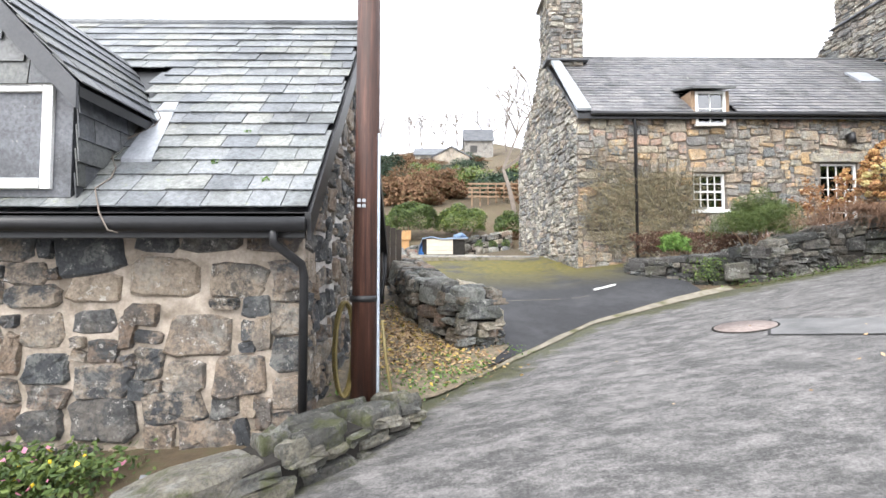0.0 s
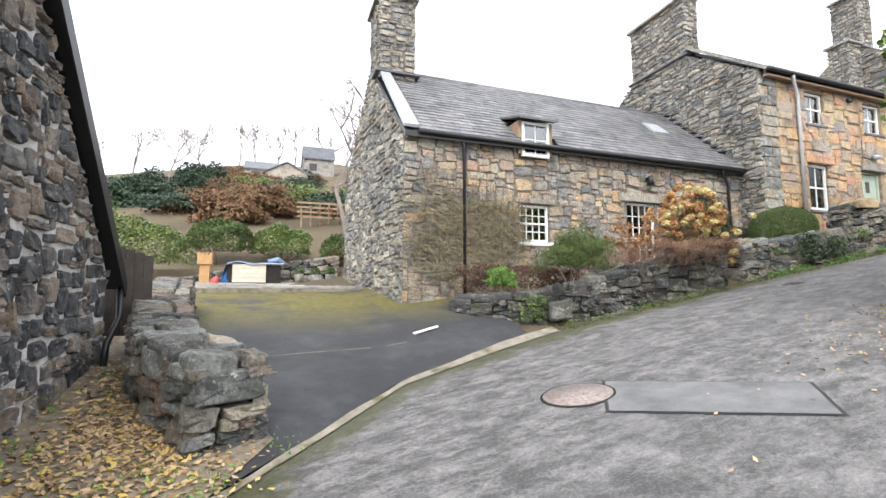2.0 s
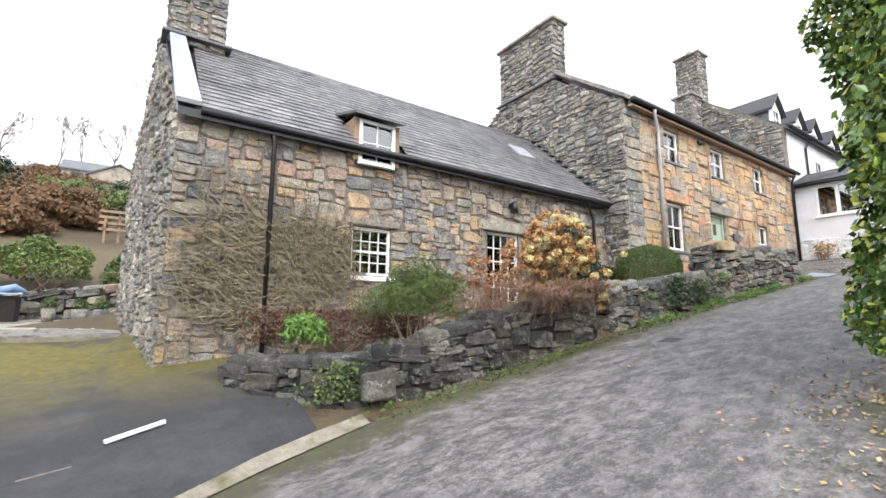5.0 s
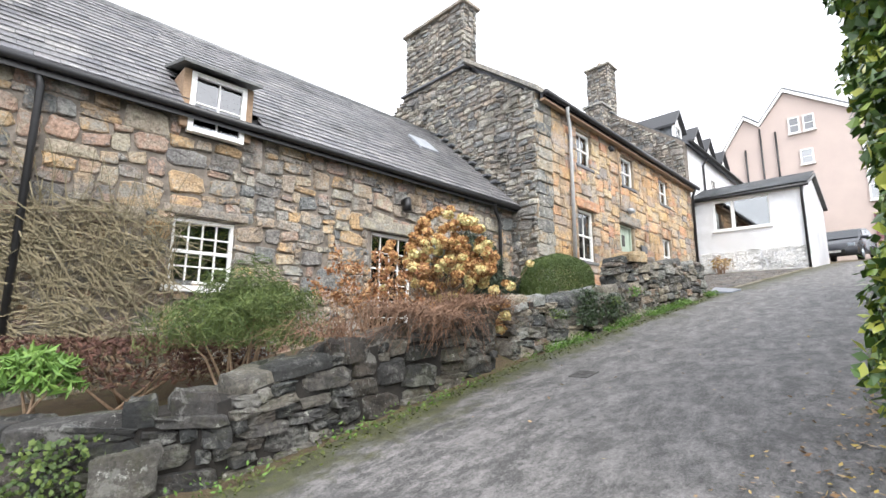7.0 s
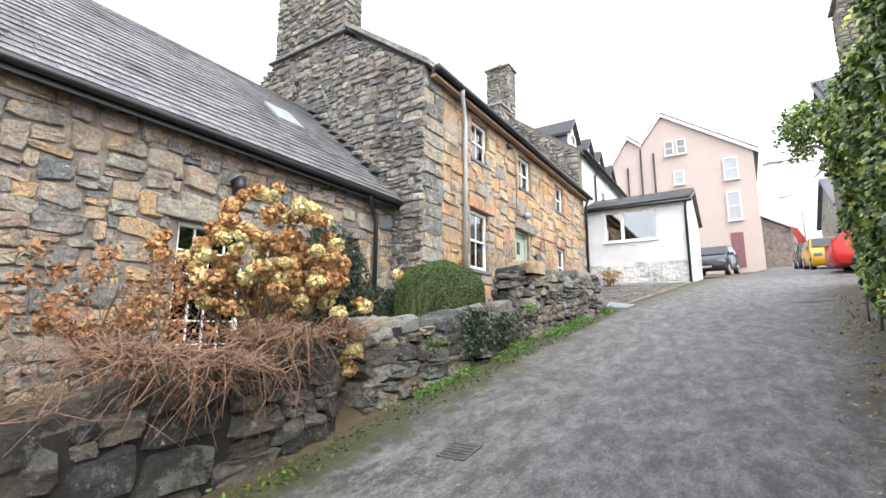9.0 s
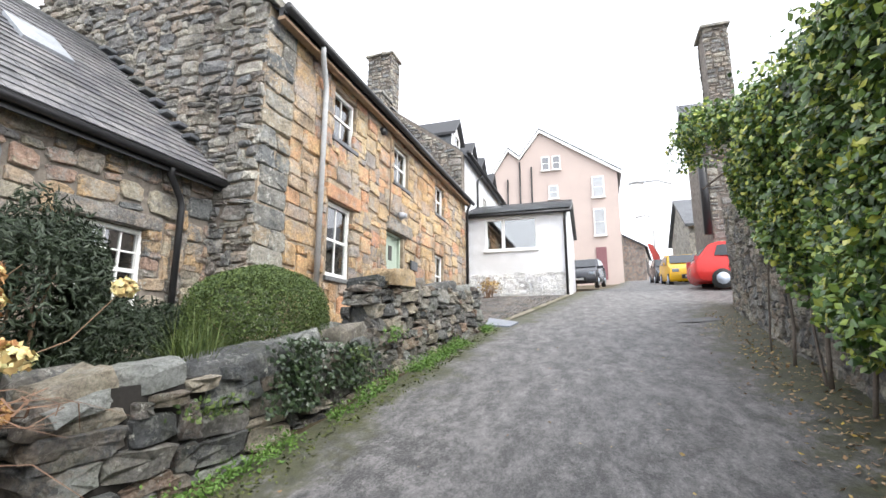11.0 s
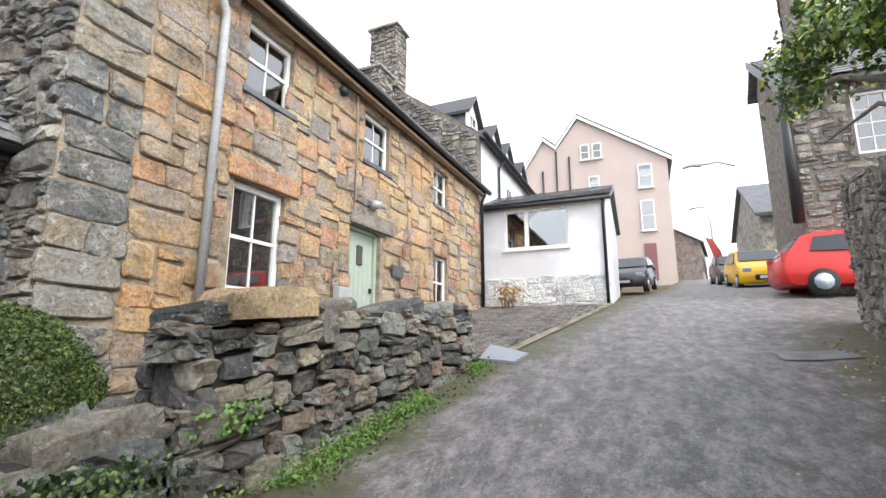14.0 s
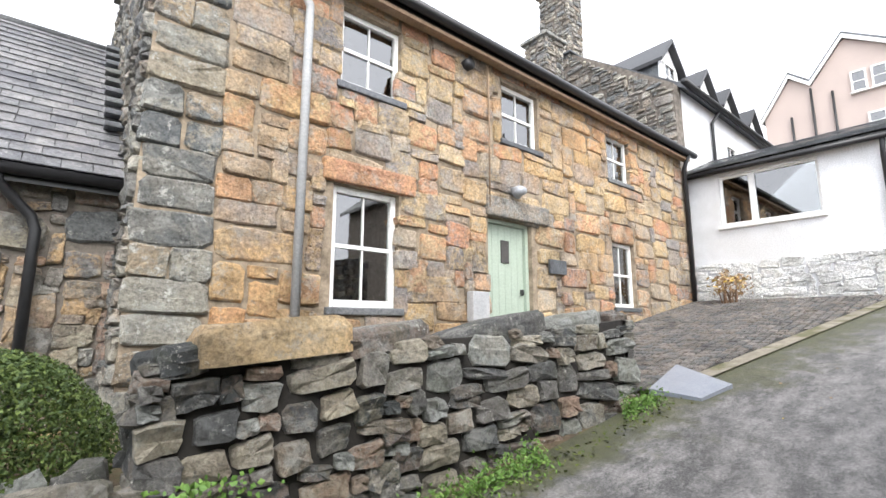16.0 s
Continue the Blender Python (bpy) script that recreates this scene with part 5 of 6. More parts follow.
tagged(part(tuft, "blades", mesh_of("blades", V, F, BROOM)), kind="stuff")


def twigs(owner, name, origin, n, length, fan, droop, radius, material, seed, up=1.0):
    """Thin arching stems out of one root, joined."""
    rng = np.random.default_rng(seed)
    V, F, tips = [], [], []
    for k in range(n):
        d = np.array((rng.normal(0, fan[0]), rng.normal(0, fan[1]), up * rng.uniform(0.6, 1.2)))
        L = length * rng.uniform(0.6, 1.15)
        o = np.array(origin) + np.array((rng.normal(0, 0.12), rng.normal(0, 0.1), 0))
        b = len(V)
        kink = rng.normal(0, 0.05, (5, 3))
        for i, s in enumerate((0, 0.25, 0.5, 0.75, 1.0)):
            p = o + d * L * s + np.array((0, 0, -droop * (L * s) ** 2)) + kink[i] * (s > 0)
            r = radius * (1 - 0.75 * s)
            V += [tuple(p + r * np.array((math.cos(t), math.sin(t), 0.3 * math.sin(t)))) for t in (0, 2.09, 4.19)]
        tips.append(p)
        for i in range(4):
            F += [(b + i * 3 + j, b + i * 3 + (j + 1) % 3, b + i * 3 + 3 + (j + 1) % 3, b + i * 3 + 3 + j) for j in range(3)]
    tagged(part(owner, name, mesh_of(name, V, F, material)), kind="stuff")
    return tips


hyd = tagged(new("hydrangea"), "big dry hydrangea with orange-brown and cream flower heads", "shrub")
rngh = np.random.default_rng(31)
tips = twigs(hyd, "stems", (9.7, 9.75, 2.45), 130, 1.25, (0.36, 0.28), 0.12, 0.011, TWIG, 32)
heads = [tuple(t) for t in tips[:60]]
for _ in range(150):
    d = rngh.normal(0, 1, 3)
    d /= np.linalg.norm(d)
    heads.append((9.75 + d[0] * 0.75, 9.6 + d[1] * 0.5, 3.35 + abs(d[2]) * 0.95 - (0.5 if d[2] < -0.4 else 0)))
for _ in range(12):
    heads.append((10.22 + rngh.normal(0, 0.1), 9.1 + rngh.normal(0, 0.1), rngh.uniform(2.45, 3.2)))
# florets stand on the outside of each round head
hp, ho = [], []
for h in heads:
    d = rngh.normal(0, 1, (105, 3))
    d /= np.linalg.norm(d, axis=1)[:, None]
    hp.append(np.array(h) + d * np.array((1, 1, 0.75)) * rngh.uniform(0.06, 0.1) * rngh.uniform(0.75, 1, (105, 1)))
    ho.append(d)
mixed = rngh.permutation(len(heads))
heads_by_tone = mixed[: int(len(heads) * 0.68)], mixed[int(len(heads) * 0.68):]
for tone, ids in zip((HYDRANGEA, leafy("pale_hydrangea", [(0.45, 0.3, 0.12), (0.6, 0.46, 0.2), (0.66, 0.58, 0.3), (0.5, 0.5, 0.22)], 0.8)), heads_by_tone):
    tagged(part(hyd, "flower_heads", leaf_mesh("flower_heads", np.concatenate([hp[k] for k in ids]), np.concatenate([ho[k] for k in ids]), 0.046, tone, rngh, 0.9, 0.5)), kind="stuff")
hyd2 = tagged(new("hydrangea"), "smaller leggy hydrangea with dry brown flower heads", "shrub")
tips = twigs(hyd2, "stems", (8.6, 9.9, 2.3), 60, 1.2, (0.35, 0.25), 0.05, 0.012, TWIG, 33)
hp = np.concatenate([np.array(h) + rngh.normal(0, 0.045, (50, 3)) for h in tips[:44]])
tagged(part(hyd2, "flower_heads", leaf_mesh("flower_heads", hp, rngh.normal(0, 1, (len(hp), 3)), 0.04, leafy("russet_heads", [(0.2, 0.08, 0.035), (0.34, 0.16, 0.07), (0.4, 0.26, 0.12)], 0.8), rngh, 0.9)), kind="stuff")
RUSSET = noisy("russet_stems", (0.1, 0.055, 0.035), (0.26, 0.15, 0.09), 9, 0.85)
droopy = tagged(new("dry_stems"), "tangle of dry reddish stems hanging over the wall", "shrub")
twigs(droopy, "stems", (8.3, 8.95, 2.72), 170, 0.85, (0.6, 0.45), 0.75, 0.008, RUSSET, 34, up=0.5)
twigs(droopy, "stems", (9.4, 9.0, 2.85), 150, 0.85, (0.55, 0.45), 0.8, 0.008, RUSSET, 35, up=0.45)
twigs(droopy, "stems", (10.1, 9.0, 2.9), 60, 0.7, (0.5, 0.4), 0.7, 0.008, RUSSET, 36, up=0.45)

twigs(droopy, "stems", (7.5, 9.1, 2.45), 70, 1.0, (0.5, 0.4), 0.6, 0.006, RUSSET, 37, up=0.6)
twigs(droopy, "stems", (8.8, 8.85, 2.7), 160, 0.8, (0.6, 0.35), 0.9, 0.007, RUSSET, 38, up=0.3)
# bare creeper on the cottage wall
creeper = tagged(new("bare_creeper"), "leafless brown creeper matted over the cottage wall", "creeper")
rngc = np.random.default_rng(41)
V, F = [], []
for k in range(900):
    x, z = rngc.uniform(3.9, 6.6), 2.0 + 2.0 * rngc.random() ** 0.8
    p = np.array((x, cy - 0.09 - abs(rngc.normal(0, 0.03)), z))
    d = np.array((rngc.normal(0, 0.6), 0, rngc.normal(0.2, 0.6)))
    b = len(V)
    for s in range(5):
        r = 0.009 * (1 - s * 0.15)
        V += [tuple(p + np.array((r * math.cos(t), r * math.sin(t), r * math.sin(t + 1)))) for t in (0, 2.09, 4.19)]
        d = d + np.array((rngc.normal(0, 0.35), 0, rngc.normal(-0.05, 0.35)))
        p = p + d * 0.16
        p[1] = cy - 0.1 - abs(rngc.normal(0, 0.04))
    for i in range(4):
        F += [(b + i * 3 + j, b + i * 3 + (j + 1) % 3, b + i * 3 + 3 + (j + 1) % 3, b + i * 3 + 3 + j) for j in range(3)]
tagged(part(creeper, "vines", mesh_of("vines", V, F, noisy("grey_vines", (0.11, 0.095, 0.055), (0.24, 0.2, 0.12), 4))), kind="stuff")

# ---- ivy and hedge along the south wall ----
ivy = tagged(new("ivy"), "thick glossy green ivy with yellow tips hanging over the wall", "ivy")
rngi = np.random.default_rng(51)
top_z = lambda x: float(np.interp(x, (7.6, 9, 12, 14, 16, 18, 19.6), (3.9, 4.15, 3.7, 3.5, 3.35, 3.1, 2.8)))
front = lambda x: float(np.interp(x, (7.4, 8, 10, 12, 14, 16, 18, 19.6), (4.6, 4.95, 4.9, 4.72, 4.6, 4.4, 4.05, 3.9)))
low = lambda x: float(np.interp(x, (7.4, 11.5, 13.0, 14.2, 15.5, 17, 18.4, 19.6), (0.3, 0.35, 0.5, 0.9, 1.4, 2.0, 2.5, 2.7)))
pts, outs = [], []
while len(pts) < 62000:
    x = rngi.uniform(7.2, 17.8)
    h = rngi.uniform(0.1, top_z(x) + 0.2)
    lump = noise.noise((x * 0.9, h * 0.9, 3)) * 0.35 + noise.noise((x * 2.3, h * 2.3, 7)) * 0.2
    if h < low(x) + lump * 1.5:
        continue
    cap = top_z(x) + lump * 1.1
    if h > cap:
        continue
    y = front(x) + lump * 0.7 - abs(rngi.normal(0, 0.2)) - 0.55 * clamp01((h - cap + 0.7) / 0.7) ** 2
    if rngi.random() < 0.22:
        y = y - max(0.0, y - 3.0) * rngi.random()
        h = cap - abs(rngi.normal(0, 0.18))
    pts.append((x, y, ground_z(x, 5) + h))
    outs.append((-0.25, 1.0, 0.5))
tagged(part(ivy, "leaves", leaf_mesh("leaves", pts, outs, 0.072, IVY, rngi, 0.8, 0.75)), kind="stuff")
# large near-black leaves behind the ivy face: its inner shade put into colour
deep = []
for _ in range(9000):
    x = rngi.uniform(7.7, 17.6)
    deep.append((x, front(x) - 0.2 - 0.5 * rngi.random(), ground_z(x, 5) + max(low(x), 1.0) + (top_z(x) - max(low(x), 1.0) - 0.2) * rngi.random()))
tagged(part(ivy, "inner_leaves", leaf_mesh("inner_leaves", deep, np.tile((0, 1.0, 0.2), (9000, 1)), 0.17, YEW_AND_SHADE, rngi, 0.9, 0.4)), kind="stuff")
for x0, x1, hgt, r0 in ((14.4, 13.9, 2.3, 0.024), (14.5, 14.8, 2.0, 0.016), (15.3, 14.9, 2.4, 0.02), (13.6, 13.2, 2.2, 0.02), (13.0, 13.3, 1.9, 0.014), (16.1, 15.6, 2.3, 0.014)):
    run = [(x0 + (x1 - x0) * k + 0.1 * noise.noise((x0, k * 5, 1)), 4.34 - 0.03 * (x0 - 13) + 0.05 * noise.noise((x0, k * 6, 5)), ground_z(x0, 4.3) + hgt * k) for k in np.linspace(0, 1, 12)]
    part(ivy, "stem", tube("stem", run, r0, BARK, 7, r0 * 0.5))
tree = tagged(new("overhanging_shrub"), "leafy green shrub branch leaning over the wall end", "shrub")
tp, to = [], []
for c, r, n in (((17.6, 4.5, 6.75), (0.75, 0.42, 0.38), 1900), ((18.3, 4.5, 6.5), (0.42, 0.3, 0.34), 400), ((16.5, 4.2, 6.35), (1.0, 0.5, 0.46), 2500)):
    a, b = ball_points(rngi, n, c, r, 0.6, 0.25)
    tp.append(a)
    to.append(b)
tagged(part(tree, "leaves", leaf_mesh("leaves", np.concatenate(tp), np.concatenate(to), 0.075, IVY, rngi, 0.7)), kind="stuff")
part(tree, "branch", tube("branch", [(16.2, 3.9, 5.2), (16.9, 4.15, 5.95), (17.6, 4.4, 6.4), (18.3, 4.45, 6.6)], 0.05, BARK, 8, 0.015))
part(tree, "branch", tube("branch", [(16.5, 3.95, 5.4), (17.2, 4.3, 5.9), (18.2, 4.4, 5.95)], 0.03, BARK, 8, 0.012))

# ---- things on and beside the lane ----
manhole = tagged(new("manhole_cover"), "round rusty iron manhole cover set in the asphalt", "manhole")
mx, my = 3.6, 5.45
slope_m = Matrix.Translation((mx, my, ground_z(mx, my) + 0.012)) @ Euler((0, -math.atan(0.173), 0)).to_matrix().to_4x4()
manhole.matrix_basis = slope_m
RUST = noisy("rusty_iron", (0.17, 0.13, 0.115), (0.3, 0.25, 0.23), 20, 0.7)
part(manhole, "lid", tube("lid", [(0, 0, -0.02), (0, 0, 0.004)], 0.32, RUST, 36))
part(manhole, "ring", tube("ring", [(0, 0, -0.02), (0, 0, 0.0)], 0.345, GAP, 36))
PATCH = noisy("pale_patch_asphalt", (0.09, 0.09, 0.09), (0.19, 0.188, 0.186), 3, 0.75, relief=0.4, fine=70)
def patch_row(t, grow=0.0):
    """One row across the repair, from its edge by the manhole to its far end."""
    ax0, ay0, bx0, by0 = 3.51 + 0.94 * t, 4.9 - 1.14 * t, 4.02 + 0.91 * t, 5.58 - 1.32 * t
    return [(ax0 + (bx0 - ax0) * k + 0.012 * noise.noise((k * 5, t * 9, 2)), ay0 + (by0 - ay0) * k + 0.012 * noise.noise((k * 5, t * 9, 4))) for k in np.linspace(-grow, 1 + grow, 7)]


SEAM = noisy("black_bitumen_seam", (0.012, 0.012, 0.012), (0.025, 0.025, 0.025), 9, 0.6)
tagged(strip("patch_seam", [patch_row(t, 0.035) for t in np.linspace(-0.02, 1.02, 16)], SEAM, 0.006), "dark bitumen seam round the asphalt repair", "road", kind="structure")
tagged(strip("asphalt_patch", [patch_row(t) for t in np.linspace(0, 1, 16)], PATCH, 0.011), "paler rectangular asphalt repair patch in the lane", "road", kind="structure")
tagged(strip("asphalt_patch", [[(18.95 + 0.5 * k / 3, 4.9 - 0.75 * t) for k in range(4)] for t in (0, 0.5, 1)], PATCH, 0.012), "pale square iron cover in the lane", "road", kind="structure")
DARKIRON = noisy("dark_cast_iron", (0.05, 0.048, 0.045), (0.12, 0.115, 0.11), 18, 0.6)
drain = tagged(new("drain_cover"), "small dark iron drain cover in the lane", "drain")
part(drain, "grate", boxes("grate", [((9.95, 7.6, 0), (10.25, 7.85, 0.012)), *[((9.98 + 0.05 * k, 7.62, 0.012), (10.0 + 0.05 * k, 7.83, 0.018)) for k in range(5)]], DARKIRON, Matrix.Translation((10.1, 7.7, ground_z(10.1, 7.7))) @ Euler((0, -math.atan(0.173), 0)).to_matrix().to_4x4() @ Matrix.Translation((-10.1, -7.7, 0))))
bar = tagged(new("white_bar"), "white painted bar lying on the driveway edge", "bar")
bar.matrix_basis = pose(3.36, 9.33, ground_z(3.36, 9.33) + 0.02, 3, -10, 22)
part(bar, "bar", boxes("bar", [((-0.27, -0.022, 0), (0.27, 0.022, 0.035))], WHITE))
joint = tagged(strip("drive_joint", [[(x, 8.55 + 0.12 * x + 0.025 * k) for k in range(2)] for x in np.arange(-0.3, 3.1, 0.2)], CONCRETE, 0.006), "thin pale joint line across the driveway", "joint", kind="structure")
slab = tagged(new("slate_slab"), "smooth blue-grey slate slab at the edge of the setts", "slab")
part(slab, "slab", prism("slab", [(18.55, 8.62, ground_z(18.5, 8.5) + 0.06), (18.5, 8.1, ground_z(18.5, 8.1) + 0.03), (19.0, 8.0, ground_z(19, 8.0) + 0.04), (19.5, 8.75, ground_z(19.5, 8.5) + 0.07)], (0, 0, -0.06), noisy("blue_slate", (0.2, 0.22, 0.26), (0.27, 0.29, 0.33), 3, 0.35)))

# far side of the drive: flags, crates, pots
patio = tagged(new("pavement_flags"), "uneven grey flagstones of the back patio", "pavement", kind="structure")
ZP = 2.16
part(patio, "bed", prism("bed", [(-1.6, 14.4, 0.8), (-1.6, 19.9, 0.8), (-1.6, 19.9, 2.2), (-1.6, 14.4, 1.95)], (4.8, 0, 0), CONCRETE))
crate = tagged(new("wooden_box"), "pale weathered timber box under a blue tarpaulin", "box")
part(crate, "front", boxes("front", [((-0.42, 18.5, ZP + 0.03 + 0.155 * i), (0.62, 18.55, ZP + 0.18 + 0.155 * i)) for i in range(4)], noisy("pale_board", (0.5, 0.45, 0.36), (0.62, 0.57, 0.48), 4, 0.8)))
part(crate, "body", boxes("body", [((-0.6, 18.56, ZP), (1.1, 19.3, ZP + 0.62))], GAP))
BLUE = noisy("blue_tarpaulin", (0.1, 0.17, 0.28), (0.24, 0.33, 0.45), 3, 0.45, relief=0.6, fine=9)
tarp_x, tarp_y = np.linspace(-0.75, 1.2, 14), np.linspace(18.42, 19.4, 8)
tv = [(x, y + 0.02, ZP + 0.7 + 0.1 * noise.noise((x * 2, y * 2, 1)) - (0.4 if i in (0,) else 0) - 0.06 * (j == 0)) for i, x in enumerate(tarp_x) for j, y in enumerate(tarp_y)]
tf = [(i * 8 + j, (i + 1) * 8 + j, (i + 1) * 8 + j + 1, i * 8 + j + 1) for i in range(13) for j in range(7)]
tarp = tagged(new("tarpaulin"), "crumpled blue tarpaulin draped over the box", "tarpaulin")
part(tarp, "sheet", mesh_of("sheet", tv, tf, BLUE, True))
part(tarp, "fold", tube("fold", [(0.7, 18.9, ZP + 0.72), (1.0, 18.95, ZP + 0.85), (1.25, 19.0, ZP + 0.7)], 0.12, BLUE, 9, 0.05))
post = tagged(new("timber_post_box"), "orange timber box on a post with crenellated top", "box")
ORANGEW = noisy("orange_pine", (0.4, 0.22, 0.09), (0.5, 0.3, 0.13), 5, 0.7)
part(post, "post", boxes("post", [((-1.45, 18.9, ZP), (-1.15, 19.15, ZP + 0.62))], ORANGEW))
part(post, "head", boxes("head", [((-1.52, 18.84, ZP + 0.63), (-1.08, 19.2, ZP + 0.95)), *[((-1.52 + 0.12 * i, 18.84, ZP + 0.94), (-1.44 + 0.12 * i, 19.2, ZP + 1.02)) for i in range(4)]], ORANGEW))
redbag = tagged(new("red_bag"), "small red plastic bag on the patio", "bag")
part(redbag, "bag", tube("bag", [(-0.95, 18.6, ZP), (-0.93, 18.6, ZP + 0.1), (-0.88, 18.6, ZP + 0.22)], 0.18, noisy("red_plastic", (0.45, 0.05, 0.05), (0.55, 0.09, 0.08), 6, 0.4), 10, 0.05))
bluebag = tagged(new("blue_sack"), "bright blue sack beside the box", "bag")
part(bluebag, "sack", tube("sack", [(-0.62, 18.7, ZP), (-0.6, 18.7, ZP + 0.3), (-0.58, 18.75, ZP + 0.5)], 0.17, noisy("blue_plastic", (0.02, 0.12, 0.4), (0.04, 0.18, 0.5), 6, 0.4), 10, 0.08))
for px_, py_, r_ in ((1.7, 18.8, 0.16), (2.3, 19.2, 0.2), (2.75, 18.6, 0.17)):
    pot = tagged(new("plant_pot"), "grey stone plant pot with a small plant", "pot", "patio pots")
    part(pot, "pot", tube("pot", [(px_, py_, ZP), (px_, py_, ZP + 0.15), (px_, py_, ZP + 0.34)], r_ * 0.75, GREY_STONE, 14, r_))
    rp = np.random.default_rng(int(px_ * 10))
    a, b = ball_points(rp, 160, (px_, py_, ZP + 0.42), (0.2, 0.2, 0.2))
    tagged(part(pot, "plant", leaf_mesh("plant", a, b, 0.08, BOX, rp)), kind="stuff")
dry_wall("wall_patio_back", "low dark drystone retaining wall behind the patio", [(-8.5, 20.3), (-4, 20.0), (0, 19.9), (3.2, 19.8)], [0.9, 0.9, 0.95, 0.9], 0.5, (0.16, 0.12), S_DRY, 10, 95, near=(8, 0.5))

for c, r, n, m_, nm, lab in (((-1.25, 22.0, 3.85), (1.35, 0.9, 0.85), 9000, BOX, "clipped_shrub", "rounded bright green clipped shrub behind patio"), ((1.15, 22.2, 3.8), (1.15, 0.9, 0.85), 8000, HEDGE, "clipped_shrub", "rounded dark green clipped shrub behind patio"), ((-3.5, 19.2, 3.2), (1.75, 0.9, 1.05), 9000, HEDGE, "laurel_bush", "tall dense green laurel bush beside the patio"), ((3.3, 21.2, 3.5), (0.7, 0.7, 0.7), 3500, BOX, "clipped_shrub", "small green shrub at the cottage corner"), ((3.2, 21.4, 3.0), (0.7, 0.6, 0.5), 2000, BRACKEN, "bracken_bush", "rust brown dead bracken")):
    shrub(nm, lab, c, r, n, 0.085, m_, int(abs(c[0]) * 7) + 60, stems=4, lump=0.22, lo=0.7)
for c, r, n, m_ in (((-8.9, 42, 8.6), (2.6, 2, 2.1), 7000, CONIFER), ((-5.0, 44, 9.3), (2.5, 2, 2.9), 8000, CONIFER), ((-11.5, 46, 8.6), (2.2, 2, 1.6), 5000, HEDGE), ((-1.8, 31, 6.3), (1.9, 1.5, 1.2), 5000, BRACKEN), ((0.0, 34, 7.3), (1.9, 1.6, 1.3), 6000, BRACKEN), ((5, 36, 7.0), (2.6, 2, 2.2), 4000, CONIFER), ((-4, 36, 6.8), (3, 2, 1.6), 4000, BRACKEN), ((9.5, 40, 7.5), (3, 2, 3), 4000, BRACKEN)):
    shrub("hillside_bush", "brown and dark green scrub on the hillside", c, r, n, 0.26, m_, int(abs(c[0]) * 5) + 80, stems=3, lump=0.45, lo=0.5, group="hillside scrub")

rngs = random.Random(17)
for k in range(26):
    sx, sy = rngs.uniform(-14, 9), rngs.uniform(26, 70)
    shrub("hillside_bush", "brown and dark green scrub on the hillside", (sx, sy, ground_z(sx, sy) + 0.35), (rngs.uniform(1.8, 3.6), 1.6, rngs.uniform(0.6, 1.2)), 2600, 0.2, (BRACKEN, CONIFER, HEDGE, BRACKEN)[k % 4], 300 + k, stems=2, lump=0.5, lo=0.45, group="hillside scrub")


def bare_tree(label, x, y, height, seed, spread=0.55, depth=5, base=None, thick=0.026):
    rng = random.Random(seed)
    top = tagged(new("bare_tree"), label, "tree", "bare trees")
    z0 = (ground_z(x, y) if base is None else base) - 0.2
    V, F = [], []

    def limb(p, d, L, r, k):
        b = len(V)
        side = d.orthogonal().normalized()
        q = p
        for i in range(4):
            d = (d + Vector((rng.gauss(0, 0.12), rng.gauss(0, 0.12), rng.gauss(0.05, 0.1)))).normalized()
            o2 = d.cross(side).normalized()
            rr = r * (1 - 0.14 * i)
            V.extend([tuple(q + side * rr * math.cos(t) + o2 * rr * math.sin(t)) for t in (0, 1.57, 3.14, 4.71)])
            if i < 3:
                q = q + d * L / 3
        for i in range(3):
            F.extend([(b + i * 4 + j, b + i * 4 + (j + 1) % 4, b + i * 4 + 4 + (j + 1) % 4, b + i * 4 + 4 + j) for j in range(4)])
        if k > 0:
            for _ in range(rng.choice((2, 3, 3))):
                e = (d + Vector((rng.gauss(0, spread), rng.gauss(0, spread), rng.gauss(0.1, spread * 0.6)))).normalized()
                limb(q, e, L * rng.uniform(0.6, 0.85), r * 0.66, k - 1)
    limb(Vector((0, 0, 0)), Vector((0, 0, 1)), height * 0.36, height * thick, depth)
    part(top, "trunk_and_limbs", mesh_of("trunk_and_limbs", V, F, BARK))
    top.matrix_basis = pose(x, y, z0)
    return top


t_a = bare_tree("leafless grey tree standing on the hill crest", -14, 78, 7.5, 3, 0.5, 5)
t_b = bare_tree("slender leafless tree standing on the hill crest", -5, 80, 7, 4, 0.3, 5)
for i, (x, y) in enumerate(((-26, 78), (-19, 80), (-10, 79), (-2.5, 79), (0.5, 81), (3.2, 80), (8, 79), (12, 80), (-33, 76))):
    copy_thing((t_a, t_b)[i % 2], pose(x, y, ground_z(x, y) - 0.2, 0, 0, i * 67))
bare_tree("twisted leafless orchard tree behind the cottage", 4.3, 25.5, 8.2, 12, 0.75, 5, thick=0.022)


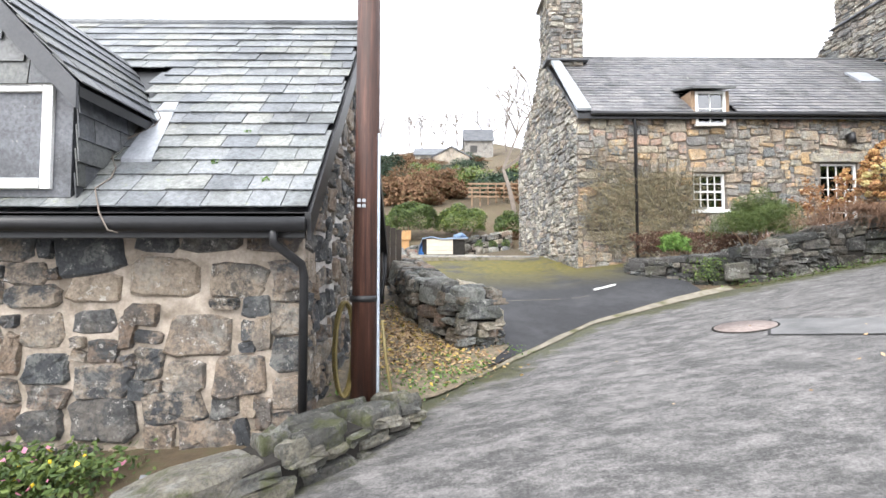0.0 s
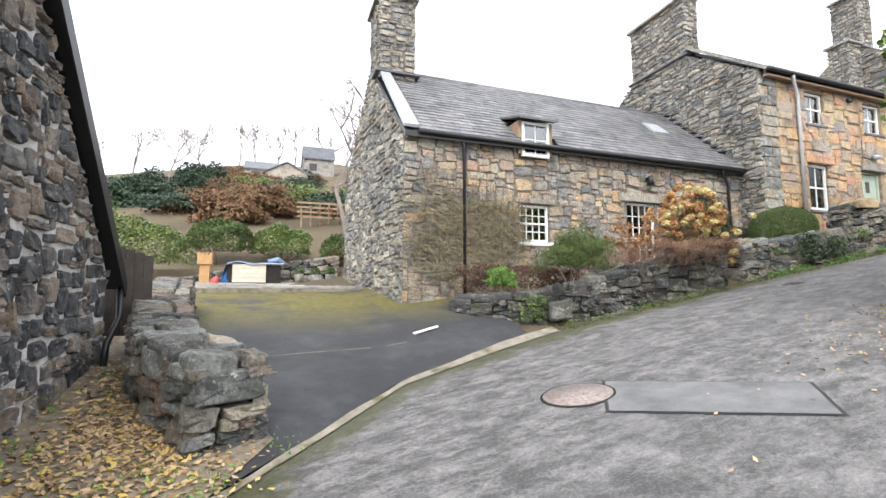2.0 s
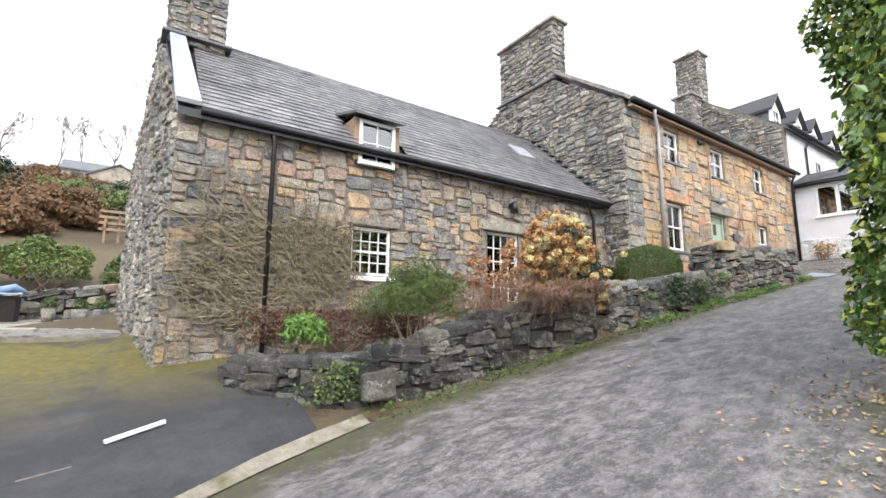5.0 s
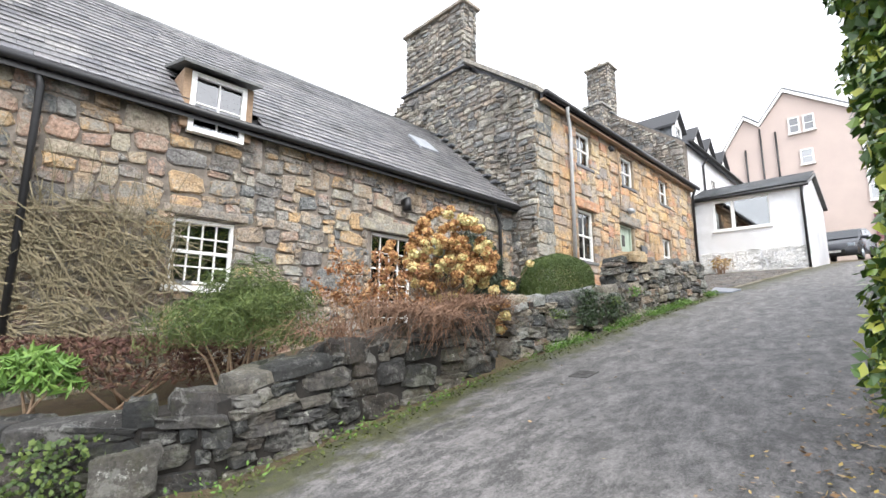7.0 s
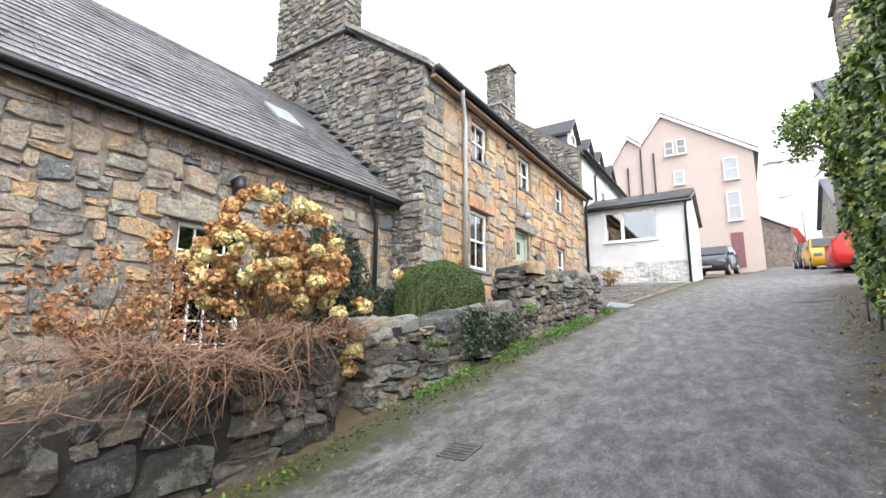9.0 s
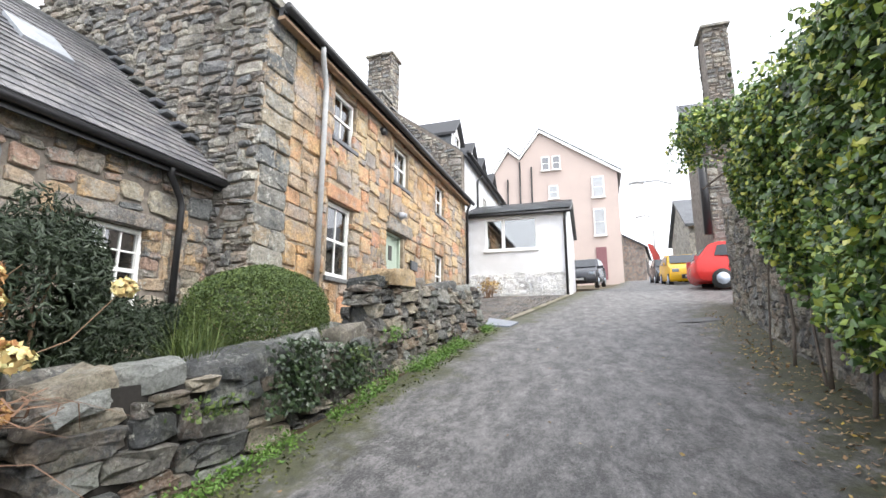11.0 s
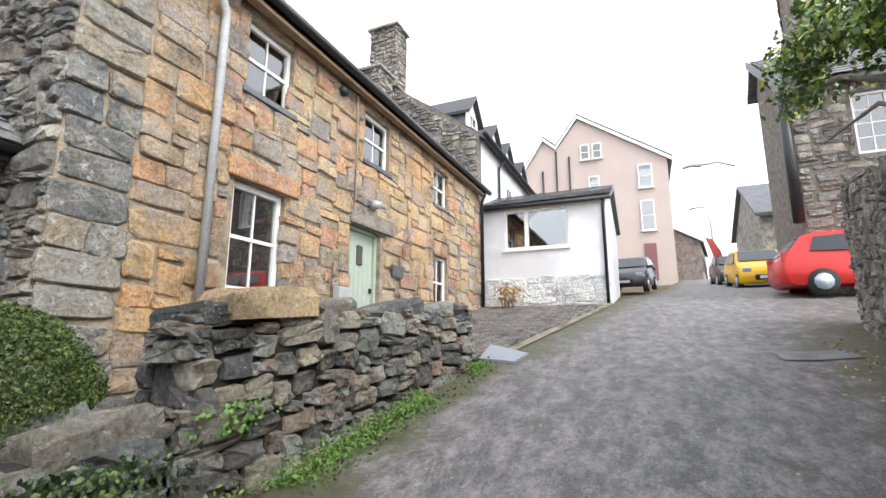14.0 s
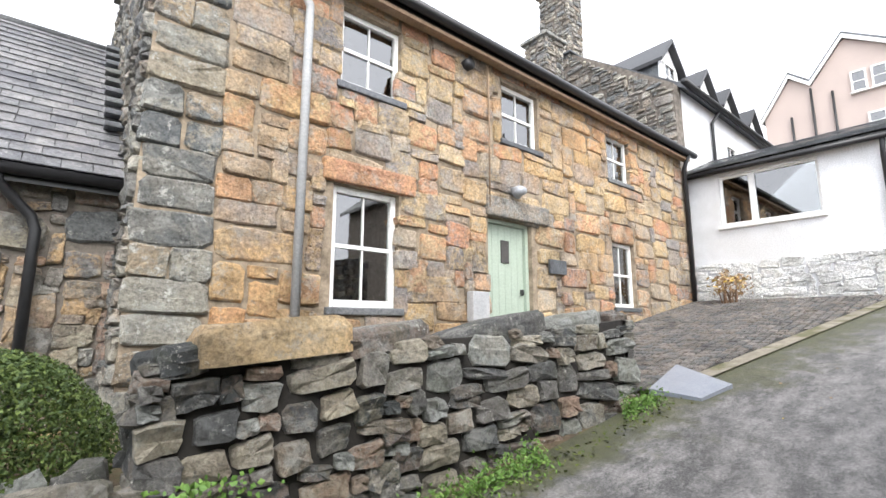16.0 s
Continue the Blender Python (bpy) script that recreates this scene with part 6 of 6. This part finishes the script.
def far_house(label, x, y, w, d, h, rise, turn, wall, base=None):
    top = tagged(new("far_house"), label, "house")
    z0 = ground_z(x, y) if base is None else base
    top.matrix_basis = pose(x, y, z0, 0, 0, turn)
    part(top, "wall", prism("wall", [(0, 0, -2), (0, d, -2), (0, d, h), (0, d / 2, h + rise), (0, 0, h)], (w, 0, 0), wall))
    for s in (0, 1):
        e = -0.3 if s == 0 else d + 0.3
        part(top, "roof", prism("roof", [(-0.2, e, h - 0.15), (-0.2, d / 2, h + rise + 0.05), (-0.2, d / 2, h + rise + 0.2), (-0.2, e, h)], (w + 0.4, 0, 0), SLATE))
    for i in range(max(1, int(w // 2.5))):
        # solid window boxes coloured like the shaded rooms inside
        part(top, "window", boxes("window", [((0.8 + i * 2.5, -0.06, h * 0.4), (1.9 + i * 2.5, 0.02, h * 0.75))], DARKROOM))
    return top


far_house("grey bungalow with a slate roof on the hill", -3.2, 66, 6, 5, 1.6, 1.4, 0, GREY_STONE)
far_house("gabled grey house on the hill", 4.4, 62, 4.5, 5, 1.2, 1.3, 90, GREY_STONE)
far_house("tall pale house high on the hill", 4.5, 74, 4.5, 5, 3.2, 2.4, 0, GREY_STONE)
fence = tagged(new("timber_fence"), "stepped pale timber rail fence on the bank", "fence")
for i in range(7):
    x, y = 2.2 + i * 0.55, 30 + i * 0.2
    part(fence, "post", boxes("post", [((x, y, ground_z(x, y) - 0.2), (x + 0.09, y + 0.09, ground_z(x, y) + 1.2))], TIMBER))
for k in range(4):
    part(fence, "rail", boxes("rail", [((2.0, 30.0 + 0.1 * k, ground_z(4, 30.5) + 0.2 + 0.3 * k), (6.0, 30.05 + 0.1 * k, ground_z(4, 30.5) + 0.32 + 0.3 * k))], TIMBER))

# ---- house beyond the south wall ----
south = tagged(new("grey_stone_house"), "grey stone house with slate roof beyond the wall", "house")
part(south, "wall", wall_mesh("wall", pose(25.9, 2.6, 0, 0, 0, -90), 9, 4, 10.2, [(1.25, 8.2, 2.0, 9.8)], 0.5, MORTAR))
part(south, "north_gable", prism("north_gable", [(26.41, 2.6, 4), (28.8, 2.6, 4), (28.8, 2.6, 11.4), (28.4, 2.6, 12.0), (26.41, 2.6, 10.5)], (0, -0.5, 0), MORTAR))
part(south, "roof", prism("roof", [(25.5, 2.8, 10.0), (28.4, 2.8, 12.3), (29.2, 2.8, 11.4), (29.2, 2.8, 11.55), (28.4, 2.8, 12.45), (25.5, 2.8, 10.15)], (0, -9.5, 0), SLATE))
part(south, "bargeboard", prism("bargeboard", [(25.45, 2.84, 9.9), (28.4, 2.84, 12.25), (28.4, 2.84, 12.5), (25.45, 2.84, 10.2)], (0, 0.05, 0), BLACK))
part(south, "rain_hopper", tube("rain_hopper", [(25.8, 2.75, 10.0), (25.8, 2.75, 6.6)], 0.13, BLACK, 10))
slates(south, (25.45, 2.8, 10.16), (0, -1, 0), (2.9, 0, 2.3), 6, 3.6, 0.34, 0.26, SLATE, singles=0, seed=77)
chimney(south, 25.95, 27.0, 1.45, 2.25, 10.0, 14.3, GREY_STONE, MORTAR, seed=14)
chimney(south, 30.0, 31.2, -4.6, -3.1, 12.0, 16.8, GREY_STONE, MORTAR, seed=15)
sash("window_15", pose(25.96, 1.35, 8.2, 0, 0, -90), 0.75, 1.6, 2, 4, "dark leaded window in grey stone wall", split=False)
lay(south, plane((25.9, 2.6, 5.0), (0, -1, 0)), 5.0, 5.2, (0.12, 0.1), S_DRY, GREY_STONE, depth=0.12, singles=0, near=(1, 2), seed=78, keep=lambda u, v: not (1.2 < u < 2.05 and 3.15 < v < 4.85))
far_house("slate-hung grey house further up the street", 36, 1.5, 6, 6, 3.4, 2, -90, GREY_STONE, base=5.8)
far_house("stone shop with grey roof up the street", 62, 1.2, 10, 8, 4.5, 2.5, -8, WARM_STONE, base=8.3)
far_house("white terrace at the end of the street", 84, 0, 12, 8, 4.5, 2.5, -12, RENDER_WHITE, base=9.5)
far_house("low ochre shopfront beyond the pink house", 60, 5.2, 12, 5, 3.6, 0.6, -6, ORANGE_STONE, base=8.4)
lampp = tagged(new("street_lamp"), "tall grey steel street lamp", "lamp")
part(lampp, "column", tube("column", [(56, 0.9, 7.6), (56, 0.9, 13), (56, 1.1, 14.6)], 0.09, GREYPIPE, 8, 0.06))
part(lampp, "arm", tube("arm", [(56, 1.1, 14.6), (56, 1.6, 14.75), (56, 2.4, 14.6)], 0.06, GREYPIPE, 8, 0.09))
lamp2 = tagged(new("street_lamp"), "street lamp arm on the grey house", "lamp")
part(lamp2, "arm", tube("arm", [(36.2, 2.1, 11.6), (36.2, 2.8, 11.9), (36.2, 3.6, 11.85)], 0.05, GREYPIPE, 8))
part(lamp2, "head", tube("head", [(36.2, 3.5, 11.85), (36.2, 3.9, 11.9), (36.2, 4.3, 11.8)], 0.12, GREYPIPE, 8, 0.06))
flag = tagged(new("feather_banner"), "red feather banner by the roadside", "banner")
part(flag, "cloth", prism("cloth", [(42, 2.1, 7.3), (42, 2.3, 8.6), (42, 2.65, 9.3), (42, 3.0, 9.45), (42, 2.75, 8.6), (42, 2.5, 7.3)], (0.02, 0, 0), noisy("red_cloth", (0.5, 0.06, 0.05), (0.6, 0.1, 0.08), 2, 0.7)))
part(flag, "mast", tube("mast", [(42, 2.1, 5.8), (42, 2.1, 7.4), (42, 2.3, 8.6), (42, 2.65, 9.32)], 0.02, GREYPIPE, 6))


# ---- parked cars ----
def car(name, label, col, m):
    """A small hatchback, length along x with its nose at +x."""
    top = tagged(new(name), label, "car")
    top.matrix_basis = m
    paint = noisy(name + "_paint", col, tuple(c * 1.08 for c in col), 2, 0.25, relief=0.02)
    side = [(-1.85, 0.32), (-1.93, 0.55), (-1.9, 0.88), (-1.78, 1.02), (-1.45, 1.42), (-1.15, 1.49), (0.1, 1.47), (0.85, 1.02), (1.6, 0.86), (1.88, 0.66), (1.92, 0.4), (1.85, 0.24), (-1.7, 0.24)]
    bm = bmesh.new()
    rings = []
    for y, k in ((-0.84, 0), (-0.8, 1), (0.8, 1), (0.84, 0)):
        ring = []
        for x, z in side:
            t = clamp01((z - 0.95) / 0.5)
            s = 1 - 0.16 * t if k else (1 - 0.2 * t)
            ring.append(bm.verts.new((x * (0.97 if not k else 1), y * s, z if k else 0.24 + (z - 0.24) * 0.96)))
        rings.append(ring)
    for a, b in zip(rings, rings[1:]):
        for i in range(len(side)):
            j = (i + 1) % len(side)
            bm.faces.new((a[i], a[j], b[j], b[i]))
    bm.faces.new(rings[0])
    bm.faces.new(rings[-1][::-1])
    bmesh.ops.bevel(bm, geom=list(bm.edges), offset=0.025, segments=2, affect="EDGES")
    part(top, "body", from_bm("body", bm, paint, True))
    for s in (-1, 1):
        yy = lambda z: s * (0.845 * (1 - 0.2 * clamp01((z - 0.95) / 0.5)) + 0.004)
        for q in ([(-1.38, 1.02), (-1.25, 1.36), (-0.5, 1.4), (-0.45, 1.0)], [(-0.38, 1.0), (-0.42, 1.4), (0.06, 1.38), (0.62, 1.0)]):
            part(top, "side_window", prism("side_window", [(x, yy(z), z) for x, z in q], (0, s * 0.008, 0), CARGLASS))
        part(top, "headlamp", boxes("headlamp", [((1.66, s * 0.62 - 0.13, 0.66), (1.88, s * 0.62 + 0.13, 0.8))], GALV, bev=0.03))
        part(top, "tail_lamp", boxes("tail_lamp", [((-1.92, s * 0.7 - 0.08, 0.8), (-1.8, s * 0.7 + 0.08, 1.05))], noisy("red_lens", (0.35, 0.02, 0.02), (0.4, 0.03, 0.03), 3, 0.2), bev=0.03))
        part(top, "mirror", boxes("mirror", [((0.55, s * 0.85 - 0.06, 0.98), (0.68, s * 0.98 + 0.06, 1.1))], paint, bev=0.03))
        for x in (-1.2, 1.22):
            wh = part(top, "wheel", tube("wheel", [(x, s * 0.68, 0.3), (x, s * 0.86, 0.3)], 0.3, TYRE, 28))
            part(wh, "rim", tube("rim", [(x, s * 0.8, 0.3), (x, s * 0.872, 0.3)], 0.19, GALV, 10))
    part(top, "windscreen", prism("windscreen", [(0.14, -0.62, 1.44), (0.14, 0.62, 1.44), (0.82, 0.7, 1.06), (0.82, -0.7, 1.06)], (0.012, 0, 0.02), CARGLASS))
    part(top, "rear_window", prism("rear_window", [(-1.48, -0.6, 1.4), (-1.48, 0.6, 1.4), (-1.76, 0.68, 1.06), (-1.76, -0.68, 1.06)], (-0.015, 0, 0.01), CARGLASS))
    part(top, "grille", boxes("grille", [((1.86, -0.4, 0.36), (1.94, 0.4, 0.55))], BLACK, bev=0.02))
    part(top, "number_plate", boxes("number_plate", [((1.93, -0.26, 0.42), (1.955, 0.26, 0.52))], WHITE, bev=0))
    return top


TYRE = noisy("tyre_rubber", (0.015, 0.015, 0.015), (0.03, 0.03, 0.03), 8, 0.8)
CARGLASS = noisy("dark_car_glass", (0.02, 0.025, 0.03), (0.03, 0.035, 0.04), 2, 0.08, relief=0.0)
car("red_car", "small red hatchback parked across the lane side", (0.6, 0.03, 0.025), pose(25.9, 1.45, lane_z(25.9, 3) + 0.02, 0, 0, -90))
car("yellow_car", "bright yellow hatchback parked facing down the lane", (0.75, 0.42, 0.01), pose(33.2, 2.4, lane_z(33.2, 3) - 0.02, 0, 6.8, 180))
car("dark_car", "dark grey car parked beyond the white annexe", (0.04, 0.042, 0.05), pose(34.2, 6.9, lane_z(34.2, 5) + 0.0, 0, 6.8, 172))
car("dark_car", "dark car parked behind the yellow car", (0.03, 0.03, 0.035), pose(38.6, 2.35, lane_z(38.4, 3) + 0.0, 0, 6.8, 180))
shrub("annexe_shrub", "thin bare shrub with a few yellow leaves by annexe", (25.2, 10.0, 4.95), (0.5, 0.4, 0.4), 350, 0.09, DEADLEAF, 45, stems=14, stem_mat=TWIG, lo=0.3)

# ---- small details ----
for i in range(9):
    y = 12.15 + i * 0.27
    part(tall, "drip_stone", boxes("drip_stone", [((14.02, y, 6.28 + i * 0.245), (14.3, y + 0.2, 6.34 + i * 0.245))], SLATE, bev=0.012))
for u, v in ((-1.75, 1.05), (-1.9, 0.55), (-1.4, 0.3)):
    rngm = np.random.default_rng(int(-u * 100))
    o = Vector((u, 3.6, 2.06)) + Vector((0, 2.72, 2.91)).normalized() * v
    a, b = ball_points(rngm, 90, tuple(o), (0.045, 0.045, 0.04), 0.3, 0.3)
    tuftm = tagged(new("moss_tuft"), "small bright green moss tuft on the slates", "moss", "roof moss")
    tagged(part(tuftm, "moss", leaf_mesh("moss", a, b, 0.02, WEED, rngm)), kind="stuff")
wire = tagged(new("roof_cable"), "thin grey cable lying down the slates", "cable")
sl = Vector((0, 2.72, 2.91)).normalized()
part(wire, "cable", tube("cable", [Vector((-2.75 + 0.1 * math.sin(k), 3.6, 2.1)) + sl * (1.4 - 0.14 * k) for k in range(10)] + [Vector((-2.5, 3.46, 1.98)), Vector((-2.42, 3.44, 1.85)), Vector((-2.35, 3.45, 1.83))], 0.006, BARK, 6))
standing = tagged(new("upright_slab"), "broad grey stone slab set upright against the wall", "stone")
part(standing, "slab", mesh_of("slab", RUBBLE[2][0], RUBBLE[2][1], SHADED_DRY_STONE), m=Matrix.Translation((5.7, 8.82, ground_z(5.7, 8.8) + 0.2)) @ Euler((radians(78), 0, radians(-8))).to_matrix().to_4x4() @ Matrix.Diagonal((0.5, 0.42, 0.14, 1)))


def wall_plant(label, x0, x1, y, z0, z1, n, material, seed, size=0.06):
    rng = np.random.default_rng(seed)
    pts = [(rng.normal((x0 + x1) / 2, (x1 - x0) / 4), y - abs(rng.normal(0, 0.05)), rng.uniform(z0, z1)) for _ in range(n)]
    top = tagged(new("wall_ivy"), label, "ivy", "wall plants")
    tagged(part(top, "leaves", leaf_mesh("leaves", pts, np.tile((0, -1.0, 0.3), (n, 1)), size, material, rng, 0.8, 0.6)), kind="stuff")


wall_plant("small-leaved green ivy creeping on the drystone wall", 4.9, 5.7, 9.05, 1.35, 1.8, 420, BOX, 1, 0.04)
wall_plant("dark ivy hanging over the drystone wall", 12.2, 13.0, 8.98, 2.6, 3.25, 900, DARK_IVY, 2, 0.05)
wall_plant("dark ivy trailing over the low drystone wall", 12.9, 14.1, 8.96, 2.75, 3.2, 800, DARK_IVY, 6, 0.045)
wall_plant("green weed sprouting between wall stones", 14.2, 14.7, 8.9, 3.2, 3.4, 160, WEED, 3, 0.035)
wall_plant("green weed sprouting between wall stones", 13.3, 13.9, 8.93, 3.0, 3.15, 130, BOX, 4, 0.035)
wall_plant("green weed sprouting between wall stones", 11.3, 12.0, 9.0, 2.7, 2.85, 130, BOX, 5, 0.035)
ochre_cope = tagged(new("coping_stone"), "long ochre sandstone coping block on the garden wall", "stone")
part(ochre_cope, "block", mesh_of("block", BLOCKS[3][0], BLOCKS[3][1], ORANGE_STONE), m=Matrix.Translation((14.85, 9.12, ground_z(14.85, 9.0) - 0.14 + 1.34)) @ Euler((0, radians(-4), 0)).to_matrix().to_4x4() @ Matrix.Diagonal((0.95, 0.5, 0.26, 1)))
bluemat = tagged(new("slate_offcut"), "grey slate offcut leaning at the foot of the house", "slate")
part(bluemat, "piece", boxes("piece", [((-0.11, 0, 0), (0.11, 0.02, 0.22))], SLATE, pose(-1.95, 3.2, -0.06, -25, 12, 10)))

# ---- stonework of the houses ----
def outside(holes, margin, u0=0.0, v0=0.0):
    return lambda u, v: not any(h[0] - margin < u + u0 < h[2] + margin and h[1] - margin < v + v0 < h[3] + margin for h in holes)


S_RUB = [(2, 1), (3, 1), (3, 2), (2, 2), (4, 2), (2, 1), (3, 2), (1, 1), (5, 3), (4, 1)]
S_BLOCK = [(3, 2), (4, 2), (5, 3), (4, 3), (3, 1), (2, 2), (6, 3), (2, 1)]
lay(house, plane((-4.6, hy0, -0.5), (1, 0, 0)), 4.6 + hx, 2.4, (0.13, 0.1), [(2, 2), (3, 2), (4, 2), (4, 3), (2, 1), (3, 3), (5, 4), (1, 1), (4, 3)], DARK_STONE, depth=0.12, gap=-0.012, singles=160, near=(3.0, 1.2), seed=31, wob=0.9)
lay(house, plane((hx, hy0, 0.0), (0, 1, 0)), hy1 - hy0, 4.6, (0.12, 0.1), [(2, 2), (3, 2), (2, 3), (3, 3), (2, 1), (1, 1), (4, 2)], DARK_STONE, depth=0.12, gap=0.012, singles=110, near=(2, 1.2), seed=32, keep=lambda u, v: v < 2.0 + 1.08 * min(u, hy1 - hy0 - u))
lay(cottage, plane((cx0, cy, 0.7), (1, 0, 0)), cx1 - cx0, 4.95, (0.11, 0.09), S_RUB + [(4, 3), (5, 2), (5, 4), (3, 3)], WARM_STONE, depth=0.12, gap=-0.008, wob=0.85, singles=150, near=(3.5, 2.5), seed=33, keep=outside(C_HOLES, 0.03, 0, 0.7))
lay(cottage, plane((cx0 - 0.5, 17.4, 0.7), (0.5, -5.56, 0)), 5.58, 7.6, (0.11, 0.09), S_RUB, GREY_STONE, depth=0.14, gap=-0.004, singles=130, near=(4.5, 1.5), seed=34, keep=lambda u, v: v < 4.9 + 0.93 * min(u, 5.58 - u))
lay(tall, plane((tx0, ty, 3.0), (1, 0, 0)), tx1 - tx0, 5.3, (0.165, 0.125), S_BLOCK, ORANGE_STONE, depth=0.11, gap=-0.012, singles=190, near=(3.0, 2.5), shapes=SQUARED, seed=35, keep=lambda u, v: u > 0.66 and outside(T_HOLES, 0.03, 0, 3.0)(u, v))
lay(tall, plane((tx0 - 0.03, ty, 3.0), (1, 0, 0)), 0.7, 5.3, (0.35, 0.31), [(2, 1), (1, 1), (2, 1)], QUOIN, depth=0.13, gap=-0.012, singles=30, shapes=SQUARED, seed=39, wob=0.15, name="quoin")
lay(tall, plane((tx0, 18.6, 3.0), (0, -1, 0)), 18.6 - ty, 8.0, (0.12, 0.085), S_RUB, GREY_STONE, depth=0.16, gap=-0.004, singles=130, near=(7.3, 3), seed=36, keep=lambda u, v: v < 5.4 + 0.7 * min(u, 7.57 - u))
lay(white, plane((WX, 19.2, 8.4), (0, -1, 0)), 7.8, 5.4, (0.16, 0.12), S_RUB, GREY_STONE, depth=0.14, gap=0.02, singles=30, near=(7, 3), seed=37, keep=lambda u, v: v < 2.4 + 0.74 * min(u, 7.8 - u))
lay(annexe, plane((ax - 0.01, ay1, 4.5), (0, -1, 0)), ay1 - ay0, 1.1, (0.14, 0.09), S_RUB, WHITE_STONE, depth=0.08, gap=-0.025, singles=40, seed=38)

# ---- setts and flags ----
setts = tagged(new("setts"), "grey-brown stone setts before the ochre house", "paving", kind="structure")
SETT = stone_mat("grey_setts", [(0.16, 0.15, 0.14), (0.22, 0.2, 0.18), (0.19, 0.165, 0.14), (0.13, 0.13, 0.13)], lichen_at=0.72)
part(setts, "bed", mesh_of("bed", [(x, y, ground_z(x, y) + 0.005) for x in (18.6, 22, 25.7) for y in (kerb_y(x), 10.95)], [(0, 2, 3, 1), (2, 4, 5, 3)], GAP))


def sett_place(u, v):
    x = 18.6 + u
    y = 10.95 - v
    s = math.atan(0.173)
    return Vector((x, y, ground_z(x, y) + 0.01)), Vector((math.cos(s), 0, math.sin(s))), Vector((0, 1, 0)), Vector((-math.sin(s), 0, math.cos(s)))


lay(setts, sett_place, 7.1, 3.6, (0.19, 0.125), [(1, 1)], SETT, depth=0.05, gap=0.014, singles=130, near=(1.5, 2.2), shapes=BLOCKS, seed=41, wob=0.1, name="sett", keep=lambda u, v: 10.95 - v > kerb_y(18.6 + u) + 0.15)
tagged(strip("kerb", [[(x, kerb_y(x) - 0.08 + 0.2 * k / 3) for k in range(4)] for x in np.arange(18.6, 26, 0.3)], CONCRETE, 0.02), "pale concrete edging between lane and setts", "kerb", kind="structure")
lay(patio, plane((-1.6, 14.4, 1.96), (1, 0, 0), (0, 1, 0.0463)), 4.8, 5.5, (0.28, 0.25), [(2, 2), (3, 2), (2, 1), (1, 2), (3, 3)], GREY_STONE, depth=0.06, gap=0.02, singles=60, near=(2, 0), shapes=BLOCKS, seed=42, name="flagstone")
